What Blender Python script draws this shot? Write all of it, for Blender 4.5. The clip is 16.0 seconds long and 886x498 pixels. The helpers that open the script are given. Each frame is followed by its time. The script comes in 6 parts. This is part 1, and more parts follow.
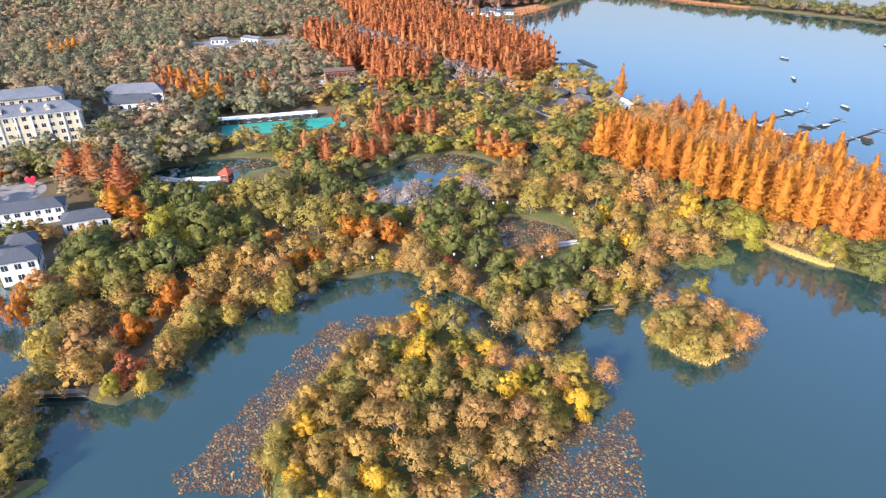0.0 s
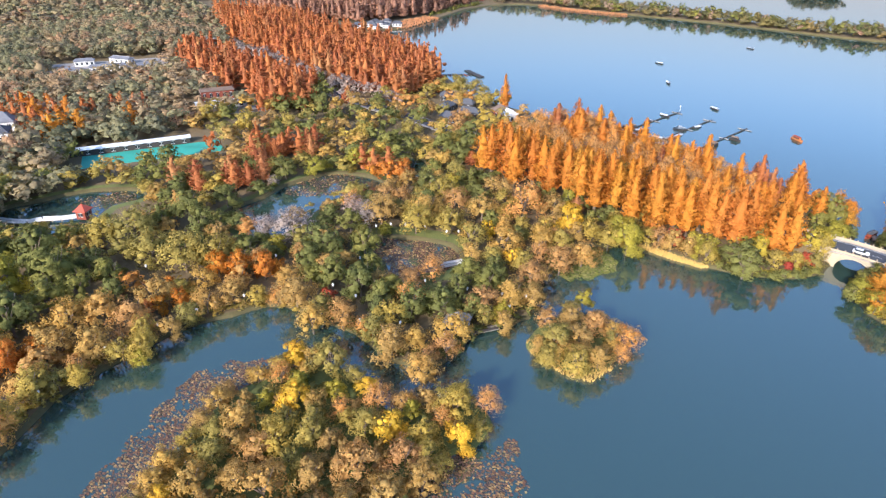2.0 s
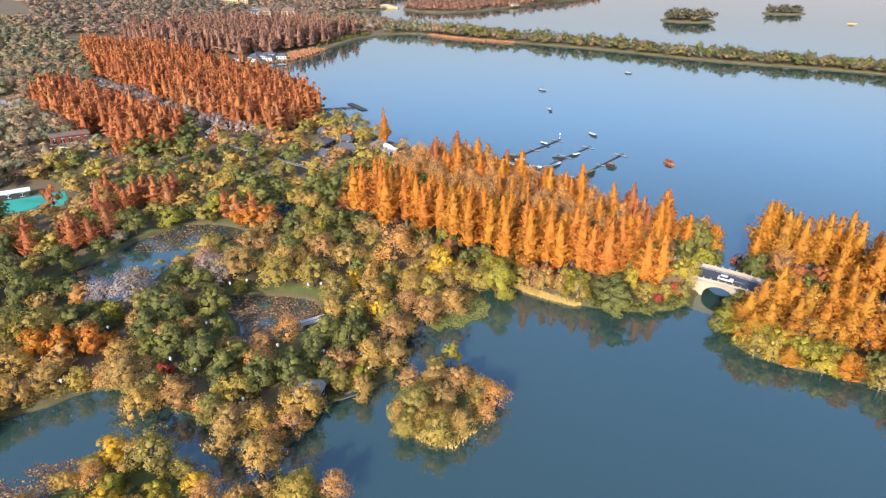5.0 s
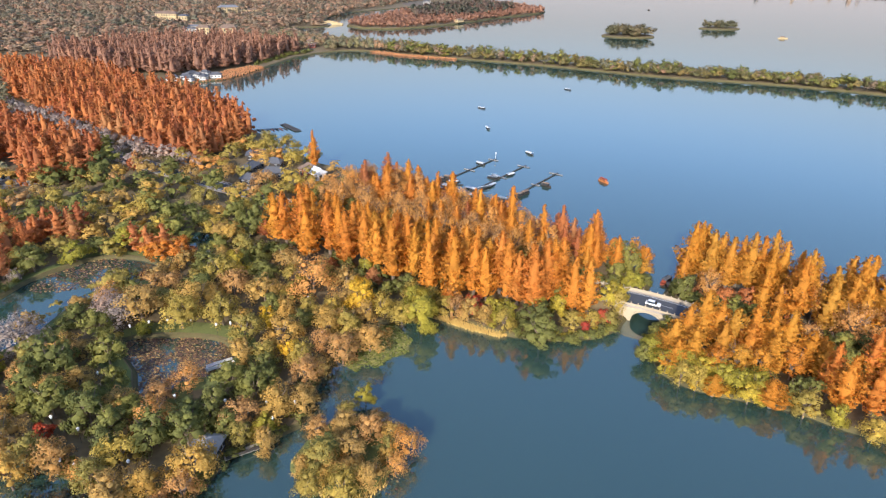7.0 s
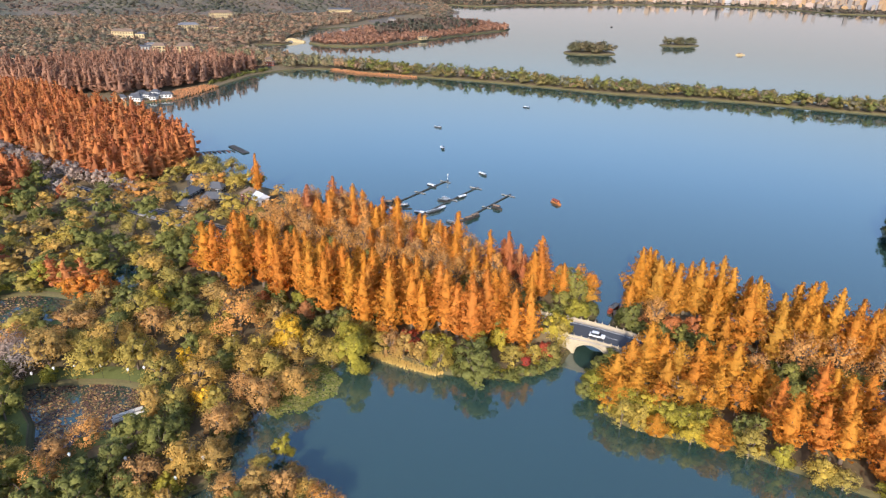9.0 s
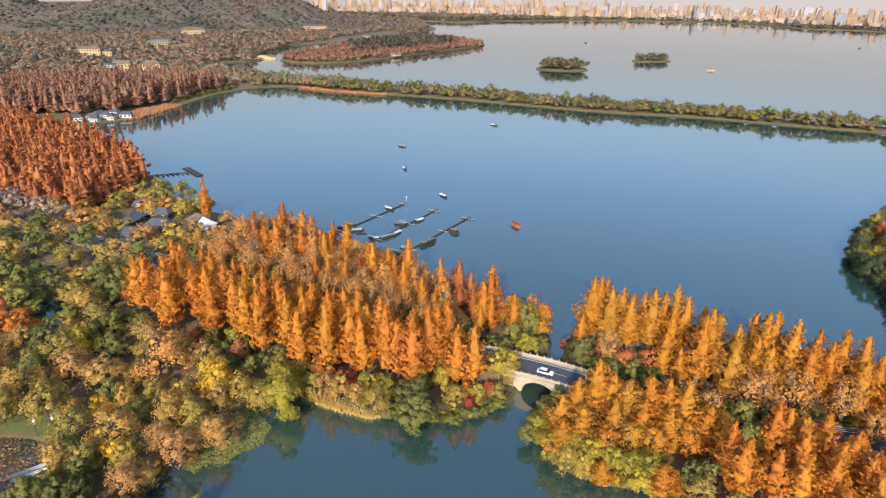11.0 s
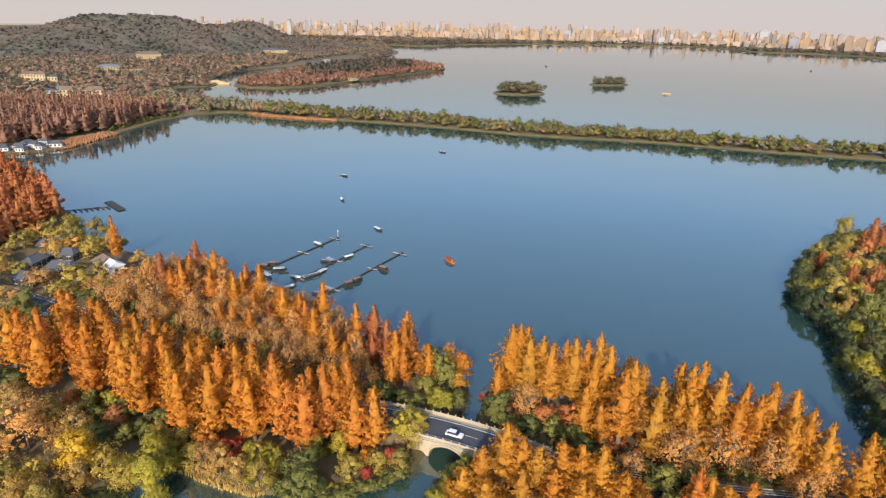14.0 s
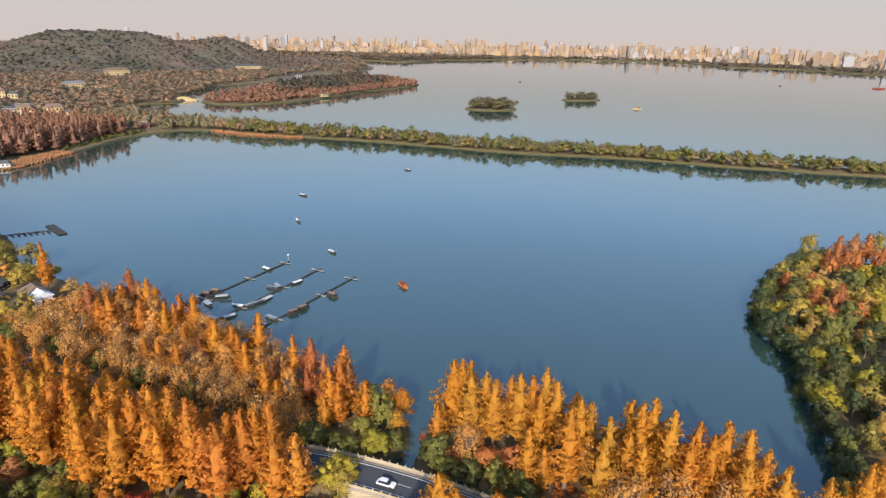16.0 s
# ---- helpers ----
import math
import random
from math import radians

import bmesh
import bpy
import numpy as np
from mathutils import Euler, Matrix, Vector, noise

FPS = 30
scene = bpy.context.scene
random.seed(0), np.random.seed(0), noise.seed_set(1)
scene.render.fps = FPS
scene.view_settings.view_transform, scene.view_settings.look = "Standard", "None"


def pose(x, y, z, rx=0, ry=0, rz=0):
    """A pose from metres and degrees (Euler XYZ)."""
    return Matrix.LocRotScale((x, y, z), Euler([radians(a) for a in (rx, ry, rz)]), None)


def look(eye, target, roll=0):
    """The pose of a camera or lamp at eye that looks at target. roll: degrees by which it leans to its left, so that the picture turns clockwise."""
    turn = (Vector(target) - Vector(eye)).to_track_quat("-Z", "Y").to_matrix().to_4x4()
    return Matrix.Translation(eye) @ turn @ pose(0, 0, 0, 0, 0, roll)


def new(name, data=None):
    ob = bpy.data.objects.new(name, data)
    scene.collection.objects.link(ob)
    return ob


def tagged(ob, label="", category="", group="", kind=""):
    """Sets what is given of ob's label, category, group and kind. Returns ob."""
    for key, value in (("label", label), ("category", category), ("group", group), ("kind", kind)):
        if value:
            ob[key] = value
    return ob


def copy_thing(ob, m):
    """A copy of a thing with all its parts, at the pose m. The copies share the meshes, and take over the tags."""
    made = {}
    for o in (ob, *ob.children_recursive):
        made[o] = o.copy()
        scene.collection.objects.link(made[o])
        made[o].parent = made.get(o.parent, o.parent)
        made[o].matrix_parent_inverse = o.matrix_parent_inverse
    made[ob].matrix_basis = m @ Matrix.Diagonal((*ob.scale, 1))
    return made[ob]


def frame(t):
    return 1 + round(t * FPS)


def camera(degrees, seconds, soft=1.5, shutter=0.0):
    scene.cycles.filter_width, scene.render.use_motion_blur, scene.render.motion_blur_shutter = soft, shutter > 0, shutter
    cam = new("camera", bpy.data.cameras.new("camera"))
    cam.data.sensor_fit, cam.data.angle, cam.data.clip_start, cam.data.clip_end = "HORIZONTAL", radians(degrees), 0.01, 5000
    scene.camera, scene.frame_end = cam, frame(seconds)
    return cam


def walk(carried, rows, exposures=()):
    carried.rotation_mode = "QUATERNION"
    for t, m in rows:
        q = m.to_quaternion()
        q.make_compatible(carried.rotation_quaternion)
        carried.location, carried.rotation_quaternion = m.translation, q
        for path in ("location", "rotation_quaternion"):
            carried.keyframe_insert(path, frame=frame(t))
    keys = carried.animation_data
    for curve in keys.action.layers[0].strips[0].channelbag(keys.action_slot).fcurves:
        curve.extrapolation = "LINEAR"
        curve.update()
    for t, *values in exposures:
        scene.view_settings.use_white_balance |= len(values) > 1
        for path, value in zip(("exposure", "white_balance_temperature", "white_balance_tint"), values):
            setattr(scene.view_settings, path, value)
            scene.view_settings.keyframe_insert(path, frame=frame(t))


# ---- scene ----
cam = camera(70.5, 16.0, 1.3)
PATH = [
    (0, (-19.326, -135.681, 98.865), (-20.581, -134.476, 97.879), 0.4),
    (0.5, (-19.036, -132.2, 99.092), (-20.239, -130.943, 98.105), 0.4),
    (1, (-18.722, -128.77, 99.307), (-19.872, -127.462, 98.324), 0.5),
    (1.5, (-18.48, -125.275, 99.428), (-19.583, -123.919, 98.457), 0.5),
    (2, (-17.966, -121.848, 99.457), (-19.031, -120.453, 98.497), 0.6),
    (2.5, (-17.248, -118.357, 99.539), (-18.277, -116.927, 98.592), 0.7),
    (3, (-16.555, -114.675, 99.62), (-17.551, -113.214, 98.685), 0.8),
    (3.5, (-15.665, -110.919, 99.763), (-16.628, -109.43, 98.839), 0.8),
    (4, (-14.573, -107.258, 99.966), (-15.505, -105.741, 99.054), 0.8),
    (6.5, (-8.242, -89.038, 101.602), (-9.029, -87.413, 100.741), 1.0),
    (7, (-6.75, -85.353, 101.746), (-7.512, -83.711, 100.896), 1.1),
    (7.5, (-5.251, -81.492, 101.84), (-5.99, -79.833, 101.003), 1.1),
    (8, (-3.778, -77.788, 101.982), (-4.5, -76.116, 101.155), 1.1),
    (10.5, (4.921, -59.195, 103.596), (4.256, -57.475, 102.821), 1.3),
    (11, (6.759, -55.337, 103.829), (6.105, -53.609, 103.064), 1.2),
    (11.5, (8.678, -51.541, 104.015), (8.036, -49.803, 103.261), 1.3),
    (12, (10.655, -47.764, 104.334), (10.024, -46.018, 103.589), 1.2),
    (12.5, (12.551, -44.08, 104.6), (11.933, -42.325, 103.866), 1.3),
    (13, (14.519, -40.371, 104.89), (13.914, -38.607, 104.168), 1.3),
    (13.5, (16.745, -36.54, 105.139), (16.151, -34.768, 104.427), 1.3),
    (14, (18.814, -32.775, 105.331), (18.232, -30.995, 104.629), 1.3),
    (14.5, (20.894, -29.088, 105.628), (20.325, -27.3, 104.937), 1.3),
    (15, (22.965, -25.486, 105.807), (22.408, -23.689, 105.126), 1.3),
    (15.5, (24.923, -21.651, 105.75), (24.379, -19.847, 105.081), 1.3),
    (16, (26.682, -17.341, 105.505), (26.151, -15.529, 104.847), 1.3),
]
walk(cam, [(t, look(eye, target, roll)) for t, eye, target, roll in PATH], exposures=((0, 1.0, 5700, 12), (4, 0.86, 5800, 11), (8, 0.68, 5980, 10), (12, 0.54, 6150, 9), (16, 0.42, 6330, 8)))

# ---- light ----
SUN_DIR = Vector((0.16, -0.987, 0.0)).normalized()
SUN_EL = radians(26)
world = bpy.data.worlds.new("sky")
scene.world = world
world.use_nodes = True
_n = world.node_tree.nodes
_sky = _n.new("ShaderNodeTexSky")
_sky.sky_type = "NISHITA"
_sky.sun_disc = False
_sky.sun_elevation = SUN_EL
_sky.sun_rotation = math.atan2(SUN_DIR.x, SUN_DIR.y)
_sky.air_density, _sky.dust_density, _sky.ozone_density = 1.0, 1.2, 1.8
_n["Background"].inputs["Strength"].default_value = 0.18
_tone = _n.new("ShaderNodeMix")  # dusty winter air takes the green out of the sky
_tone.data_type, _tone.blend_type = "RGBA", "MULTIPLY"
_tone.inputs[0].default_value = 1.0
_tone.inputs[7].default_value = (0.95, 0.945, 0.98, 1)
world.node_tree.links.new(_sky.outputs[0], _tone.inputs[6])
world.node_tree.links.new(_tone.outputs[2], _n["Background"].inputs["Color"])
sun = new("sun", bpy.data.lights.new("sun", "SUN"))
sun.data.energy, sun.data.angle, sun.data.color = 4.0, radians(0.6), (1.0, 0.85, 0.69)
_d = Vector((SUN_DIR.x * math.cos(SUN_EL), SUN_DIR.y * math.cos(SUN_EL), math.sin(SUN_EL)))
sun.matrix_world = look(_d * 500, (0, 0, 0))

# ---- materials ----
def shader(name, rough=0.8, metal=0.0):
    m = bpy.data.materials.new(name)
    m.use_nodes = True
    nt = m.node_tree
    b = nt.nodes["Principled BSDF"]
    b.inputs["Roughness"].default_value, b.inputs["Metallic"].default_value = rough, metal
    return m, nt, b


def ramp(nt, colours, fac):
    r = nt.nodes.new("ShaderNodeValToRGB")
    e = r.color_ramp.elements
    while len(e) < len(colours):
        e.new(0.5)
    for i, c in enumerate(colours):
        e[i].position, e[i].color = i / max(1, len(colours) - 1), (*c, 1)
    nt.links.new(fac, r.inputs[0])
    return r.outputs[0]


def texture(nt, scale, detail=3.0, kind="ShaderNodeTexNoise", local=True):
    n = nt.nodes.new(kind)
    n.inputs["Scale"].default_value = scale
    if kind == "ShaderNodeTexNoise":
        n.inputs["Detail"].default_value = detail
    src = nt.nodes.new("ShaderNodeTexCoord").outputs["Object"] if local else nt.nodes.new("ShaderNodeNewGeometry").outputs["Position"]
    nt.links.new(src, n.inputs["Vector"])
    return n.outputs[0]


def mixed(nt, a, b, fac, mode="MIX"):
    n = nt.nodes.new("ShaderNodeMix")
    n.data_type, n.blend_type = "RGBA", mode
    for sock, v in ((n.inputs[6], a), (n.inputs[7], b)):
        if isinstance(v, tuple):
            sock.default_value = (*v, 1)
        else:
            nt.links.new(v, sock)
    if isinstance(fac, float):
        n.inputs[0].default_value = fac
    else:
        nt.links.new(fac, n.inputs[0])
    return n.outputs[2]


def bumped(nt, b, height, strength=0.4, distance=0.05):
    n = nt.nodes.new("ShaderNodeBump")
    n.inputs["Strength"].default_value, n.inputs["Distance"].default_value = strength, distance
    nt.links.new(height, n.inputs["Height"])
    nt.links.new(n.outputs[0], b.inputs["Normal"])


def surface(name, dark, light, scale, rough=0.85, bump=0.3, metal=0.0, big=0.0, local=False):
    """Two-scale mottled surface between two colours."""
    m, nt, b = shader(name, rough, metal)
    t1 = texture(nt, scale, 5.0, local=local)
    c = ramp(nt, [dark, tuple((p + q) / 2 for p, q in zip(dark, light)), light], t1)
    if big:
        t2 = texture(nt, big, 2.0, local=local)
        c = mixed(nt, c, ramp(nt, [(0.45, 0.45, 0.45), (1, 1, 1), (1.25, 1.2, 1.1)], t2), 0.8, "MULTIPLY")
    nt.links.new(c, b.inputs["Base Color"])
    if bump:
        bumped(nt, b, t1, bump)
    return m


def leaves(name, colours, by="object"):
    """Foliage: one hue a tree, a small change from clump to clump, light let through."""
    m, nt, b = shader(name, 0.75)
    if by == "object":
        fac = nt.nodes.new("ShaderNodeObjectInfo").outputs["Random"]
    else:
        a = nt.nodes.new("ShaderNodeAttribute")
        a.attribute_name = "hue"
        fac = a.outputs["Fac"]
    c = ramp(nt, colours, fac)
    island = nt.nodes.new("ShaderNodeNewGeometry").outputs["Random Per Island"]
    c = mixed(nt, c, ramp(nt, [(0.72, 0.73, 0.76), (0.98, 0.98, 0.98), (1.26, 1.22, 1.1)], island), 1.0, "MULTIPLY")
    n2 = texture(nt, 0.28, 2.0, local=False)
    c = mixed(nt, c, ramp(nt, [(0.66, 0.7, 0.7), (1.0, 1.0, 1.0), (1.26, 1.2, 1.1)], n2), 0.7, "MULTIPLY")
    n3 = texture(nt, 2.2, 3.0, local=False)
    c = mixed(nt, c, ramp(nt, [(0.66, 0.67, 0.7), (1.0, 1.0, 1.0), (1.34, 1.3, 1.2)], n3), 0.8, "MULTIPLY")
    nt.links.new(c, b.inputs["Base Color"])
    b.inputs["Specular IOR Level"].default_value = 0.15
    tr = nt.nodes.new("ShaderNodeBsdfTranslucent")
    nt.links.new(c, tr.inputs["Color"])
    mx = nt.nodes.new("ShaderNodeMixShader")
    mx.inputs[0].default_value = 0.42
    nt.links.new(b.outputs[0], mx.inputs[1])
    nt.links.new(tr.outputs[0], mx.inputs[2])
    out = mx.outputs[0]
    nt.links.new(out, nt.nodes["Material Output"].inputs["Surface"])
    return m


HUES = {
    "cedar": [(0.60, 0.235, 0.04), (0.64, 0.28, 0.04), (0.58, 0.215, 0.045), (0.65, 0.31, 0.045), (0.62, 0.25, 0.05)],
    "amber": [(0.60, 0.27, 0.035), (0.62, 0.31, 0.045), (0.57, 0.235, 0.035), (0.56, 0.31, 0.05)],
    "rust": [(0.52, 0.19, 0.065), (0.58, 0.24, 0.085), (0.46, 0.16, 0.07), (0.54, 0.27, 0.11)],
    "brown": [(0.51, 0.335, 0.10), (0.46, 0.31, 0.11), (0.57, 0.375, 0.095), (0.51, 0.295, 0.12)],
    "olive": [(0.40, 0.32, 0.085), (0.48, 0.365, 0.085), (0.33, 0.285, 0.085), (0.54, 0.40, 0.085)],
    "green": [(0.25, 0.245, 0.068), (0.185, 0.20, 0.065), (0.30, 0.28, 0.07), (0.17, 0.185, 0.065)],
    # deep: camphor green darkened, the east shore's shade put into the colour
    "deep": [(0.12, 0.14, 0.06), (0.09, 0.12, 0.055), (0.16, 0.16, 0.06), (0.10, 0.12, 0.06)],
    "pale": [(0.46, 0.38, 0.33), (0.40, 0.34, 0.31), (0.50, 0.36, 0.28)],
    "lime": [(0.44, 0.37, 0.055), (0.34, 0.32, 0.055), (0.54, 0.42, 0.06)],
    "yellow": [(0.74, 0.50, 0.04), (0.70, 0.45, 0.05), (0.76, 0.54, 0.06)],
    "red": [(0.50, 0.07, 0.05), (0.56, 0.13, 0.06), (0.46, 0.08, 0.06)],
    "bare": [(0.70, 0.37, 0.10), (0.62, 0.35, 0.13), (0.72, 0.36, 0.085)],
    # farred to foot: far woods, distance haze mixed into the base colours
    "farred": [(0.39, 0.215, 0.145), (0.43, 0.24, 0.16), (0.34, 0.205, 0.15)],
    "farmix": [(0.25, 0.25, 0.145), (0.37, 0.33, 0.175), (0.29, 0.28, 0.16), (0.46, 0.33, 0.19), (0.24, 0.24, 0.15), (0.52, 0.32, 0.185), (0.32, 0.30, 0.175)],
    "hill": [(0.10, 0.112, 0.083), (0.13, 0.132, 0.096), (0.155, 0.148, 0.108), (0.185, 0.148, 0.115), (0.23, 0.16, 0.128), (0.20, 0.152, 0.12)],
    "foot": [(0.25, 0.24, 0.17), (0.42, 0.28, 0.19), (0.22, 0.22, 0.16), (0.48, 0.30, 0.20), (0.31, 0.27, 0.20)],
    "causeway": [(0.22, 0.205, 0.085), (0.30, 0.245, 0.09), (0.17, 0.17, 0.08), (0.36, 0.265, 0.10), (0.20, 0.185, 0.085)],
    "isle": [(0.15, 0.155, 0.09), (0.19, 0.18, 0.10), (0.24, 0.19, 0.11)],
}
LEAF = {k: leaves("foliage_" + k, v) for k, v in HUES.items()}
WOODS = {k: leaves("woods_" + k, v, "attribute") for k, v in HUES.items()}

BARK = surface("bark", (0.10, 0.075, 0.055), (0.26, 0.20, 0.15), 6.0, 0.9, 0.5)
SOIL = surface("leaf_litter", (0.10, 0.075, 0.035), (0.22, 0.16, 0.08), 0.9, 0.95, 0.4, big=0.06)
GRASS = surface("bank_grass", (0.09, 0.115, 0.03), (0.19, 0.205, 0.055), 1.6, 0.95, 0.4, big=0.1)
SHORE = surface("shore_growth", (0.06, 0.052, 0.022), (0.13, 0.11, 0.042), 1.2, 0.95, 0.4, big=0.1)
STONE = surface("pale_stone", (0.34, 0.28, 0.19), (0.52, 0.44, 0.31), 2.5, 0.85, 0.25, big=0.3)
ASPHALT = surface("asphalt", (0.045, 0.05, 0.06), (0.075, 0.08, 0.09), 3.0, 0.8, 0.15, big=0.15)
PAVING = surface("paving", (0.26, 0.24, 0.22), (0.40, 0.37, 0.33), 1.5, 0.85, 0.2, big=0.2)
PAINT = surface("white_paint", (0.62, 0.62, 0.60), (0.82, 0.81, 0.78), 1.2, 0.6, 0.05)
CREAM = surface("cream_render", (0.58, 0.49, 0.33), (0.72, 0.63, 0.45), 0.6, 0.8, 0.1, big=0.1)
OCHRE = surface("ochre_render", (0.40, 0.30, 0.15), (0.52, 0.41, 0.23), 0.6, 0.85, 0.1, big=0.1)
SLATE = surface("slate_roof", (0.13, 0.135, 0.15), (0.24, 0.245, 0.26), 1.5, 0.7, 0.3, big=0.2)
TILE = surface("grey_tiles", (0.055, 0.058, 0.066), (0.12, 0.125, 0.14), 1.8, 0.7, 0.4, big=0.2)
BROWN_TILE = surface("brown_tiles", (0.13, 0.09, 0.065), (0.24, 0.17, 0.12), 1.8, 0.75, 0.4, big=0.2)
RED_WOOD = surface("red_wood", (0.16, 0.035, 0.02), (0.30, 0.07, 0.035), 2.5, 0.6, 0.2)
DARK_WOOD = surface("dark_wood", (0.022, 0.02, 0.018), (0.06, 0.05, 0.045), 3.0, 0.7, 0.3)
WEATHERED = surface("weathered_boards", (0.028, 0.026, 0.025), (0.07, 0.064, 0.058), 3.0, 0.8, 0.3)
ORANGE = surface("orange_paint", (0.36, 0.11, 0.03), (0.50, 0.20, 0.06), 1.5, 0.5, 0.1)
AWNING = surface("pale_awning", (0.62, 0.66, 0.70), (0.82, 0.84, 0.86), 1.0, 0.5, 0.05)
REED = surface("dry_reed", (0.42, 0.26, 0.06), (0.72, 0.52, 0.16), 2.0, 0.9, 0.4, big=0.25)
REED_RED = surface("russet_reed", (0.33, 0.14, 0.06), (0.48, 0.22, 0.09), 1.0, 0.9, 0.4, big=0.1)
COURT = surface("green_court", (0.04, 0.30, 0.22), (0.07, 0.42, 0.32), 0.8, 0.6, 0.05, big=0.1)
DEAD_LEAF = leaves("floating_leaf", [(0.20, 0.11, 0.085), (0.28, 0.15, 0.09), (0.22, 0.13, 0.10), (0.45, 0.27, 0.12), (0.70, 0.46, 0.20)], "attribute")
PAD = leaves("lily_pad", [(0.22, 0.26, 0.06), (0.30, 0.30, 0.08), (0.40, 0.37, 0.16)], "attribute")


def glass_dark():
    m, nt, b = shader("window_glass", 0.12)
    b.inputs["Base Color"].default_value = (0.03, 0.04, 0.05, 1)
    return m


GLASS = glass_dark()


def lake_water():
    m, nt, b = shader("lake_water", 0.06)
    murk = texture(nt, 0.012, 3.0, local=False)
    nt.links.new(ramp(nt, [(0.025, 0.057, 0.049), (0.029, 0.062, 0.052), (0.033, 0.065, 0.052)], murk), b.inputs["Base Color"])
    b.inputs["IOR"].default_value = 2.25
    w1 = texture(nt, 0.9, 4.0, local=False)
    w2 = texture(nt, 0.02, 2.0, local=False)
    calm = nt.nodes.new("ShaderNodeMath")
    calm.operation = "MULTIPLY"
    nt.links.new(w1, calm.inputs[0])
    nt.links.new(w2, calm.inputs[1])
    bumped(nt, b, calm.outputs[0], 0.12, 0.05)
    return m


WATER = lake_water()


# ---- building blocks ----
def link_mesh(name, verts, faces, mat, parent=None, label=""):
    me = bpy.data.meshes.new(name)
    me.from_pydata(verts if isinstance(verts, list) else verts.tolist(), [], faces)
    me.materials.append(mat)
    ob = new(name, me)
    ob.parent = parent
    if label:
        ob["label"] = label
    return ob


def part(name, bm, material, parent, label=""):
    me = bpy.data.meshes.new(name)
    bm.to_mesh(me)
    bm.free()
    me.materials.append(material)
    ob = new(name, me)
    ob.parent = parent
    if label:
        ob["label"] = label
    return ob


def share(name, mesh, parent, m=None):
    ob = new(name, mesh)
    ob.parent = parent
    if m is not None:
        ob.matrix_basis = m
    return ob


def box(bm, x0, x1, y0, y1, z0, z1, m=None, bevel=0.0):
    r = bmesh.ops.create_cube(bm, size=1)
    bmesh.ops.scale(bm, vec=(x1 - x0, y1 - y0, z1 - z0), verts=r["verts"])
    bmesh.ops.translate(bm, vec=((x0 + x1) / 2, (y0 + y1) / 2, (z0 + z1) / 2), verts=r["verts"])
    if bevel:
        es = list({e for v in r["verts"] for e in v.link_edges})
        r = bmesh.ops.bevel(bm, geom=es, offset=bevel, segments=1, affect="EDGES")
    if m is not None:
        bmesh.ops.transform(bm, matrix=m, verts=r["verts"])
    return bm


def boxed(*args, **kw):
    return box(bmesh.new(), *args, **kw)


def tube(bm, a, b, r0, r1, n=6):
    a, b = Vector(a), Vector(b)
    q = (b - a).to_track_quat("Z", "Y").to_matrix()
    ring = []
    for p, r in ((a, r0), (b, r1)):
        ring.append([bm.verts.new(p + q @ Vector((r * math.cos(6.2832 * i / n), r * math.sin(6.2832 * i / n), 0))) for i in range(n)])
    for i in range(n):
        bm.faces.new((ring[0][i], ring[0][(i + 1) % n], ring[1][(i + 1) % n], ring[1][i]))
    bm.faces.new(ring[1])
    bm.faces.new(ring[0][::-1])
    return bm


def inside(poly, x, y):
    p = np.asarray(poly, float)
    x, y = np.asarray(x, float), np.asarray(y, float)
    ok = np.zeros(x.shape, bool)
    j = len(p) - 1
    for i in range(len(p)):
        cond = ((p[i, 1] > y) != (p[j, 1] > y)) & (x < (p[j, 0] - p[i, 0]) * (y - p[i, 1]) / (p[j, 1] - p[i, 1] + 1e-12) + p[i, 0])
        ok ^= cond
        j = i
    return ok


def smooth_loop(pts, step=4.0, wobble=0.7, seed=0, longest=60):
    """A closed Catmull-Rom curve through the plan's corners, with a little natural unevenness."""
    p = np.asarray(pts, float)
    out, n = [], len(p)
    for i in range(n):
        a, b, c, d = p[i - 1], p[i], p[(i + 1) % n], p[(i + 2) % n]
        k = max(1, min(int(np.linalg.norm(c - b) / step), longest))
        if np.linalg.norm(c - b) > 300:
            a, d = b, c
        for u in np.arange(k) / k:
            q = 0.5 * ((2 * b) + (c - a) * u + (2 * a - 5 * b + 4 * c - d) * u * u + (3 * b - a - 3 * c + d) * u ** 3)
            w = noise.noise_vector(Vector((q[0] * 0.22, q[1] * 0.22, seed)))
            out.append((q[0] + wobble * w.x, q[1] + wobble * w.y))
    return out


def offset_loop(loop, d):
    """The loop moved inwards by d (counter-clockwise loops)."""
    p = np.asarray(loop)
    t = np.roll(p, -1, 0) - np.roll(p, 1, 0)
    t /= np.linalg.norm(t, axis=1)[:, None] + 1e-9
    return p + d * np.stack([-t[:, 1], t[:, 0]], 1)


def ccw(pts):
    p = np.asarray(pts, float)
    area = np.sum(p[:, 0] * np.roll(p[:, 1], -1) - np.roll(p[:, 0], -1) * p[:, 1])
    return list(map(tuple, p if area > 0 else p[::-1]))


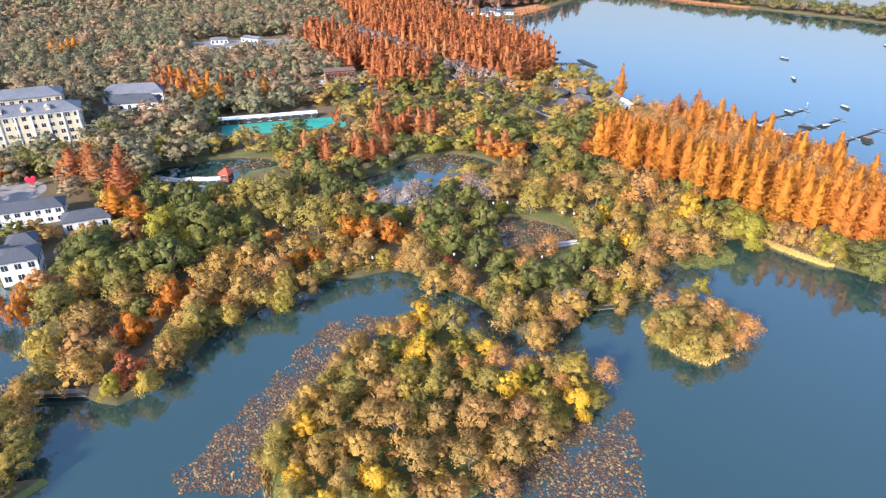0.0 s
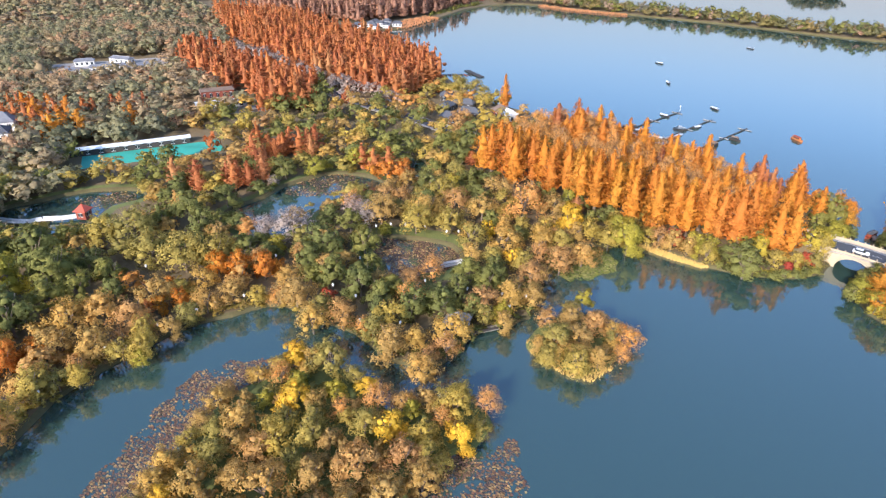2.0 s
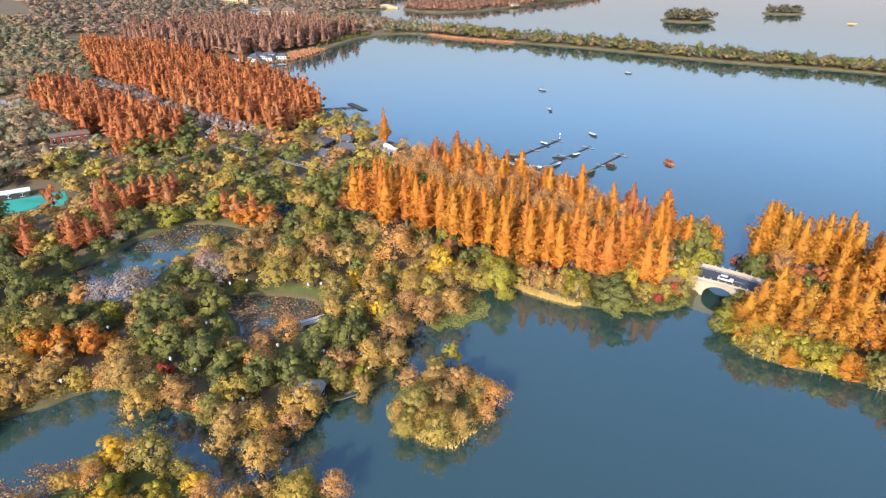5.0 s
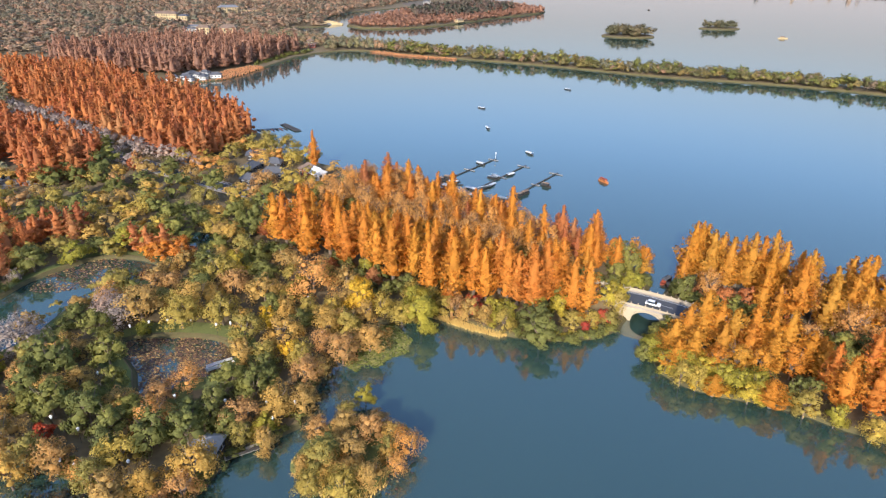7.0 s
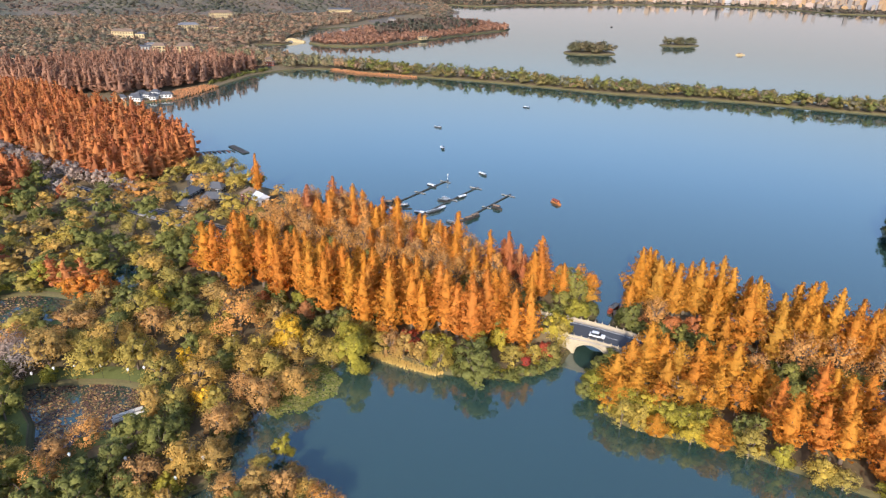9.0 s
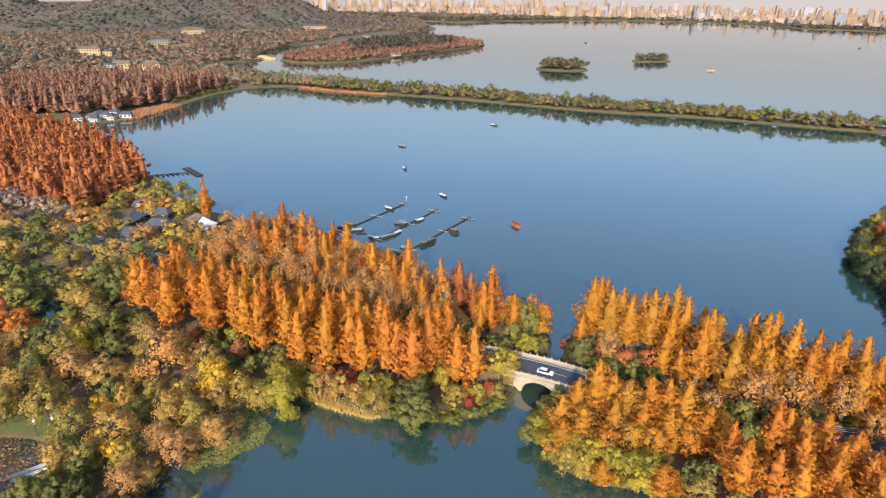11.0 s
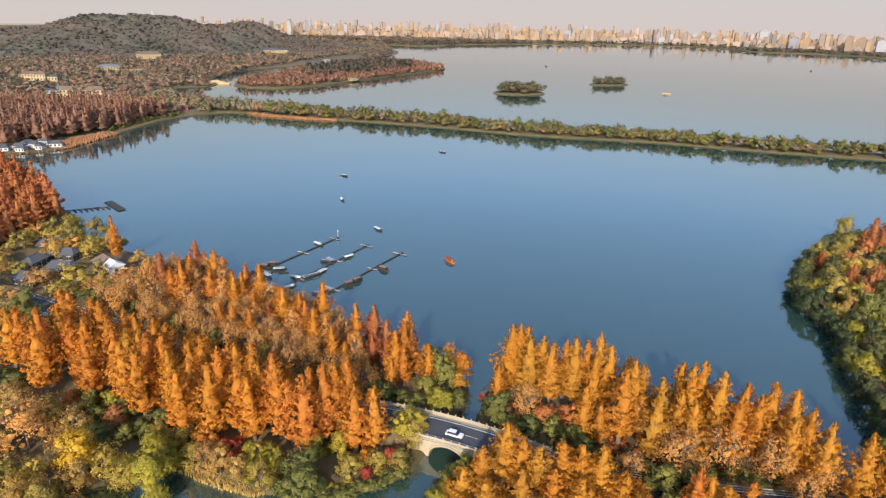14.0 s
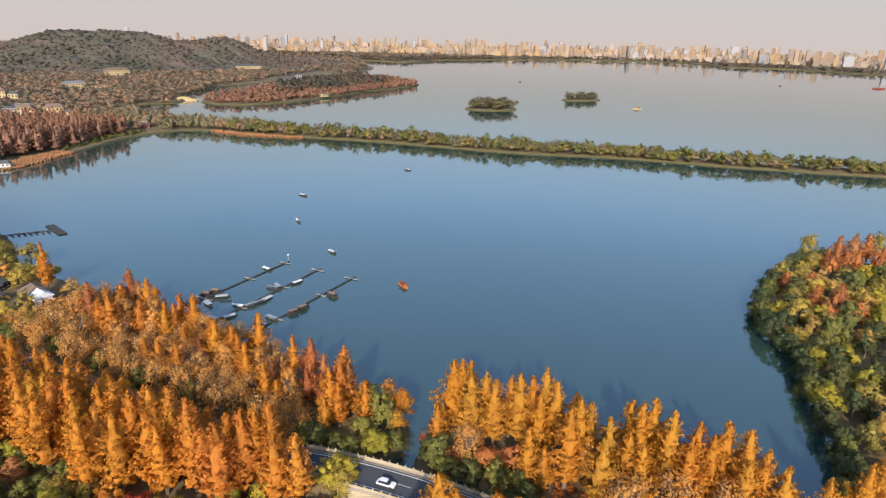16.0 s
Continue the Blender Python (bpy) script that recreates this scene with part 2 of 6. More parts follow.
def land(name, outline, label, holes=(), top=1.1, sward=None, seed=0, step=4.0, wobble=0.7, bank=(0.45, 1.1), edge=None):
    """A sheet of ground with a sloping grassy bank down into the water, and ponds cut through it."""
    bm = bmesh.new()
    fill = []
    for k, (pts, hole) in enumerate([(outline, False)] + [(h, True) for h in holes]):
        loop = smooth_loop(ccw(pts), step, wobble, seed + k)
        if hole:
            loop = loop[::-1]
        rings = []
        for d, z in ((-0.6, -0.6), (0.0, 0.05), (bank[0], top * 0.6), (bank[1], top)):
            q = offset_loop(loop, d)
            rings.append([bm.verts.new((x, y, z)) for x, y in q])
        n = len(loop)
        for r0, r1 in zip(rings, rings[1:]):
            for i in range(n):
                f = bm.faces.new((r0[i], r0[(i + 1) % n], r1[(i + 1) % n], r1[i]))
                f.material_index = 1
        fill += [bm.edges.get((rings[-1][i], rings[-1][(i + 1) % n])) for i in range(n)]
    r = bmesh.ops.triangle_fill(bm, edges=fill, use_beauty=True, use_dissolve=False)
    for f in r["geom"]:
        if isinstance(f, bmesh.types.BMFace):
            f.material_index = 0
            if f.normal.z < 0:
                f.normal_flip()
    ob = part(name, bm, sward or SOIL, None)
    ob.data.materials.append(edge or GRASS)
    return tagged(ob, label, "ground", kind="structure")


# ---- plan: shores and ponds ----
POND_A = [(-207, 12), (-209, 24), (-208, 34), (-204, 46), (-190, 52), (-178, 50), (-177, 40), (-182, 28), (-182, 16), (-178, 3), (-178, -8), (-186, -11), (-195, -9), (-206, -6)]
POND_B = [(-272, -54), (-269, -42), (-264, -27), (-251, -15), (-242, -17), (-244, -29), (-239, -37), (-235, -46), (-242, -58), (-248, -63), (-262, -62)]
POND_C = [(-152, 13), (-140, 21), (-127, 25), (-119, 20), (-119, 11), (-124, 5), (-121, -2), (-128, -3), (-137, 4), (-146, 8)]
POND_D = [(-192, 75), (-188, 83), (-173, 73), (-175, 64)]
WEST_NEAR = [(-260, -150), (-175, -126), (-153, -121), (-144, -116), (-144, -105), (-150, -95), (-154, -85), (-155, -73), (-155, -57), (-150, -44), (-146, -35), (-138, -31), (-126, -30),
             (-118, -29), (-107, -31), (-97, -30), (-92, -25), (-92, -15), (-94, -9), (-88, 0), (-85, 6), (-89, 17), (-92, 26), (-94, 33), (-101, 42), (-93, 52), (-86, 58), (-78, 66),
             (-65, 65), (-55, 65), (-41, 69), (-32, 75), (-26, 84), (-25, 92), (-24, 101), (-23, 110), (-22, 119)]
WEST_FAR = [(-26, 127), (-38, 131), (-60, 140), (-84, 147), (-103, 152), (-125, 158), (-150, 166), (-175, 172), (-198, 176), (-225, 180), (-250, 196), (-270, 210), (-284, 216),
            (-314, 236), (-352, 252), (-385, 263), (-422, 272), (-455, 281), (-468, 290), (-455, 298), (-438, 300), (-425, 312), (-414, 336), (-418, 362), (-426, 402), (-441, 469), (-438, 512), (-424, 540), (-396, 556),
            (-392, 582), (-430, 592), (-500, 600), (-565, 625), (-640, 680), (-601, 731), (-598, 762), (-640, 800), (-700, 1000), (-620, 1400), (-700, 1700), (-1000, 2300), (-3400, 2600), (-3400, -600), (-700, -500)]
EAST = [(-16, 91), (-16, 102), (-17, 112), (-16, 124), (-8, 131), (3, 132), (18, 131), (38, 128), (54, 122), (70, 113), (82, 118), (90, 134), (91, 150), (89, 166), (91, 187), (90, 205), (84, 222),
        (84, 238), (92, 262), (101, 286), (118, 312), (150, 324), (420, 330), (600, 200), (600, -50), (260, 25), (150, 50), (70, 59), (40, 62), (26, 64), (16, 65), (4, 63), (-8, 64), (-14, 71), (-16, 83)]
BIG_ISLAND = [(-104, -101), (-110, -95), (-116, -82), (-123, -66), (-122, -55), (-119, -46), (-111, -41), (-100, -43), (-90, -44), (-84, -36), (-78, -31), (-71, -34), (-70, -42), (-74, -50), (-73, -60), (-72, -70), (-74, -82), (-82, -95), (-95, -104)]
ISLET = [(-79, -6), (-67, -8), (-61, -5), (-59, 1), (-62, 11), (-70, 16), (-78, 14), (-81, 4)]
STRIP = [(-128, -146), (-136, -138), (-147, -134), (-157, -131), (-175, -137), (-230, -160), (-240, -300), (-140, -300)]
CAUSEWAY = [(-380, 554), (-352, 548), (-288, 553), (-192, 557), (-79, 551), (22, 564), (115, 561), (230, 567), (420, 578), (900, 620), (900, 652), (420, 606), (230, 594), (115, 589), (22, 592), (-79, 581), (-192, 586), (-288, 583), (-380, 586)]
PENINSULA = [(-574, 770), (-540, 756), (-505, 757), (-475, 796), (-451, 869), (-438, 950), (-431, 1016), (-407, 1119), (-394, 1205), (-410, 1245), (-460, 1290), (-520, 1330), (-570, 1330), (-590, 1200), (-610, 1000), (-590, 850)]
FAR_SHORE = [(-1500, 2250), (-769, 2070), (-700, 2300), (-473, 2556), (-205, 2805), (100, 2850), (260, 2720), (354, 2560), (568, 2560), (775, 2360), (1500, 2000), (4200, 1500), (4200, 4900), (-3300, 4900), (-3300, 2500)]
FISL_A = [(-203, 862), (-180, 855), (-150, 868), (-134, 890), (-150, 915), (-185, 905), (-204, 885)]
FISL_B = [(-90, 1066), (-70, 1058), (-40, 1075), (-29, 1097), (-45, 1112), (-75, 1100)]

# ---- ground and water ----
tagged(link_mesh("water", [(-4900, -1500, 0), (4900, -1500, 0), (4900, 4900, 0), (-4900, 4900, 0)], [(0, 1, 2, 3)], WATER),
       "calm blue-green lake water with faint ripples", "water", kind="structure")
tagged(link_mesh("lake_bed", [(-4900, -1500, -3), (4900, -1500, -3), (4900, 4900, -3), (-4900, 4900, -3)], [(0, 1, 2, 3)], SOIL),
       "muddy brown bed under the lake", "ground", kind="structure")
land("ground", WEST_NEAR + WEST_FAR, "wooded lakeside ground with leaf litter and grassy banks", (POND_A, POND_B, POND_C, POND_D), 1.1, None, 0, edge=SHORE)
land("ground_east", EAST, "wooded tongue of ground east of the bridge", (), 1.1, None, 9, edge=SHORE)
land("ground_island", BIG_ISLAND, "low grassy island overgrown with autumn trees", (), 0.8, GRASS, 21, 3.0)
land("ground_islet", ISLET, "tiny wooded islet with a reedy edge", (), 0.7, GRASS, 33, 2.0)
land("ground_strip", STRIP, "wooded bank beside the small canal bridge", (), 1.0, None, 41)
land("ground_causeway", CAUSEWAY, "long straight causeway planted with willows", (), 1.3, None, 52, 8.0, edge=SHORE)
land("ground_peninsula", PENINSULA, "wooded peninsula reaching into the far lake", (), 2.0, None, 60, 20.0, 3.0, edge=SHORE)
land("ground_far_shore", FAR_SHORE, "flat far shore that carries the city", (), 2.5, None, 70, 60.0, 6.0, edge=SHORE)
land("ground_far_island", FISL_A, "small round wooded island in the far lake", (), 1.5, None, 80, 8.0, edge=SHORE)
land("ground_far_islet", FISL_B, "small low wooded island in the far lake", (), 1.5, None, 81, 8.0, edge=SHORE)


# ---- trees ----
def clumps(c, nrm, size, rng, stretch=1.0):
    """Small leaf sprays: one pointed blade each, at the points c, facing roughly along nrm."""
    n = len(c)
    d = nrm + rng.normal(0, 0.38, (n, 3))
    d /= np.linalg.norm(d, axis=1)[:, None] + 1e-9
    u = np.cross(d, rng.normal(0, 1, (n, 3)))
    u /= np.linalg.norm(u, axis=1)[:, None] + 1e-9
    w = np.cross(d, u)
    s = (size * rng.uniform(0.6, 1.45, n))[:, None]
    v = np.stack([c - u * s - w * s * 0.7 * stretch, c + u * s * rng.uniform(0.6, 1.1, (n, 1)) - w * s * 0.5, c + u * s * rng.uniform(-0.6, 0.6, (n, 1)) + w * s * 1.2 * stretch], 1).reshape(-1, 3)
    return v, np.arange(3 * n).reshape(n, 3)


_ico = {}


def ball(k):
    if k not in _ico:
        bm = bmesh.new()
        bmesh.ops.create_icosphere(bm, subdivisions=k, radius=1)
        _ico[k] = (np.array([v.co[:] for v in bm.verts]), [tuple(v.index for v in f.verts) for f in bm.faces])
        bm.free()
    return _ico[k]


def unit(v):
    return v / (np.linalg.norm(v, axis=1)[:, None] + 1e-9)


def lobes_crown(rng, lobes, spread, rise, leaf_count, leaf, core=0.82, k=1, foot=0.28, ratio=2.0, tufts=5, loose=0.22):
    """A broad crown: boughs, each with several leafy tufts of its own, round a few inner masses. Unit radius and height, for a tree
    ratio times as high as its radius. Returns vertices, faces, the number of inner faces and the vertex normals."""
    V, F, N, base = [], [], [], 0
    cs, rs = [], []
    for i in range(lobes):
        a = 2.4 * i + rng.uniform(-0.5, 0.5)
        q = (i + 0.5) / lobes
        rad = spread * math.sqrt(1 - (q * 0.95) ** 1.6) * rng.uniform(0.6, 1.12)
        cs.append((rad * math.cos(a), rad * math.sin(a), (foot + (0.84 - foot) * rise * q) * ratio + rng.uniform(-0.16, 0.16)))
        rs.append(rng.uniform(0.24, 0.44) * (1.1 - 0.25 * q))
    cs, rs = np.array(cs), np.array(rs)
    mid = np.array([0, 0, (foot + 0.12) * ratio])
    bv, bf = ball(k)
    if core:
        for c, r in zip(cs, rs):
            c = mid + (c - mid) * 0.9
            v = bv * r * core * (1 + rng.normal(0, 0.12, (len(bv), 1))) * np.array([1, 1, 0.82]) + c
            V.append(v)
            N.append(unit(0.5 * unit(v - mid) + 0.5 * unit(v - c)))
            F += [tuple(base + j for j in f) for f in bf]
            base += len(v)
    cores = len(F)
    # tufts over every bough
    pick = rng.choice(lobes, lobes * tufts, p=rs ** 2 / np.sum(rs ** 2))
    d = unit(rng.normal(0, 1, (lobes * tufts, 3)) + 0.7 * unit(cs[pick] - mid))
    tc = cs[pick] + d * (rs[pick] * rng.uniform(0.55, 1.05, lobes * tufts))[:, None]
    tr = rs[pick] * rng.uniform(0.3, 0.62, lobes * tufts)
    who = rng.choice(lobes * tufts, leaf_count, p=tr ** 2 / np.sum(tr ** 2))
    e = unit(rng.normal(0, 1, (leaf_count, 3)) + 0.6 * d[who] + np.array([0, 0, 0.25]))
    p = tc[who] + e * (tr[who] * rng.uniform(0.5, 1.0 + loose, leaf_count))[:, None] * np.array([1, 1, 0.8])
    out = unit(0.45 * unit(p - mid) + 0.3 * d[who] + 0.35 * e)
    v, f = clumps(p, out, leaf, rng)
    V.append(v)
    N.append(np.repeat(unit(out + rng.normal(0, 0.12, out.shape)), 3, 0))
    F += [tuple(base + j) for j in f]
    return np.concatenate(V) * np.array([1, 1, 1 / ratio]), F, cores, np.concatenate(N)


def cone_crown(rng, leaf_count, leaf, k=9, fat=1.0):
    """A dawn redwood: whorls of upswept boughs round a ragged core; unit height, radius about 0.15."""
    V, F, N, base = [], [], [], 0
    zs = np.linspace(0.15, 0.95, 9 if leaf_count > 300 else 6)
    sharp = rng.uniform(0.66, 0.84)
    def reach(z):
        t = (z - 0.13) / 0.87
        return fat * 0.15 * (0.7 + 1.0 * t if t < 0.32 else 1.02 * ((1 - t) / 0.68) ** sharp)
    lean = np.cumsum(rng.normal(0, 0.003, (len(zs), 2)), 0)
    rings = []
    for j, z in enumerate(zs):
        a = np.linspace(0, 6.2832, k, endpoint=False) + rng.uniform(0, 1)
        r = reach(z) * 0.46 * rng.uniform(0.6, 1.2, k) * (1.1 if j % 2 else 0.85)
        rings.append(np.stack([r * np.cos(a) + lean[j, 0], r * np.sin(a) + lean[j, 1], z + rng.normal(0, 0.01, k)], 1))
    V.append(np.concatenate(rings))
    N.append(unit(np.concatenate([np.concatenate([unit(q[:, :2] - q[:, :2].mean(0)), np.full((k, 1), 0.45)], 1) for q in rings])))
    for j in range(len(zs) - 1):
        F += [(j * k + i, j * k + (i + 1) % k, (j + 1) * k + (i + 1) % k, (j + 1) * k + i) for i in range(k)]
    cores = len(F)
    base = len(V[0])
    boughs = max(20, leaf_count // 11)
    bz = 0.13 + 0.86 * rng.uniform(0, 1, boughs) ** 1.1
    ba = 2.4 * np.arange(boughs) + rng.uniform(-0.5, 0.5, boughs)
    bl = np.array([reach(q) for q in bz]) * rng.uniform(0.74, 1.18, boughs)
    who = rng.integers(0, boughs, leaf_count)
    u = rng.uniform(0.45, 1.05, leaf_count) ** 0.7
    r = bl[who] * u
    a = ba[who] + rng.normal(0, 0.2, leaf_count) * (1.2 - 0.6 * u)
    z = np.minimum(0.995, bz[who] + 0.5 * r * u + rng.normal(0, 0.011, leaf_count))
    t = (z - 0.12) / 0.88
    p = np.stack([r * np.cos(a), r * np.sin(a), z], 1)
    out = unit(np.stack([np.cos(a), np.sin(a), 0.3 + (0.35 * rng.normal(0, 1, boughs))[who]], 1) + 0.3 * rng.normal(0, 1, (boughs, 3))[who])
    v, f = clumps(p, out, leaf * (1.15 - 0.7 * t), rng, 1.1)
    V.append(v)
    N.append(np.repeat(unit(out + rng.normal(0, 0.16, out.shape)), 3, 0))
    F += [tuple(base + j) for j in f]
    return np.concatenate(V), F, cores, np.concatenate(N)


def trunk_mesh(rng, kind):
    bm = bmesh.new()
    if kind == "cone":
        tube(bm, (0, 0, -0.03), (0, 0, 0.45), 0.022, 0.014, 7)
        tube(bm, (0, 0, 0.45), (0.004, 0, 0.93), 0.014, 0.003, 5)
        for i in range(9):
            a, z = 2.4 * i, 0.14 + 0.05 * i
            tube(bm, (0, 0, z), (0.10 * math.cos(a), 0.10 * math.sin(a), z + 0.05), 0.006, 0.002, 4)
    else:
        tube(bm, (0, 0, -0.06), (0.02, 0.01, 0.30), 0.055, 0.04, 7)
        for i in range(6 if kind == "round" else 11):
            a, q = 2.4 * i + rng.uniform(-0.3, 0.3), rng.uniform(0.35, 0.6)
            mid = (q * 0.5 * math.cos(a), q * 0.5 * math.sin(a), 0.30 + rng.uniform(0.2, 0.3))
            end = (q * math.cos(a + 0.3), q * math.sin(a + 0.3), 0.62 + rng.uniform(0.05, 0.3))
            tube(bm, (0.02, 0.01, 0.26), mid, 0.034, 0.02, 5)
            tube(bm, mid, end, 0.02, 0.006, 4)
            if kind == "bare":
                for s in (-0.5, 0.6):
                    tube(bm, mid, (q * 1.25 * math.cos(a + s), q * 1.25 * math.sin(a + s), end[2] - 0.1), 0.014, 0.004, 3)
    me = bpy.data.meshes.new("trunk")
    bm.to_mesh(me)
    bm.free()
    me.materials.append(BARK)
    return me


def crown_mesh(v, f, cores, normals, mat):
    me = bpy.data.meshes.new("crown")
    me.from_pydata(v.tolist(), [], f)
    me.polygons.foreach_set("use_smooth", [True] * len(f))
    me.materials.append(mat)
    me.normals_split_custom_set_from_vertices(normals.tolist())
    return me


SHAPES = {}
_rng = np.random.default_rng(5)
for i in range(5):
    SHAPES["cone", i] = cone_crown(_rng, 1700, 0.0148, fat=_rng.uniform(1.0, 1.18))
    SHAPES["round", i] = lobes_crown(_rng, 13, 0.62, 1.0, 1900, 0.047, 0.62, loose=0.3)
    SHAPES["loose", i] = lobes_crown(_rng, 14, 0.66, 0.95, 1900, 0.043, 0.52, loose=0.5, tufts=7)
    SHAPES["high", i] = lobes_crown(_rng, 14, 0.64, 1.0, 1700, 0.048, 0.6, foot=0.5, loose=0.3)
    SHAPES["bare", i] = lobes_crown(_rng, 15, 0.66, 1.0, 1800, 0.036, 0.34, loose=0.8, tufts=8)
    SHAPES["tall", i] = lobes_crown(_rng, 20, 0.6, 1.0, 2200, 0.05, 0.5, ratio=3.3, loose=0.5)
    SHAPES["cone_low", i] = cone_crown(_rng, 420, 0.027, 7)
    SHAPES["round_low", i] = lobes_crown(_rng, 10, 0.62, 1.0, 700, 0.07, 0.66, tufts=5, loose=0.3)
    SHAPES["cone_mid", i] = cone_crown(_rng, 260, 0.034, 5)
    SHAPES["round_mid", i] = lobes_crown(_rng, 6, 0.6, 1.0, 250, 0.092, 0.66, tufts=6, loose=0.35)
    SHAPES["lump", i] = lobes_crown(_rng, 3, 0.46, 0.9, 76, 0.15, 0.8, tufts=6, loose=0.4)
    SHAPES["knob", i] = lobes_crown(_rng, 1, 0.1, 0.6, 40, 0.15, 1.35, tufts=9, loose=0.6)
    SHAPES["lump_cone", i] = cone_crown(_rng, 34, 0.06, 4)
TRUNKS = {k: [trunk_mesh(_rng, k) for _ in range(3)] for k in ("cone", "round", "bare")}
_crowns = {}


def crown_of(shape, i, hue):
    if (shape, i, hue) not in _crowns:
        _crowns[shape, i, hue] = crown_mesh(*SHAPES[shape, i], LEAF[hue])
    return _crowns[shape, i, hue]


TREE_WORDS = {
    "cedar": ("redwood_tree", "tall orange dawn redwood with a pointed crown"),
    "amber": ("redwood_tree", "tall amber-yellow dawn redwood with a pointed crown"),
    "rust": ("redwood_tree", "russet red dawn redwood with a pointed crown"),
    "brown": ("plane_tree", "brown autumn tree with a thinning round crown"),
    "olive": ("willow_tree", "olive-green tree with a broad round crown"),
    "green": ("camphor_tree", "dark green evergreen tree with a dense crown"),
    "lime": ("broadleaf_tree", "bright yellow-green tree with a leafy crown"),
    "yellow": ("ginkgo_tree", "golden yellow autumn tree with a full crown"),
    "red": ("maple_tree", "small crimson maple with a spreading crown"),
    "deep": ("camphor_tree", "evergreen tree, its deep green darkened for the shaded shore"),
    "pale": ("plane_tree", "pale leafless tree with a haze of fine twigs"),
    "bare": ("plane_tree", "half-bare pinkish brown tree with fine twigs"),
}
TREES = []  # x, y, radius of every tree that stands
_tr = random.Random(3)


def tree(hue, x, y, h, r=None, z=0.9, shape=None, low=False, group="lakeside trees"):
    """One tree: an Empty at its foot, a trunk with limbs, and a crown. h: height, r: the crown's radius."""
    spire = hue in ("cedar", "amber", "rust") and shape is None
    shape = shape or ("cone" if spire else "bare" if hue in ("bare", "pale") else "loose" if hue in ("brown", "olive") else "round")
    i = _tr.randrange(5)
    name, label = TREE_WORDS[hue]
    if not spire and name == "redwood_tree":
        name, label = "broadleaf_tree", "orange autumn tree with a rounded crown"
    root = new(name)
    r = r or (0.195 * h if spire else 0.45 * h)
    k = r / 0.145 if spire else r
    if shape in ("bare", "round", "loose") and h / r > 2.7:
        shape = "tall"
    low_shape = shape
    if low:
        low_shape = "cone_low" if spire else "round_low"
    root.matrix_basis = Matrix.Translation((x, y, z)) @ Matrix.Rotation(_tr.uniform(0, 6.28), 4, "Z") @ Matrix.Rotation(_tr.gauss(0, 0.02), 4, "X")
    size = Matrix.Diagonal((k, k, h, 1))
    share("trunk", TRUNKS["cone" if spire else "bare" if shape in ("bare", "tall") else "round"][i % 3], root, size)
    share("crown", crown_of(low_shape, i, hue), root, size)
    TREES.append((x, y, r))
    return tagged(root, label, "tree", group)


def woods(name, label, mat, items, low="lump"):
    """Far or countless trees: many crowns joined in one mesh. items: x, y, z, height, radius, spire or not, hue 0..1."""
    V, F, N, hues, base = [], [], [], [], 0
    rng = np.random.default_rng(len(items))
    for x, y, z, h, r, spire, hue in items:
        grade = "mid" if low == "near" and math.hypot(x + 10, y + 60) > (350 if spire else 240) else low
        key = {"near": ("cone_low", "round_low"), "mid": ("cone_mid", "round_mid"), "knob": ("lump_cone", "knob")}.get(grade, ("lump_cone", "lump"))[0 if spire else 1]
        v, f, cores, nrm = SHAPES[key, int(rng.integers(5))]
        a = rng.uniform(0, 6.28)
        c, s = math.cos(a), math.sin(a)
        k = r / 0.145 if spire else r
        V.append(np.stack([(v[:, 0] * c - v[:, 1] * s) * k + x, (v[:, 0] * s + v[:, 1] * c) * k + y, v[:, 2] * h + z], 1))
        N.append(np.stack([nrm[:, 0] * c - nrm[:, 1] * s, nrm[:, 0] * s + nrm[:, 1] * c, nrm[:, 2]], 1))
        F += [tuple(base + j for j in q) for q in f]
        hues += [hue] * len(f)
        base += len(v)
    ob = link_mesh(name, np.concatenate(V), F, mat)
    ob.data.polygons.foreach_set("use_smooth", [True] * len(F))
    ob.data.normals_split_custom_set_from_vertices(np.concatenate(N).tolist())
    at = ob.data.attributes.new("hue", "FLOAT", "FACE")
    at.data.foreach_set("value", np.array(hues, np.float32))
    return tagged(ob, label, "trees", kind="stuff")


def scatter(poly, gap, seed, margin=0.0, keep=()):
    """Uneven points inside a plan outline, about gap apart, outside the outlines in keep."""
    rng = np.random.default_rng(seed)
    p = np.asarray(poly, float)
    xs, ys = np.arange(p[:, 0].min(), p[:, 0].max(), gap), np.arange(p[:, 1].min(), p[:, 1].max(), gap * 0.87)
    X, Y = np.meshgrid(xs, ys)
    X = X + (np.arange(len(ys)) % 2)[:, None] * gap / 2
    X, Y = (X + rng.uniform(-0.36, 0.36, X.shape) * gap).ravel(), (Y + rng.uniform(-0.36, 0.36, Y.shape) * gap).ravel()
    ok = inside(p, X, Y)
    for q in keep:
        ok &= ~inside(q, X, Y)
    return list(zip(X[ok].tolist(), Y[ok].tolist()))

# ---- road and stone bridge ----
ROAD = [(-420, 150), (-330, 138), (-260, 128), (-200, 121), (-165, 117), (-120, 110), (-80, 104), (-50, 99.3), (-33, 97), (-19.5, 95.8), (-6, 95), (8, 94.6), (24, 95.5), (50, 99), (90, 108), (140, 122), (260, 150)]


def road_z(x):
    return max(1.35, 5.1 - 0.0036 * (x + 19.5) ** 2)


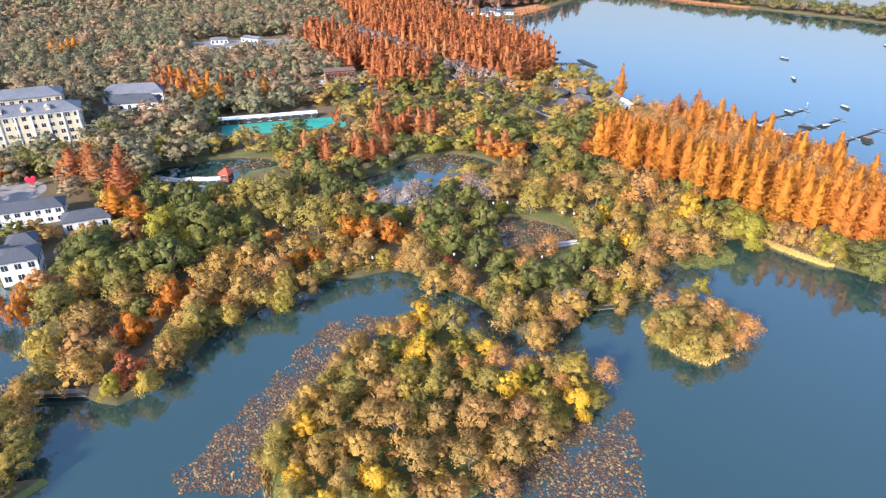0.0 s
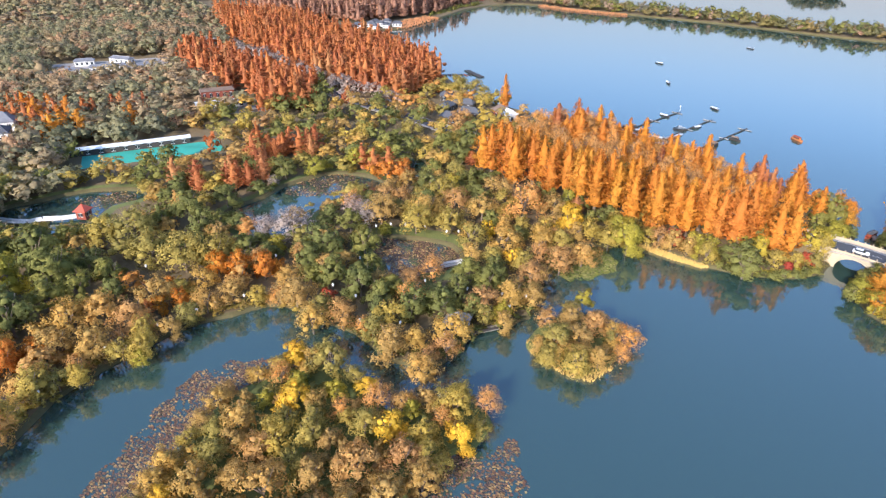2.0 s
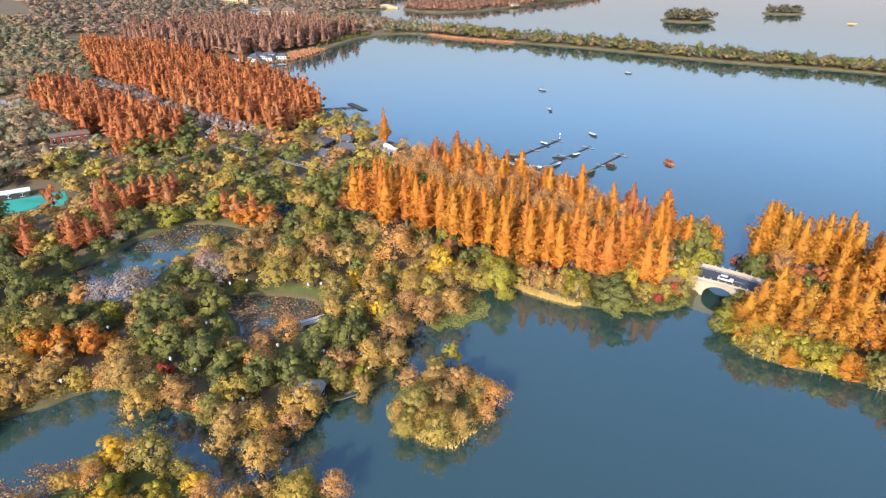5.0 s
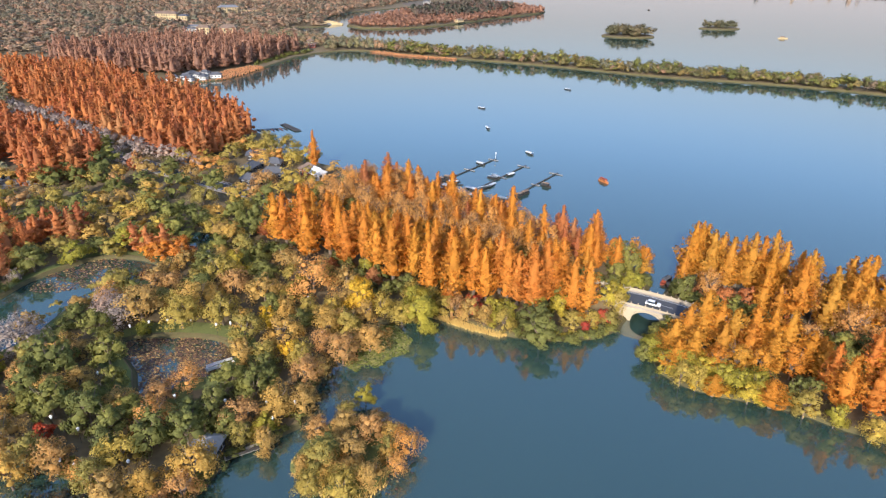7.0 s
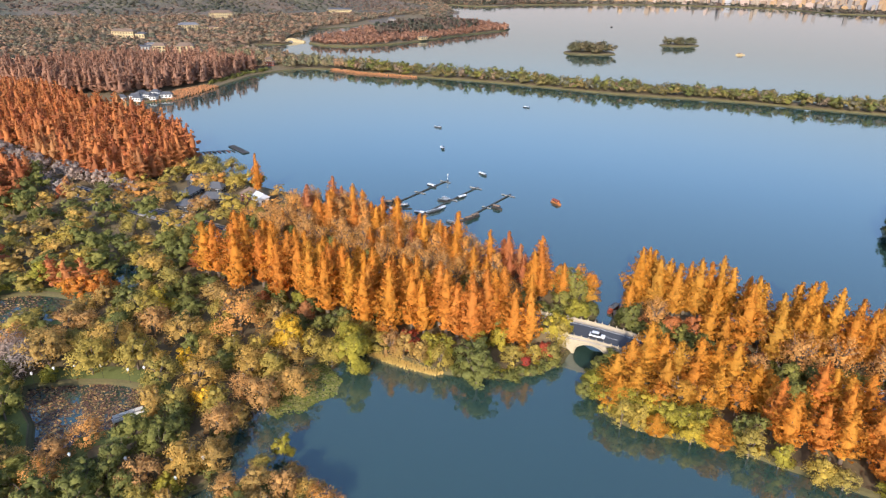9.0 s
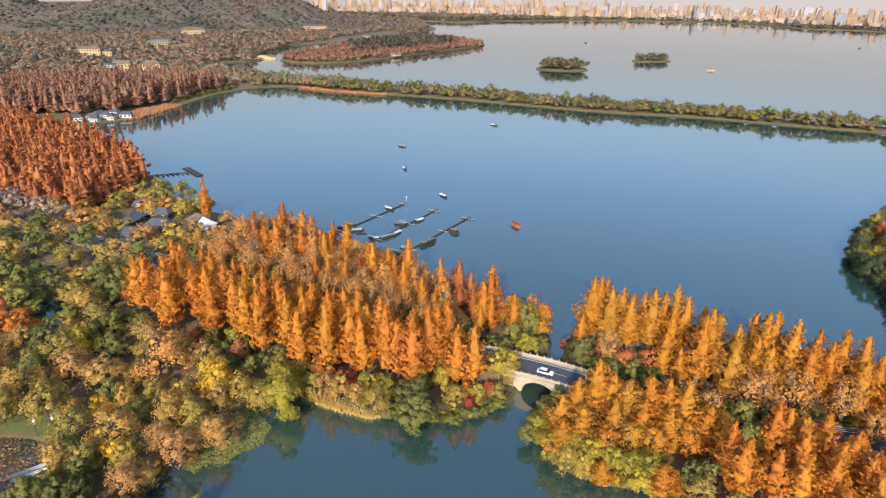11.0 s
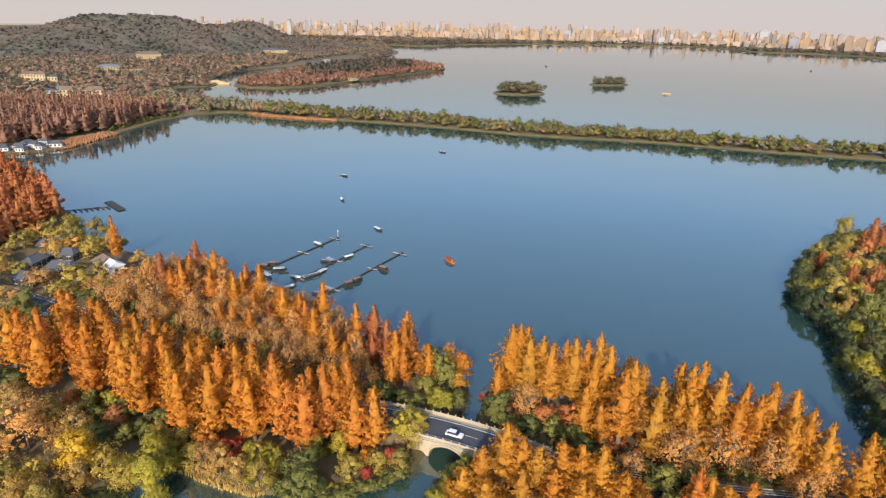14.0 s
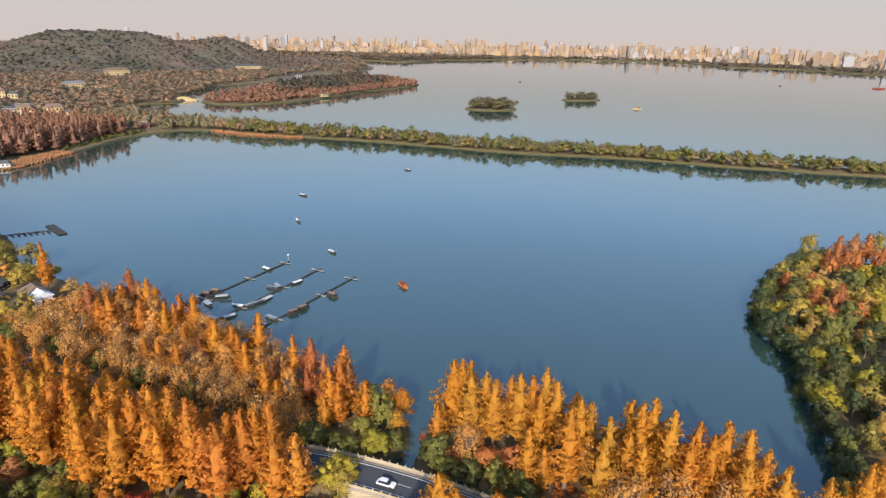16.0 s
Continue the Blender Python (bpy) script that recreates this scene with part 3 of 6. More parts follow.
def road_points():
    """The road's middle line every three metres, with the direction across it."""
    p = np.array(ROAD, float)
    pts = []
    for i in range(len(p) - 1):
        a, b, c, d = p[max(0, i - 1)], p[i], p[i + 1], p[min(len(p) - 1, i + 2)]
        k = max(2, int(np.linalg.norm(c - b) / 3))
        for u in np.arange(k) / k:
            pts.append(0.5 * (2 * b + (c - a) * u + (2 * a - 5 * b + 4 * c - d) * u * u + (3 * b - a - 3 * c + d) * u ** 3))
    pts = np.array(pts)
    t = np.gradient(pts, axis=0)
    t /= np.linalg.norm(t, axis=1)[:, None]
    return pts, np.stack([-t[:, 1], t[:, 0]], 1)


ROAD_PTS, ROAD_SIDE = road_points()


def ribbon(name, mat, profile, parent=None, keep=None, kind="structure", label="", dash=None):
    """A strip along the road: profile gives offsets across and heights over the road's surface."""
    V, F = [], []
    m = len(profile)
    last = None
    for i, (p, s) in enumerate(zip(ROAD_PTS, ROAD_SIDE)):
        if (keep and not keep(p[0])) or (dash and (i // dash) % 2):
            last = None
            continue
        z = road_z(p[0])
        for off, h in profile:
            V.append((p[0] + s[0] * off, p[1] + s[1] * off, h if isinstance(h, float) and h < -5 else z + h))
        here = len(V) - m
        if last is not None:
            F += [(last + j, here + j, here + j + 1, last + j + 1) for j in range(m - 1)]
        last = here
    ob = link_mesh(name, V, F, mat, parent)
    if parent is None:
        tagged(ob, label, "road", kind=kind)
    return ob


road = ribbon("road", ASPHALT, [(4.1, -0.25), (4.1, 0), (-4.1, 0), (-4.1, -0.25)], label="dark asphalt road with white lane lines over the causeway")
for off in (3.5, -3.5):
    ribbon("lane_line", PAINT, [(off + 0.11, 0.008), (off - 0.11, 0.008)], road)
ribbon("lane_line", PAINT, [(0.08, 0.008), (-0.08, 0.008)], road, dash=2)
for side in (1, -1):
    w = ribbon("pavement", PAVING, sorted([(side * 4.1, 0.02), (side * 4.1, 0.14), (side * 5.3, 0.14), (side * 5.3, -0.4)], key=lambda q: -q[0] if side > 0 else -q[0]), label="paved footway with a raised kerb beside the road")
ribbon("embankment", SOIL, [(9.5, -4.4), (5.3, -0.3), (-5.3, -0.3), (-9.5, -4.4)], keep=lambda x: x < -27 or x > -10, label="leafy embankment that carries the road")


def stone_bridge():
    root = new("stone_bridge")
    tagged(root, "pale stone arch bridge with a low post-and-panel parapet", "bridge")
    x0, x1, cx, half, rise = -29.5, -9.5, -19.4, 4.7, 4.0
    for face, (ya, yb) in (("arch_body", (-5.5, 5.5)),):
        bm = bmesh.new()
        n = 22
        prof = []
        for i in range(n + 1):
            a = math.pi * i / n
            prof.append((cx - half * math.cos(a), 0.2 + rise * math.sin(a) ** 0.85 - 0.0))
        rows = []
        for x, z in prof:
            yc = 95.8 - 0.055 * (x - cx)
            rows.append([bm.verts.new((x, yc + ya, z)), bm.verts.new((x, yc + yb, z)), bm.verts.new((x, yc + yb, road_z(x) - 0.22)), bm.verts.new((x, yc + ya, road_z(x) - 0.22))])
        for a, b in zip(rows, rows[1:]):
            for j in range(4):
                bm.faces.new((a[j], b[j], b[(j + 1) % 4], a[(j + 1) % 4]))
        for xa, xb in ((x0, cx - half), (cx + half, x1)):
            y = 95.8 - 0.055 * ((xa + xb) / 2 - cx)
            box(bm, xa, xb, y + ya, y + yb, -1.5, road_z((xa + xb) / 2) - 0.3)
        part("arch_body", bm, STONE, root)
    # ring of voussoirs on both faces
    for sy in (-5.62, 5.62):
        for i in range(17):
            a0, a1 = math.pi * i / 17 + 0.012, math.pi * (i + 1) / 17 - 0.012
            bm = bmesh.new()
            q = []
            for a in (a0, a1):
                for rr in (0.0, 0.55):
                    q.append((cx - (half + rr) * math.cos(a), 0.2 + (rise + rr) * math.sin(a) ** 0.85))
            vs = []
            for dy in (-0.1, 0.1):
                for x, z in (q[0], q[1], q[3], q[2]):
                    vs.append(bm.verts.new((x, 95.8 - 0.055 * (x - cx) + sy + dy, z)))
            for f in ((0, 1, 2, 3), (7, 6, 5, 4), (0, 4, 5, 1), (1, 5, 6, 2), (2, 6, 7, 3), (3, 7, 4, 0)):
                bm.faces.new([vs[j] for j in f])
            part("stone", bm, STONE, root)
    # parapets: posts and panels
    post = boxed(-0.16, 0.16, -0.16, 0.16, 0, 1.25, bevel=0.04)
    bmesh.ops.create_cone(post, segments=8, radius1=0.14, radius2=0.05, depth=0.22, cap_ends=True, matrix=Matrix.Translation((0, 0, 1.36)))
    pm = bpy.data.meshes.new("post")
    post.to_mesh(pm)
    post.free()
    pm.materials.append(STONE)
    panel = boxed(-0.95, 0.95, -0.09, 0.09, 0.1, 0.85, bevel=0.03)
    qm = bpy.data.meshes.new("panel")
    panel.to_mesh(qm)
    panel.free()
    qm.materials.append(STONE)
    for side in (1, -1):
        for i in range(24):
            x = -44 + 2.15 * i
            j = int(np.argmin(np.abs(ROAD_PTS[:, 0] - x)))
            s = ROAD_SIDE[j]
            y = np.interp(x, ROAD_PTS[:, 0], ROAD_PTS[:, 1]) + side * 5.15
            share("post", pm, root, pose(x, y, road_z(x) + 0.1))
            if i < 23:
                x2 = x + 1.075
                y2 = np.interp(x2, ROAD_PTS[:, 0], ROAD_PTS[:, 1]) + side * 5.15
                dz = (road_z(x + 2.15) - road_z(x)) / 2.15
                share("panel", qm, root, pose(x2, y2, road_z(x2) + 0.1, 0, -math.degrees(math.atan(dz)), math.degrees(math.atan2(-s[0], s[1]))))
    return root


stone_bridge()


# ---- vehicles ----
def car(x, y, rot, paint, label):
    m, nt, b = shader("car_paint_" + label.split()[0], 0.3)
    b.inputs["Base Color"].default_value = (*paint, 1)
    b.inputs["Coat Weight"].default_value = 0.6
    root = new("car")
    tagged(root, label, "car")
    bm = boxed(-2.3, 2.3, -0.9, 0.9, 0.32, 0.95, bevel=0.16)
    part("body", bm, m, root)
    bm = bmesh.new()
    lo, hi = [(-1.9, -0.82), (1.15, -0.82), (1.15, 0.82), (-1.9, 0.82)], [(-1.5, -0.66), (0.45, -0.66), (0.45, 0.66), (-1.5, 0.66)]
    a = [bm.verts.new((u, v, 0.95)) for u, v in lo]
    c = [bm.verts.new((u, v, 1.5)) for u, v in hi]
    for i in range(4):
        bm.faces.new((a[i], a[(i + 1) % 4], c[(i + 1) % 4], c[i]))
    bm.faces.new(c)
    part("cabin_glass", bm, GLASS, root, "dark tinted car windows")
    part("roof", boxed(-1.52, 0.47, -0.68, 0.68, 1.49, 1.56, bevel=0.02), m, root)
    for u in (-1.45, 1.45):
        for v in (-0.86, 0.86):
            bm = bmesh.new()
            tube(bm, (u, v - 0.1, 0.33), (u, v + 0.1, 0.33), 0.33, 0.33, 12)
            part("wheel", bm, DARK_WOOD, root, "black rubber wheel")
    z = road_z(x)
    root.matrix_basis = pose(x, y, z + 0.01, 0, 0, rot)
    return root


car(-18.5, 94.2, -4, (0.8, 0.8, 0.8), "white hatchback car driving over the stone bridge")
car(-176, 119.5, 172, (0.55, 0.57, 0.6), "silver car on the tree-lined road")


# ---- piers and boats ----
def plank_mesh():
    bm = boxed(-0.58, 0.58, -0.4, 0.4, 0, 0.05)
    me = bpy.data.meshes.new("plank")
    bm.to_mesh(me)
    bm.free()
    me.materials.append(WEATHERED)
    return me


PLANK = plank_mesh()


def pier(x0, y0, x1, y1, bars, label, lamp=False):
    """A timber jetty: deck boards, posts, rails and cross landings."""
    root = new("jetty")
    tagged(root, label, "jetty", "boat jetties")
    L = math.hypot(x1 - x0, y1 - y0)
    root.matrix_basis = pose(x0, y0, 0, 0, 0, math.degrees(math.atan2(y1 - y0, x1 - x0)))
    part("deck", boxed(0, L, -0.36, 0.36, 0.18, 0.30), WEATHERED, root)
    for i in range(int(L / 1.3)):
        share("plank", PLANK, root, pose(0.65 + 1.3 * i, 0, 0.30))
    post = bpy.data.meshes.new("support_post")
    bm = bmesh.new()
    tube(bm, (0, 0, -2.5), (0, 0, 0.55), 0.09, 0.08, 6)
    bm.to_mesh(post)
    bm.free()
    post.materials.append(DARK_WOOD)
    n = int(L / 6)
    for i in range(n + 1):
        for v in (-0.36, 0.36):
            share("support_post", post, root, pose(i * L / n, v, 0))
    for u, w in bars:
        part("landing", boxed(u - 0.45, u + 0.45, -w, w, 0.2, 0.34), PAVING, root, "weathered grey landing stage")
        for v in (-w + 0.2, w - 0.2):
            share("support_post", post, root, pose(u, v, -0.5))
    if lamp:
        bm = bmesh.new()
        tube(bm, (L - 0.3, 0, 0.7), (L - 0.3, 0, 3.4), 0.08, 0.06, 6)
        box(bm, L - 0.6, L, -0.3, 0.3, 3.3, 3.9, bevel=0.08)
        part("lamp", bm, PAINT, root, "white lamp post at the end")
    return root


pier(-137, 156, -122, 230, [(73, 3.2), (50, 3.4), (24.5, 4.6)], "long dark timber jetty with a white lamp", True)
pier(-118, 150, -103.5, 226.5, [(75.5, 3.5), (52.5, 3.2), (28, 2.6)], "long dark timber jetty with cross landings")
pier(-99.5, 147, -84.5, 222.5, [(74.5, 3.7), (52.8, 2.4), (26.5, 2.9)], "long dark timber jetty with moored rowing boats")


def hull(L, W, H):
    bm = bmesh.new()
    st = [(-0.5, 0.55, 0.25), (-0.38, 0.9, 0.05), (0.0, 1.0, 0.0), (0.3, 0.85, 0.03), (0.5, 0.18, 0.4)]
    rows = []
    for u, w, lift in st:
        x, b = u * L, w * W / 2
        rows.append([bm.verts.new((x, -b, H * (1 + 0.5 * lift))), bm.verts.new((x, -b * 0.7, -0.15 + lift * H * 0.5)), bm.verts.new((x, b * 0.7, -0.15 + lift * H * 0.5)),
                     bm.verts.new((x, b, H * (1 + 0.5 * lift))), bm.verts.new((x, b * 0.85, H * (0.75 + 0.5 * lift))), bm.verts.new((x, -b * 0.85, H * (0.75 + 0.5 * lift)))])
    for a, c in zip(rows, rows[1:]):
        for j in range(6):
            bm.faces.new((a[j], a[(j + 1) % 6], c[(j + 1) % 6], c[j]))
    bm.faces.new(rows[0][::-1])
    bm.faces.new(rows[-1])
    return bm


def awning_boat(L=6.4):
    root = new("rowing_boat")
    tagged(root, "wooden rowing boat under an arched pale awning", "boat", "moored boats")
    part("hull", hull(L, 1.4, 0.36), DARK_WOOD, root)
    bm = bmesh.new()
    n, u0, u1 = 8, -0.42 * L, 0.36 * L
    rows = []
    for x, k in ((u0, 0.93), (u0 + 0.3, 1.0), (u1 - 0.3, 1.0), (u1, 0.93)):
        rows.append([bm.verts.new((x, 1.1 * k * math.cos(math.pi * i / n), 0.95 + 0.38 * k * math.sin(math.pi * i / n))) for i in range(n + 1)])
    for a, b in zip(rows, rows[1:]):
        for i in range(n):
            bm.faces.new((a[i], b[i], b[i + 1], a[i + 1]))
    bmesh.ops.solidify(bm, geom=bm.faces[:], thickness=0.05)
    part("awning", bm, AWNING, root, "arched white canvas awning")
    for u in (u0 + 0.2, u1 - 0.2):
        for v in (-0.58, 0.58):
            bm = bmesh.new()
            tube(bm, (u, v, 0.25), (u, v, 1.25), 0.04, 0.04, 5)
            part("awning_post", bm, DARK_WOOD, root)
    for u in (-1.2, 0.1, 1.2):
        part("bench", boxed(u - 0.18, u + 0.18, -0.5, 0.5, 0.28, 0.35), DARK_WOOD, root)
    return root


def cabin_boat(L=5.8, roof=None, wall=None, label="dark wooden sightseeing boat with a tiled cabin roof"):
    root = new("pleasure_boat")
    tagged(root, label, "boat", "moored boats")
    part("hull", hull(L, 1.9 if L < 15 else 5.0, 0.7 if L < 15 else 1.5), DARK_WOOD if wall is None else wall, root)
    part("cabin", boxed(-0.3 * L, 0.22 * L, -0.75, 0.75, 0.55, 1.65, bevel=0.05), wall or DARK_WOOD, root)
    for i in range(4):
        for v in (-0.77, 0.77):
            u = -0.3 * L + 0.5 + i * 0.13 * L
            part("window", boxed(u, u + 0.09 * L, v - 0.02, v + 0.02, 0.95, 1.45), GLASS, root)
    bm = bmesh.new()
    a = [bm.verts.new(p) for p in ((-0.36 * L, -1.0, 1.65), (0.28 * L, -1.0, 1.65), (0.28 * L, 1.0, 1.65), (-0.36 * L, 1.0, 1.65))]
    r = [bm.verts.new(p) for p in ((-0.26 * L, 0, 2.15), (0.18 * L, 0, 2.15))]
    for f in ((a[0], a[1], r[1], r[0]), (a[2], a[3], r[0], r[1]), (a[1], a[2], r[1]), (a[3], a[0], r[0]), (a[3], a[2], a[1], a[0])):
        bm.faces.new(f)
    part("roof", bm, roof or BROWN_TILE, root)
    return root


_a, _c = awning_boat(), cabin_boat()
_a.matrix_basis = pose(-109, 249, 0, 0, 0, 150)
_c.matrix_basis = pose(-133.4, 183, 0, 0, 0, 20)
for x, y, r in ((-151, 291, 130), (-125.9, 217.5, -20), (-111.2, 198.2, 5), (-110.6, 200.6, -29), (-105.3, 207.8, 66), (-126.2, 183.6, 33), (-127.0, 175.6, -27), (-114.6, 178.3, -3), (-110.4, 180.2, 62), (-108.7, 183.2, 66), (-107.9, 188, 78),
                (-97.3, 166.1, -10), (-96.2, 172.2, -13), (-116.9, 164.7, -15), (-112.3, 168.6, 60), (-118.3, 160.3, -29), (-177, 344, 175), (-140, 446, 170)):
    copy_thing(_a, pose(x, y, 0, 0, 0, r))
for x, y, r in ((-131.4, 186.9, 8), (-91.1, 179.9, 62), (-89.6, 184.6, 68), (-84.2, 199.7, -15), (-16, 118, 100), (-170, 176, 60), (-224, 1422, 20), (347, 1648, 10)):
    copy_thing(_c, pose(x, y, 0, 0, 0, r))
_r = cabin_boat(7.2, RED_WOOD, ORANGE, "orange-red wooden boat gliding alone on the lake")
_r.matrix_basis = pose(-60.4, 219.8, 0, 0, 0, -37)


def skiff():
    """A narrow open rowing boat."""
    root = new("skiff")
    tagged(root, "narrow dark open rowing boat moored at the jetty", "boat", "moored boats")
    part("hull", hull(4.4, 1.0, 0.35), DARK_WOOD, root)
    for u in (-0.9, 0.5):
        part("bench", boxed(u - 0.14, u + 0.14, -0.42, 0.42, 0.3, 0.38), WEATHERED, root)
    return root


_k = skiff()
_k.matrix_basis = pose(-134.6, 177.2, 0, 0, 0, -24)
for x, y, r in ((-135.6, 175.6, -20), (-134.0, 174.4, -28), (-136.4, 173.6, -14), (-132.4, 176.6, -30), (-128.2, 180.6, -8), (-129.4, 179.0, 5), (-112.4, 176.6, -12), (-122.5, 181.0, 30)):
    copy_thing(_k, pose(x, y, 0, 0, 0, r))
moored = cabin_boat(7.5, TILE, RED_WOOD, "dark red covered boat moored beside the bridge channel")
moored.matrix_basis = pose(-17.4, 122.9, 0, 0, 0, 70)
ferry = cabin_boat(13, BROWN_TILE, OCHRE, "yellow ferry with a brown-roofed cabin on the far lake")
ferry.matrix_basis = pose(32, 985, 0, 0, 0, 15) @ Matrix.Diagonal((1.0, 1.0, 1.6, 1))
ferry2 = cabin_boat(26, BROWN_TILE, RED_WOOD, "large red pleasure boat on the far lake")
ferry2.matrix_basis = pose(560, 1690, 0, 0, 0, 5) @ Matrix.Diagonal((1.0, 1.0, 1.6, 1))

jetty2 = pier(-290, 203, -263.6, 229, [], "dark landing jetty with slanting mooring fingers and an end platform")
_bm = boxed(-11, 11, -2.1, 2.1, 0.3, 0.5)
bmesh.ops.transform(_bm, matrix=Matrix.Translation((39.2, 0, 0)) @ Matrix.Rotation(radians(-71), 4, "Z"), verts=_bm.verts)
part("platform", _bm, WEATHERED, jetty2, "weathered dark grey landing platform")
for _i in range(11):
    _bm = boxed(0, 5.0, -0.35, 0.35, 0.2, 0.38)
    bmesh.ops.transform(_bm, matrix=Matrix.Translation((8 + 2.7 * _i, -0.4, 0)) @ Matrix.Rotation(radians(-71), 4, "Z"), verts=_bm.verts)
    part("mooring_finger", _bm, RED_WOOD if _i % 2 else DARK_WOOD, jetty2)


# ---- houses ----
def house(x, y, rot, w, d, h, roof_h, wall, tiles, storeys=1, bays=3, label="", name="house", over=0.6, hip=0.35, z=1.05, frame=None):
    """A house with walls, windows row by row on all four sides, and a hipped or gabled roof with eaves."""
    root = new(name)
    tagged(root, label, "house" if name == "house" else name.replace("_", " "))
    root.matrix_basis = pose(x, y, z, 0, 0, rot)
    part("wall", boxed(-w / 2, w / 2, -d / 2, d / 2, -0.5, h), wall, root)
    bm = bmesh.new()
    W, D = w / 2 + over, d / 2 + over
    lo = [bm.verts.new(p) for p in ((-W, -D, h - 0.02), (W, -D, h - 0.02), (W, D, h - 0.02), (-W, D, h - 0.02))]
    ev = [bm.verts.new((v.co.x, v.co.y, h + 0.16)) for v in lo]
    rx = W - hip * D * 2 if hip else W
    rg = [bm.verts.new((-rx, 0, h + roof_h)), bm.verts.new((rx, 0, h + roof_h))]
    for i in range(4):
        bm.faces.new((lo[i], lo[(i + 1) % 4], ev[(i + 1) % 4], ev[i]))
    bm.faces.new(lo[::-1])
    for f in ((ev[0], ev[1], rg[1], rg[0]), (ev[2], ev[3], rg[0], rg[1]), (ev[1], ev[2], rg[1]), (ev[3], ev[0], rg[0])):
        bm.faces.new(f)
    roof = part("roof", bm, tiles, root)
    part("ridge", boxed(-rx, rx, -0.16, 0.16, h + roof_h - 0.1, h + roof_h + 0.2), tiles, roof)
    wm = {}
    for side, (span, off, turn) in {"s": (w, d / 2, 0), "n": (w, d / 2, 180), "e": (d, w / 2, 90), "w": (d, w / 2, -90)}.items():
        n = bays if span == w else max(1, round(bays * d / w))
        fl = h / storeys
        sz = (min(1.6, span / n * 0.5), fl * 0.5)
        key = (round(sz[0], 2), round(sz[1], 2))
        if key not in wm:
            b1 = boxed(-sz[0] / 2, sz[0] / 2, -0.05, 0.05, 0, sz[1])
            b2 = bmesh.new()
            for q in ((-sz[0] / 2 - 0.1, sz[0] / 2 + 0.1, -0.09, 0.06, -0.14, 0), (-sz[0] / 2 - 0.1, sz[0] / 2 + 0.1, -0.09, 0.06, sz[1], sz[1] + 0.12), (-0.04, 0.04, -0.08, 0.05, 0, sz[1])):
                box(b2, *q)
            me = []
            for b, mt, nm in ((b1, GLASS, "pane"), (b2, frame or PAINT, "frame")):
                k = bpy.data.meshes.new(nm)
                b.to_mesh(k)
                b.free()
                k.materials.append(mt)
                me.append(k)
            wm[key] = me
        for s in range(storeys):
            for i in range(n):
                u = (i + 0.5) / n * span - span / 2
                m = Matrix.Rotation(radians(turn), 4, "Z") @ Matrix.Translation((u, -off - 0.02, s * fl + fl * 0.28))
                win = share("window", wm[key][0], root, m)
                if name != "villa":
                    share("frame", wm[key][1], win)
    return root


_h = "white-walled house with a dark grey tiled roof"
house(-191, 154.5, -20, 8.5, 7, 4.4, 2.8, RED_WOOD, BROWN_TILE, 1, 3, "red-brown timber tea house with a brown tiled roof")
house(-184.5, 152, -20, 4.6, 6.4, 4.2, 2.4, PAINT, AWNING, 1, 1, "small white annex beside the timber tea house", hip=0)
for x, y, r, w in ((-206, 146, 20, 11), (-218, 158, 15, 12), (-222, 147, 100, 9), (-233, 166, 35, 12), (-209, 133, 10, 9)):
    house(x, y, r, w, 6, 3.2, 2.2, DARK_WOOD, TILE, 1, 3, "low dark timber building with a grey tiled roof")
_v = random.Random(8)
for x, y in ((-446, 308), (-440, 318), (-432, 313), (-436, 328), (-427, 325), (-447, 331), (-424, 336), (-440, 340)):
    house(x, y, _v.uniform(0, 180), _v.uniform(6, 9.5), 5.0, 2.8, 2.0, PAINT, TILE, 1, 3, "small white lakeside house with a grey tiled roof")
# hotel in two wings
_wing = house(-341, -86, 73, 50, 15, 14.0, 3.0, CREAM, SLATE, 4, 15, "long cream hotel wing with a slate-grey hipped roof", "hotel", hip=0.4)
for _u in (-14, -5, 4, 13):
    _bm = boxed(_u - 0.9, _u + 0.9, -6.2, -3.0, 14.6, 16.2)
    _t = [_bm.verts.new(p) for p in ((_u - 1.2, -6.5, 16.2), (_u + 1.2, -6.5, 16.2), (_u, -6.5, 17.1), (_u - 1.2, -2.6, 16.2), (_u + 1.2, -2.6, 16.2), (_u, -2.6, 17.1))]
    for _f in ((0, 1, 2), (5, 4, 3), (0, 2, 5, 3), (1, 4, 5, 2), (0, 3, 4, 1)):
        _bm.faces.new([_t[n] for n in _f])
    part("dormer", _bm, CREAM, _wing, "small cream dormer window")
for _u in range(-24, 25, 6):
    part("pilaster", boxed(_u - 0.35, _u + 0.35, -7.9, -7.45, 0, 13.6), PAINT, _wing, "pale pilaster between the windows")
part("cornice", boxed(-25.4, 25.4, -8.0, -7.45, 13.62, 13.9), PAINT, _wing)
house(-366, -83, 73, 44, 14, 15.0, 3.0, CREAM, SLATE, 4, 12, "second cream hotel wing with a grey roof", "hotel", hip=0.4)
for x, y, r, w, d, h, s in ((-254, -106, 68, 24, 8, 5.6, 2), (-236, -92, 70, 14, 8, 4.2, 1), (-216, -116, 70, 10, 9, 7.0, 2), (-225, -124, 70, 12, 9, 5.5, 2), (-232, -112, 70, 8, 8, 4, 1)):
    house(x, y, r, w, d, h, 2.0, PAINT, TILE, s, max(2, int(w / 3)), _h)
house(-376, -24, 60, 30, 13, 5.0, 3.6, PAINT, SLATE, 1, 7, "old white hall with curved grey gables and a courtyard", "hall")
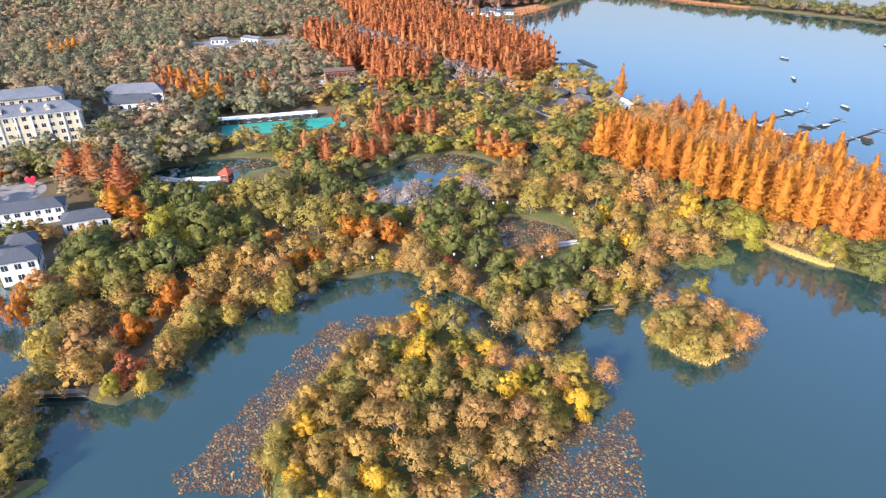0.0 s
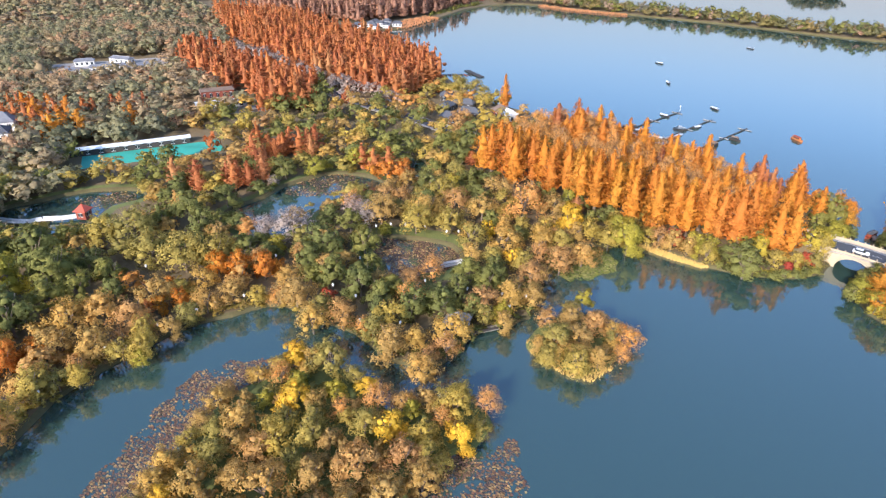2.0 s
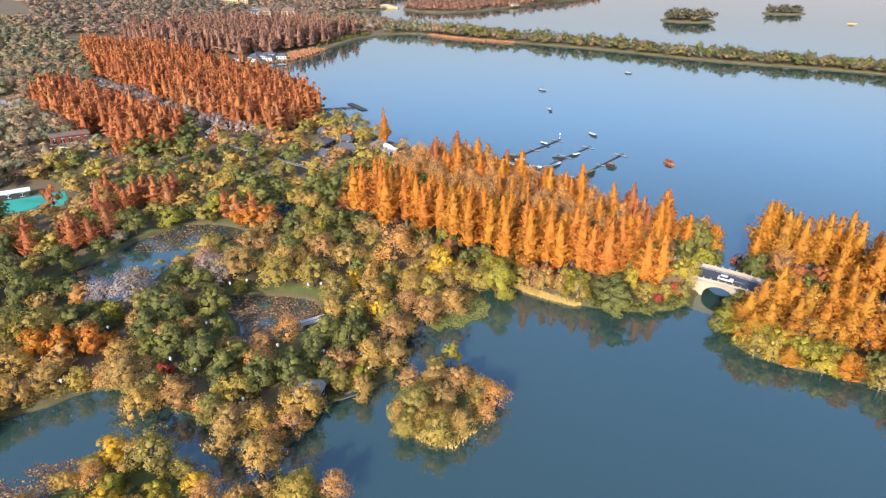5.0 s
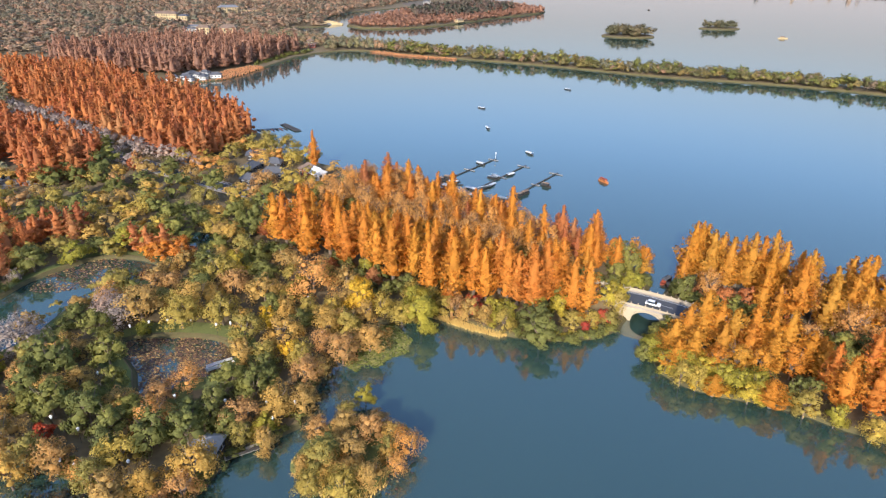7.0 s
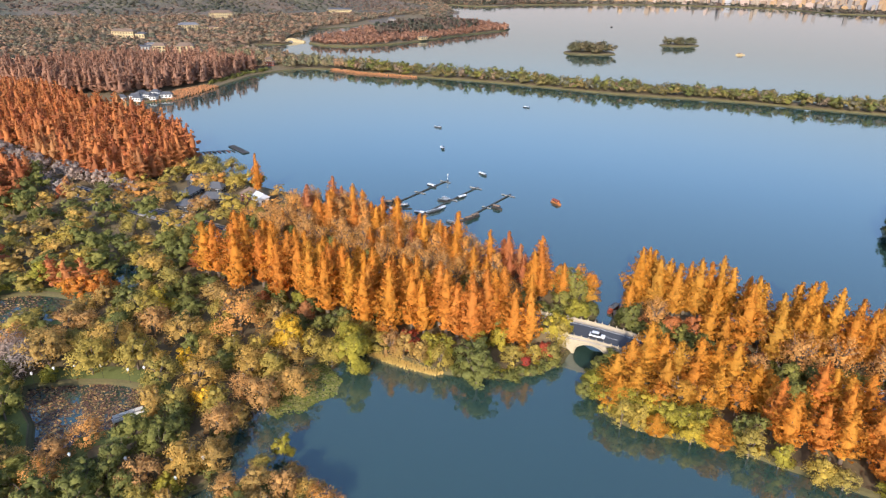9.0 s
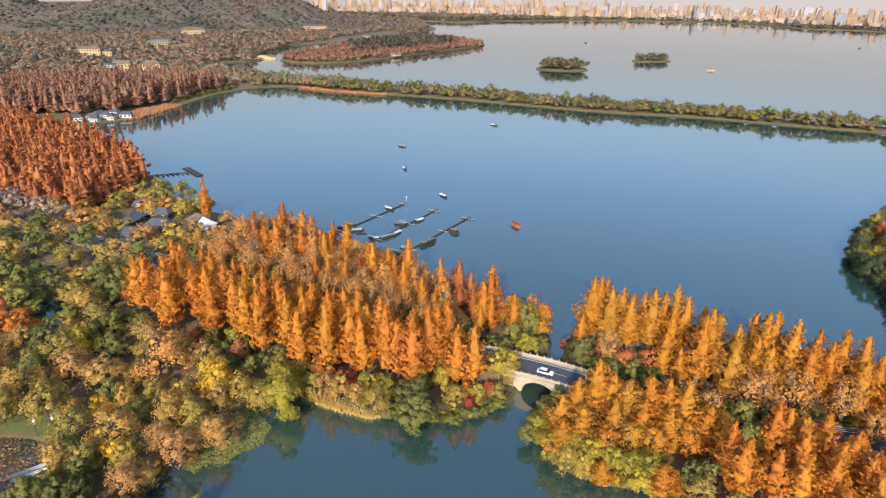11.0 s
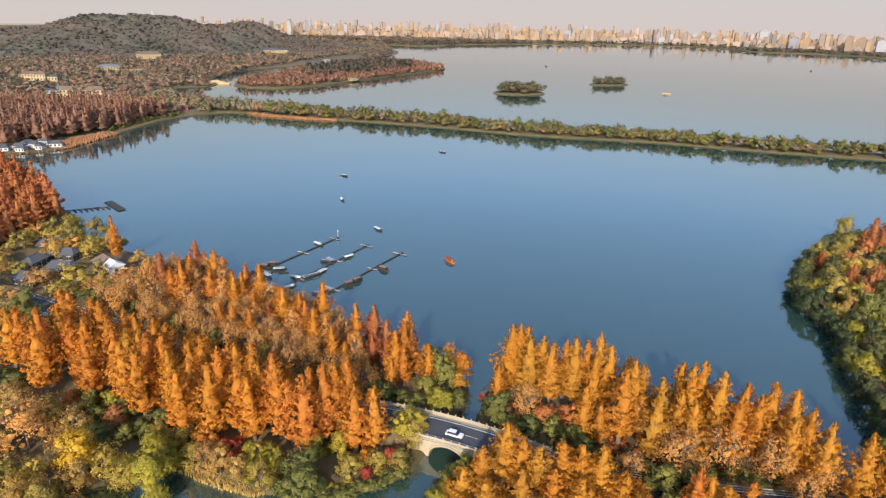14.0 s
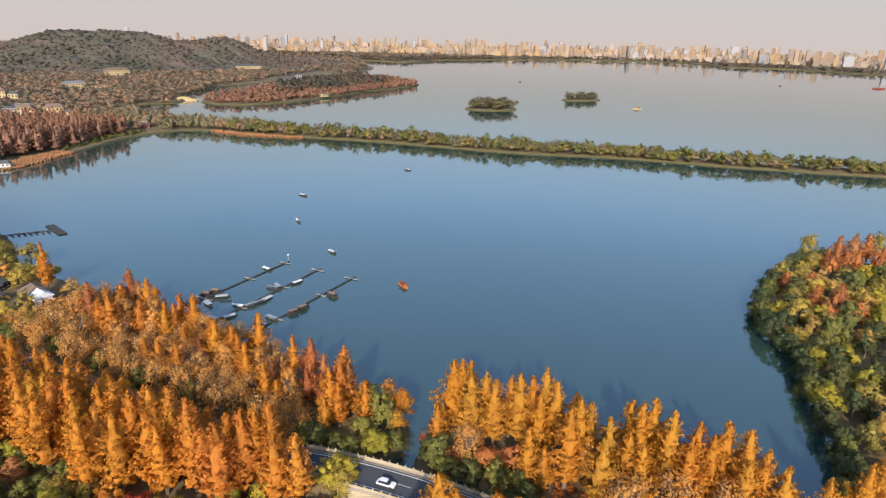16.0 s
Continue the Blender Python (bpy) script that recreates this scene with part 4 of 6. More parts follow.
house(-360, -30, 60, 24, 10, 4.0, 3.0, PAINT, TILE, 1, 6, "old white hall with a grey tiled roof", "hall")
house(-340, 84, 62, 18, 8, 5.0, 1.0, RED_WOOD, BROWN_TILE, 1, 5, "low red-brown building with a flat roof", hip=0.1)
house(-322, 74, 62, 26, 6, 3.2, 0.5, PAINT, AWNING, 1, 5, "long white-roofed shed beside a car park", "shed", hip=0.0)
house(-356, 41, 60, 14, 7, 4.0, 1.6, PAINT, AWNING, 1, 4, "white-roofed building half hidden by trees", hip=0.2)
# the gallery's dark walls stand in for the shaded gap under its roof
house(-296, 8, 62.5, 50, 4, 2.7, 0.5, DARK_WOOD, AWNING, 1, 10, "long low white-roofed gallery beside the sports court", "gallery", hip=0)
tagged(part("sports_court", boxed(-28, 30, -8, 8, 0.9, 1.16, pose(-283, 10, 0.05, 0, 0, 62.5)), COURT, None), "green painted sports court with a hard surface", "court")
tagged(part("car_park", boxed(-16, 16, -9, 9, 0.9, 1.14, pose(-312, 78, 0.04, 0, 0, 62)), PAVING, None), "grey paved car park between trees", "car park", kind="structure")
tagged(part("plaza", boxed(-40, 40, -14, 14, 0.9, 1.15, pose(-470, 85, 0.02, 0, 0, 60)), PAVING, None), "pale paved square with low walls between trees", "plaza", kind="structure")
bm = bmesh.new()
bmesh.ops.create_cone(bm, segments=40, radius1=11, radius2=11, depth=0.25, cap_ends=True, matrix=pose(-283, -104, 1.1))
tagged(part("round_plaza", bm, PAVING, None), "round paved square with ring patterns", "plaza", kind="structure")
house(-97.5, -11, 20, 5.6, 5.6, 2.8, 2.0, DARK_WOOD, PAVING, 1, 2, "small open pavilion with a pale weathered roof", "pavilion", hip=0.48)
for x, y, r, w in ((-452, 78, 60, 22), (-468, 96, 20, 16), (-440, 92, 75, 14), (-480, 76, 60, 12), (-458, 60, 15, 14), (-425, 84, 60, 18)):
    house(x, y, r, w, 6, 3.4, 1.4, PAINT, SLATE, 1, 4, "low pale garden building beside the paved square", hip=0.2)
# far halls and villas
for x, y, r, w, d, h, s, mat, tl in ((-853, 820, 52, 34, 16, 7, 2, OCHRE, SLATE), (-832, 850, 50, 30, 8, 3, 1, OCHRE, BROWN_TILE), (-612, 558, 35, 20, 11, 8, 2, OCHRE, BROWN_TILE), (-598, 563, 35, 10, 8, 4, 1, OCHRE, BROWN_TILE), (-648, 552, 25, 16, 9, 7, 2, OCHRE, BROWN_TILE),
                                     (-836, 668, 20, 34, 12, 7, 2, OCHRE, BROWN_TILE), (-808, 674, 20, 14, 10, 5, 1, OCHRE, TILE), (-990, 1060, 50, 46, 18, 10, 3, OCHRE, BROWN_TILE), (-894, 1383, 40, 60, 16, 8, 2, OCHRE, TILE), (-655, 1205, 30, 16, 9, 6, 2, PAVING, TILE),
                                     (-445, 905, 70, 14, 7, 3, 1, OCHRE, BROWN_TILE), (-700, 600, 30, 34, 8, 3, 1, PAVING, SLATE), (-690, 570, 20, 26, 8, 3, 1, PAVING, TILE)):
    house(x, y, r, w, d, h * 1.25, h * 0.5, mat, tl, s, int(w / 4), "pale far villa with a tiled roof among the woods", "villa", z=3)
house(-472, 539, 30, 12, 9, 4.2, 1.6, RED_WOOD, BROWN_TILE, 1, 4, "white lakeside restaurant under a brown tiled roof", "restaurant", z=1.3, over=1.4)
house(-472, 539, 30, 7, 5, 2.6, 1.8, OCHRE, BROWN_TILE, 1, 3, "upper storey of the lakeside restaurant", "pavilion", z=5.9, over=1.2, hip=0.4)


def hump_bridge(x, y, rot, L, w, rise, label):
    """A humped stone bridge with one round arch."""
    root = new("arched_bridge")
    tagged(root, label, "bridge")
    root.matrix_basis = pose(x, y, 0, 0, 0, rot)
    top = [(L * (u / 24 - 0.5), 1.2 + rise * 0.5 * (1 + math.cos(math.pi * (u / 12 - 1)))) for u in range(25)]
    bm = bmesh.new()
    rows = []
    for u, z in top:
        under = min(z - 0.6, math.sqrt(max(0.0, 1 - (u / 4.6) ** 2)) * rise * 0.8) if abs(u) < 4.6 else -0.6
        rows.append([bm.verts.new(p) for p in ((u, -w / 2, under), (u, w / 2, under), (u, w / 2, z), (u, -w / 2, z))])
    for p, q in zip(rows, rows[1:]):
        for n in range(4):
            bm.faces.new((p[n], p[(n + 1) % 4], q[(n + 1) % 4], q[n]))
    bm.faces.new(rows[0][::-1])
    bm.faces.new(rows[-1])
    part("arch", bm, OCHRE, root)
    for v in (-w / 2, w / 2):
        bm = bmesh.new()
        for (u0, z0), (u1, z1) in zip(top, top[1:]):
            tube(bm, (u0, v, z0 + 0.5), (u1, v, z1 + 0.5), 0.45, 0.45, 4)
        part("parapet", bm, OCHRE, root)


hump_bridge(-610, 776, 16, 44, 6, 3.2, "sunlit yellow stone bridge with one arch joining the peninsula")

# ---- planting: the trees that stand out ----
_r = random.Random(11)


def plant(hue, spots, h, r=None, z=0.9, shape=None, group="lakeside trees", low=False):
    for x, y in spots:
        hh = h * _r.uniform(0.9, 1.1)
        tree(hue, x, y, hh, r and r * _r.uniform(0.9, 1.1), z, shape, low, group)


S_ROW = [(-155, 84), (-151, 85), (-142, 84), (-142, 91), (-132, 86), (-128, 87), (-126, 92), (-117, 86), (-104, 85), (-99, 86), (-84, 89), (-80, 91), (-77, 94), (-66, 87), (-62, 83), (-58, 82), (-53, 80), (-51, 86), (-49, 89), (-47, 93), (-41, 84), (-37, 87), (-73, 82), (-68, 80), (-56, 88), (-86, 75), (-88, 82), (-108, 80), (-121, 80), (-136, 78)]
plant("cedar", S_ROW, 21.5)
plant("amber", [(-113, 87), (-109, 87), (-93, 88), (-91, 91), (-95, 82), (-70, 86), (-78, 77), (-101, 78)], 20.5)
N_ROW = [(-11, 124), (-9, 126), (-7, 129), (-2, 125), (1, 122), (4, 127), (7, 124), (10, 126), (13, 128), (16, 125), (23, 116), (21, 110), (30, 116), (35, 124), (37, 119), (40, 125), (44, 117), (50, 118), (53, 116), (56, 119), (60, 116), (64, 113), (67, 109), (74, 106), (82, 110), (-5, 120), (12, 120), (48, 112), (60, 109), (88, 118)]
plant("amber", N_ROW, 21.5)
plant("cedar", [(38, 85), (43, 79), (49, 88), (54, 83), (56, 76), (37, 70), (30, 68), (62, 84), (48, 72), (66, 74)], 16, 3.4)
plant("rust", [(-219, 8), (-217, 13), (-227, 25), (-229, 36), (-223, 51), (-226, -3), (-232, 43), (-217, 20)], 13, 3.0)
plant("rust", [(-275, -84), (-270, -79), (-251, -75), (-270, -68), (-262, -80), (-280, -76)], 15, 5.4)
plant("cedar", [(-235, -83), (-224, -80)], 12, 4.4)
plant("olive", [(-151, -137), (-141, -142), (-138, -147), (-134, -150), (-160, -140)], 9, 4.5)
plant("cedar", [(-188, -124), (-192, -121), (-196, -127)], 10, 3.6, shape="round")
plant("cedar", [(-196, 165)], 19.5, 3.0)
plant("olive", [(-228, 172), (-236, 178), (-242, 184)], 12, 6)
plant("cedar", [(-379, -2), (-338, -10), (-325, -12), (-362, -3), (-370, 6), (-345, 0), (-352, 8), (-324, 24), (-327, 2), (-333, -4), (-355, -8), (-496, -17), (-482, -28), (-490, -22), (-500, -30)], 15, 5.2, low=True)
def grow(hue, rows, z=0.9, shape=None, group="lakeside trees"):
    """Single trees: x, y, height and radius of the crown."""
    for x, y, h, r in rows:
        tree(hue, x, y, h, r, z, shape, False, group)


# the big island
grow("yellow", [(-119, -48, 7.3, 3.9), (-107, -58, 8.7, 4.6), (-85, -52, 8.1, 4.2), (-72, -44, 7.4, 3.9), (-85, -89, 7.9, 4.1), (-97, -99, 5.8, 3.0), (-106, -91, 6.2, 3.3)], 0.6)
grow("brown", [(-111, -70, 8.2, 4.7), (-93, -78, 9.5, 5.6), (-105, -85, 8.2, 4.7), (-98, -93, 7.3, 4.2), (-93, -86, 8.2, 4.7), (-84, -80, 8.3, 4.7), (-83, -63, 9.3, 5.3), (-73, -66, 9.4, 5.4), (-71, -58, 7.9, 4.5), (-77, -73, 8.6, 4.9), (-69, -72, 6.3, 3.6), (-74, -80, 6.2, 3.5), (-89, -94, 6.9, 3.9), (-78, -55, 7.1, 4.1), (-89, -70, 7.7, 4.4), (-102, -72, 7.3, 4.2)], 0.6)
grow("olive", [(-111, -44, 9.3, 5.2), (-97, -63, 8.1, 4.5), (-101, -68, 8.1, 4.5), (-79, -48, 6.7, 3.7), (-78, -38, 8.7, 4.8), (-81, -88, 6.3, 3.5), (-108, -79, 7.1, 4.0), (-90, -54, 7.3, 4.1), (-71, -52, 5.2, 2.9)], 0.6)
grow("bare", [(-93, -47, 7.6, 4.1), (-98, -53, 5.8, 3.1), (-74, -32, 6.8, 3.7), (-79, -42, 5.8, 3.1), (-117, -54, 6.0, 3.2)], 0.6)
# the islet
grow("lime", [(-76, 20, 5.7, 3.0)], 0.6)
grow("olive", [(-72, -4, 8.8, 4.9), (-64, -8, 7.9, 4.4), (-71, -10, 6.2, 3.4)], 0.6)
grow("brown", [(-68, 9, 7.9, 4.5), (-61, -3, 6.9, 3.9), (-63, 11, 5.8, 3.3)], 0.6)
grow("bare", [(-58, 8, 7.9, 4.3), (-58, 3, 5.4, 2.9)], 0.6)
# the long west bank
grow("olive", [(-169, -122, 10.2, 5.7), (-158, -126, 8.5, 4.7), (-150, -100, 8.3, 4.6), (-155, -92, 10.2, 5.6), (-184, -116, 11.8, 6.6), (-150, -69, 7.8, 4.3), (-181, -100, 10.9, 6.0), (-179, -39, 15.0, 8.0), (-173, -32, 13.2, 7.3), (-206, -40, 15.0, 8.0), (-212, -47, 12.8, 7.1), (-190, -43, 12.2, 6.8), (-142, -109, 6.5, 3.6), (-195, -105, 10.7, 5.9), (-152, -84, 7.4, 4.1), (-153, -73, 7.3, 4.0)])
grow("brown", [(-153, -119, 9.6, 5.5), (-172, -112, 9.8, 5.6), (-177, -101, 8.9, 5.1), (-177, -91, 8.7, 5.0), (-174, -75, 10.7, 6.1), (-171, -68, 10.9, 6.2), (-159, -76, 10.1, 5.8), (-162, -65, 10.6, 6.1), (-166, -82, 9.2, 5.2), (-153, -60, 6.8, 3.9), (-168, -55, 10.1, 5.8), (-155, -48, 8.3, 4.7), (-153, -41, 8.4, 4.8), (-158, -112, 8.0, 4.6), (-158, -94, 7.1, 4.1), (-166, -42, 8.2, 4.7)])
grow("cedar", [(-163, -51, 6.7, 3.2), (-165, -56, 6.0, 2.9), (-168, -35, 9.3, 4.4), (-164, -31, 9.3, 4.4), (-157, -27, 9.2, 4.4), (-156, -22, 5.8, 2.8), (-169, -92, 9.5, 4.5), (-169, -86, 7.3, 3.5), (-163, -104, 8.9, 4.2), (-162, -102, 5.1, 2.4), (-173, -48, 5.6, 2.7), (-168, -96, 5.9, 2.8)], shape="round")
grow("rust", [(-147, -111, 9.0, 4.1), (-164, -108, 5.8, 2.6), (-166, -58, 5.2, 2.4)], shape="round")
grow("lime", [(-204, -79, 14.5, 7.6), (-148, -71, 4.9, 2.6)])
grow("green", [(-184, -85, 14.9, 7.6), (-198, -68, 15.0, 7.8), (-187, -75, 11.8, 6.1), (-189, -91, 12.5, 6.4), (-217, -65, 14.1, 7.2), (-194, -23, 11.9, 6.1), (-208, -19, 14.0, 7.2), (-204, -98, 14.6, 7.5), (-190, -99, 12.2, 6.3), (-186, -67, 11.4, 5.9), (-229, -72, 11.5, 5.9), (-210, -103, 11.1, 5.7), (-188, -57, 10.0, 5.1), (-199, -57, 10.3, 5.3)])
# round the lotus pond
grow("brown", [(-138, -31, 10.4, 5.9), (-126, -36, 8.8, 5.0), (-122, -29, 8.4, 4.8), (-103, -31, 10.1, 5.8), (-91, -34, 8.7, 4.9), (-94, -18, 9.8, 5.6), (-96, -1, 8.9, 5.1), (-92, 6, 9.5, 5.4), (-87, 10, 7.4, 4.2), (-87, -4, 6.5, 3.7), (-93, 19, 8.9, 5.1), (-114, 19, 8.3, 4.8), (-110, 31, 10.3, 5.9), (-103, 43, 8.0, 5.2), (-87, 40, 8.5, 6.2), (-90, 31, 9.7, 5.5), (-155, 22, 12.8, 7.3), (-111, 65, 9.4, 5.4), (-141, 46, 10.4, 5.9), (-129, 46, 11.4, 6.5), (-144, 33, 11.5, 6.5)])
grow("olive", [(-141, 24, 12.1, 6.7), (-132, 31, 11.3, 6.3), (-99, 25, 8.3, 4.6), (-96, 43, 9.3, 5.2), (-85, 55, 8.7, 4.8), (-108, 21, 7.9, 4.4), (-111, -22, 9.0, 5.0), (-121, 28, 9.6, 5.3), (-93, 57, 8.3, 4.6), (-151, 51, 10.4, 5.8)])
grow("green", [(-151, -8, 14.3, 7.3), (-144, 2, 11.0, 5.6), (-138, -18, 11.5, 5.9), (-128, -16, 11.2, 5.7), (-110, -15, 10.5, 5.4), (-103, -11, 10.4, 5.3), (-120, -17, 9.6, 4.9), (-108, 8, 10.0, 5.1), (-101, 9, 9.8, 5.0), (-106, 1, 8.5, 4.4), (-150, -16, 10.0, 5.1), (-158, 10, 10.3, 5.3), (-97, -5, 7.5, 3.9), (-100, 13, 7.5, 3.8), (-135, -4, 7.3, 3.7)])
grow("lime", [(-149, 18, 4.5, 3.1), (-168, -13, 6.9, 3.7), (-79, 56, 11.6, 6.1)])
grow("bare", [(-119, 58, 15.0, 8.0), (-118, 4, 7.9, 4.3), (-92, -23, 7.6, 4.1), (-98, 33, 7.5, 4.0)])
grow("pale", [(-171, -4, 12.0, 7.5), (-178, -9, 8.5, 5.3), (-157, 18, 10.4, 6.5), (-165, 19, 8.8, 5.5), (-212, 21, 4.5, 3.1)])
grow("yellow", [(-99, 55, 12.5, 5.6), (-103, 26, 7.0, 3.7), (-120, 36, 6.9, 3.6)])
grow("red", [(-133, -24, 4.9, 2.7)])
# behind the ponds
grow("lime", [(-208, 40, 8.2, 5.8), (-201, 55, 9.5, 6.2), (-151, 56, 9.5, 6.2), (-82, 65, 7.5, 4.2)])
grow("olive", [(-222, 82, 9.5, 6.2), (-209, 102, 9.5, 6.2), (-182, 98, 9.5, 6.2), (-230, 187, 9.5, 6.2), (-198, 69, 9.5, 6.2), (-182, 81, 7.7, 5.4), (-209, 164, 9.5, 6.2), (-231, 65, 9.5, 6.2), (-264, 72, 9.5, 6.2), (-159, 71, 9.5, 6.2)])
grow("brown", [(-200, 132, 9.5, 6.2), (-246, 5, 9.5, 6.2), (-223, 132, 9.5, 6.2), (-151, 95, 9.5, 6.0), (-234, 120, 9.5, 6.2), (-222, 159, 9.5, 6.2)])
grow("green", [(-212, 22, 4.5, 3.1), (-209, -3, 9.5, 6.2), (-228, 22, 9.5, 6.2), (-210, 38, 4.5, 3.1), (-232, -8, 9.5, 6.2), (-213, 28, 9.5, 6.2), (-159, 53, 9.5, 5.9), (-251, 93, 9.5, 6.2), (-280, 95, 9.5, 6.2), (-253, 125, 9.5, 6.2), (-192, 83, 9.5, 6.2)])
grow("cedar", [(-180, 53, 9.5, 6.2), (-176, 57, 9.5, 5.8), (-191, 55, 4.5, 3.1)], shape="round")
# the bank by the bridge
grow("lime", [(-81, 60, 10.4, 6.1), (-111, 77, 7.7, 4.0), (-62, 72, 7.0, 4.1), (-51, 80, 6.6, 3.7), (-26, 109, 6.4, 3.8), (-46, 84, 6.2, 3.4)])
grow("green", [(-45, 64, 9.9, 6.6), (-30, 120, 12.1, 5.3), (-98, 68, 5.9, 3.5), (-124, 81, 7.1, 4.2)])
grow("red", [(-68, 70, 5.3, 3.3), (-32, 85, 3.6, 2.2), (-35, 77, 3.3, 2.0)])
grow("cedar", [(-76, 71, 6.4, 3.4), (-40, 87, 6.3, 3.2), (-45, 90, 7.1, 3.2), (-38, 125, 10.7, 4.4), (-63, 126, 10.3, 4.3)], shape="round")
grow("olive", [(-29, 92, 8.2, 4.3), (-29, 83, 5.7, 3.6), (-39, 76, 6.5, 4.1), (-34, 81, 5.6, 3.3), (-92, 59, 6.4, 3.6)])
grow("amber", [(-27, 127, 11.0, 3.2), (-37, 81, 5.0, 2.8)], shape="tall")
# the tongue east of the bridge
grow("green", [(-11, 110, 9.9, 5.2), (34, 85, 9.7, 5.4), (4, 108, 6.5, 3.8), (10, 108, 5.6, 3.5), (-2, 110, 4.8, 3.0), (-15, 83, 4.8, 3.2), (31, 81, 6.9, 4.3)])
grow("bare", [(35, 102, 15.3, 7.0), (46, 110, 13.8, 5.8), (57, 108, 14.0, 6.1), (68, 108, 11.9, 5.2), (25, 99, 8.1, 4.1), (55, 124, 10.1, 4.4), (63, 103, 9.6, 4.4)])
grow("rust", [(3, 114, 5.8, 3.1), (12, 115, 6.3, 3.3), (-3, 120, 4.8, 2.5), (16, 117, 5.2, 2.7)], shape="round")
grow("amber", [(-10.9, 73.7, 13, 4.0), (-7.2, 79.2, 15.5, 4.2), (-3.4, 86.6, 17.5, 4.4), (0.4, 85.7, 15, 4.2), (4.8, 83.9, 15, 4.2), (10.0, 86.2, 16, 4.3), (13.5, 86.2, 16, 4.2), (18.3, 87.8, 16, 4.2), (1.9, 77.4, 13, 4.0), (8.7, 80.0, 13, 4.0), (-4.9, 72.0, 12.5, 4.2), (15.2, 79.2, 13, 4.0), (23.6, 85.0, 12.5, 4.2), (26.3, 84.2, 12, 4.0), (-8.3, 67.2, 11, 4.0), (40.7, 86.6, 15, 4.2), (43.8, 84.7, 15, 4.0)])
grow("amber", [(6.3, 74.1, 11, 4.2), (11.7, 74.7, 10.5, 4.2), (1.2, 69.7, 10.5, 4.2), (19.5, 77.5, 11, 4.2), (35.4, 83.9, 10, 3.6)], shape="tall")
grow("lime", [(-10.6, 66.7, 8, 4.6), (-6.5, 67.3, 8, 5.0), (-1.6, 66.9, 8, 5.0), (3.2, 66.0, 8, 4.8), (7.5, 66.7, 7.5, 4.6), (11.7, 67.5, 7.5, 4.4)], shape="loose")
grow("green", [(31.5, 95.2, 9, 5.5), (38.4, 97.0, 9, 5.0), (29.7, 83.2, 7, 4.4), (-17.2, 69.8, 5, 3.2), (-13.1, 85.6, 7, 3.2), (-15.5, 79.6, 6, 3.2)])
grow("cedar", [(35.8, 79.0, 6.5, 3.6)], shape="round")
grow("rust", [(-7.3, 110.8, 6, 3.2), (1.2, 111.7, 7, 3.6), (8.1, 113.6, 8, 4.4)], shape="round")
grow("green", [(-1.9, 106.8, 6, 4.4), (5.6, 106.2, 5.5, 4.0), (-7.5, 106.5, 6, 4.4), (-11.4, 109.4, 8.5, 4.8), (13.2, 103.9, 5.5, 3.8)])
grow("green", [(-34.8, 123.3, 12, 4.4), (-33.6, 114.6, 7, 4.0), (-33.8, 107.0, 5, 3.6), (-38.7, 107.9, 5, 3.6), (-44.4, 109.4, 5, 3.6), (-23.4, 113.1, 5, 3.4)])
grow("amber", [(-30.1, 126.5, 12.5, 3.2), (-25.6, 126.1, 10, 3.2), (-24.7, 118.6, 9, 3.2)], shape="tall")
grow("lime", [(-28.2, 108.8, 7, 4.2), (-32.2, 93.5, 9.5, 5.4), (-29.1, 95.1, 8, 4.2)])
grow("green", [(-48.6, 71.6, 9.0, 6.6)])
grow("red", [(-68.9, 71.5, 6.5, 4.0), (-31.3, 83.8, 5, 2.8)])
grow("lime", [(-85.4, 65.8, 8.0, 5.6), (-57.8, 72.5, 7, 4.2), (-44.4, 82.8, 7.5, 4.0), (-59.9, 68.8, 5, 3.6)])
grow("cedar", [(-77.2, 72.6, 7.5, 4.0), (-40.6, 87.1, 7.5, 3.6)], shape="round")
grow("brown", [(-69, 3, 7.0, 4.6), (-74, 8, 7.0, 4.2), (-66, -3, 6.0, 4.0), (-71, -3, 6.0, 3.8)], 0.6)
# wooded shore across the bay on the east side
grow("rust", [(130.6, 316.7, 15, 4.0), (138.7, 321.9, 15.5, 4.0), (146.4, 325.5, 15, 4.0), (123.7, 305.0, 11, 3.6), (98.4, 267.2, 10, 3.8), (108.2, 268.0, 11, 4.0)])
grow("olive", [(118.5, 320.7, 13, 5.4), (98.7, 280.7, 10, 5.4), (153.6, 335.9, 13, 5.0)])
grow("lime", [(88.6, 235.5, 8.5, 5.2), (94.0, 194.9, 9, 5.4), (103.7, 200.3, 9, 5.6), (91.3, 170.1, 9, 5.6), (106.0, 185.5, 9, 5.4)])
plant("deep", [(100, 258), (90, 224), (100, 196), (113, 210), (98, 168), (104, 162), (97, 183), (110, 190), (112, 174), (96, 240), (120, 225)], 10, 5)
plant("rust", [(106, 250), (115, 252), (112, 240), (126, 302), (136, 306), (148, 310)], 13, 3.2)
plant("olive", [(110, 290), (116, 300), (107, 280), (98, 252), (92, 212), (105, 228), (96, 150), (122, 200), (126, 262)], 9.5, 4.8)
plant("yellow", [(118, 246)], 6, 3)

# ---- planting: the rest, by region ----
ROADBAND = [tuple(p + 6.5 * s) for p, s in zip(ROAD_PTS[::3], ROAD_SIDE[::3])] + [tuple(p - 6.5 * s) for p, s in list(zip(ROAD_PTS[::3], ROAD_SIDE[::3]))[::-1]]


def around(p, d):
    return [tuple(q) for q in offset_loop(smooth_loop(ccw(p), 4, 0), -d)]


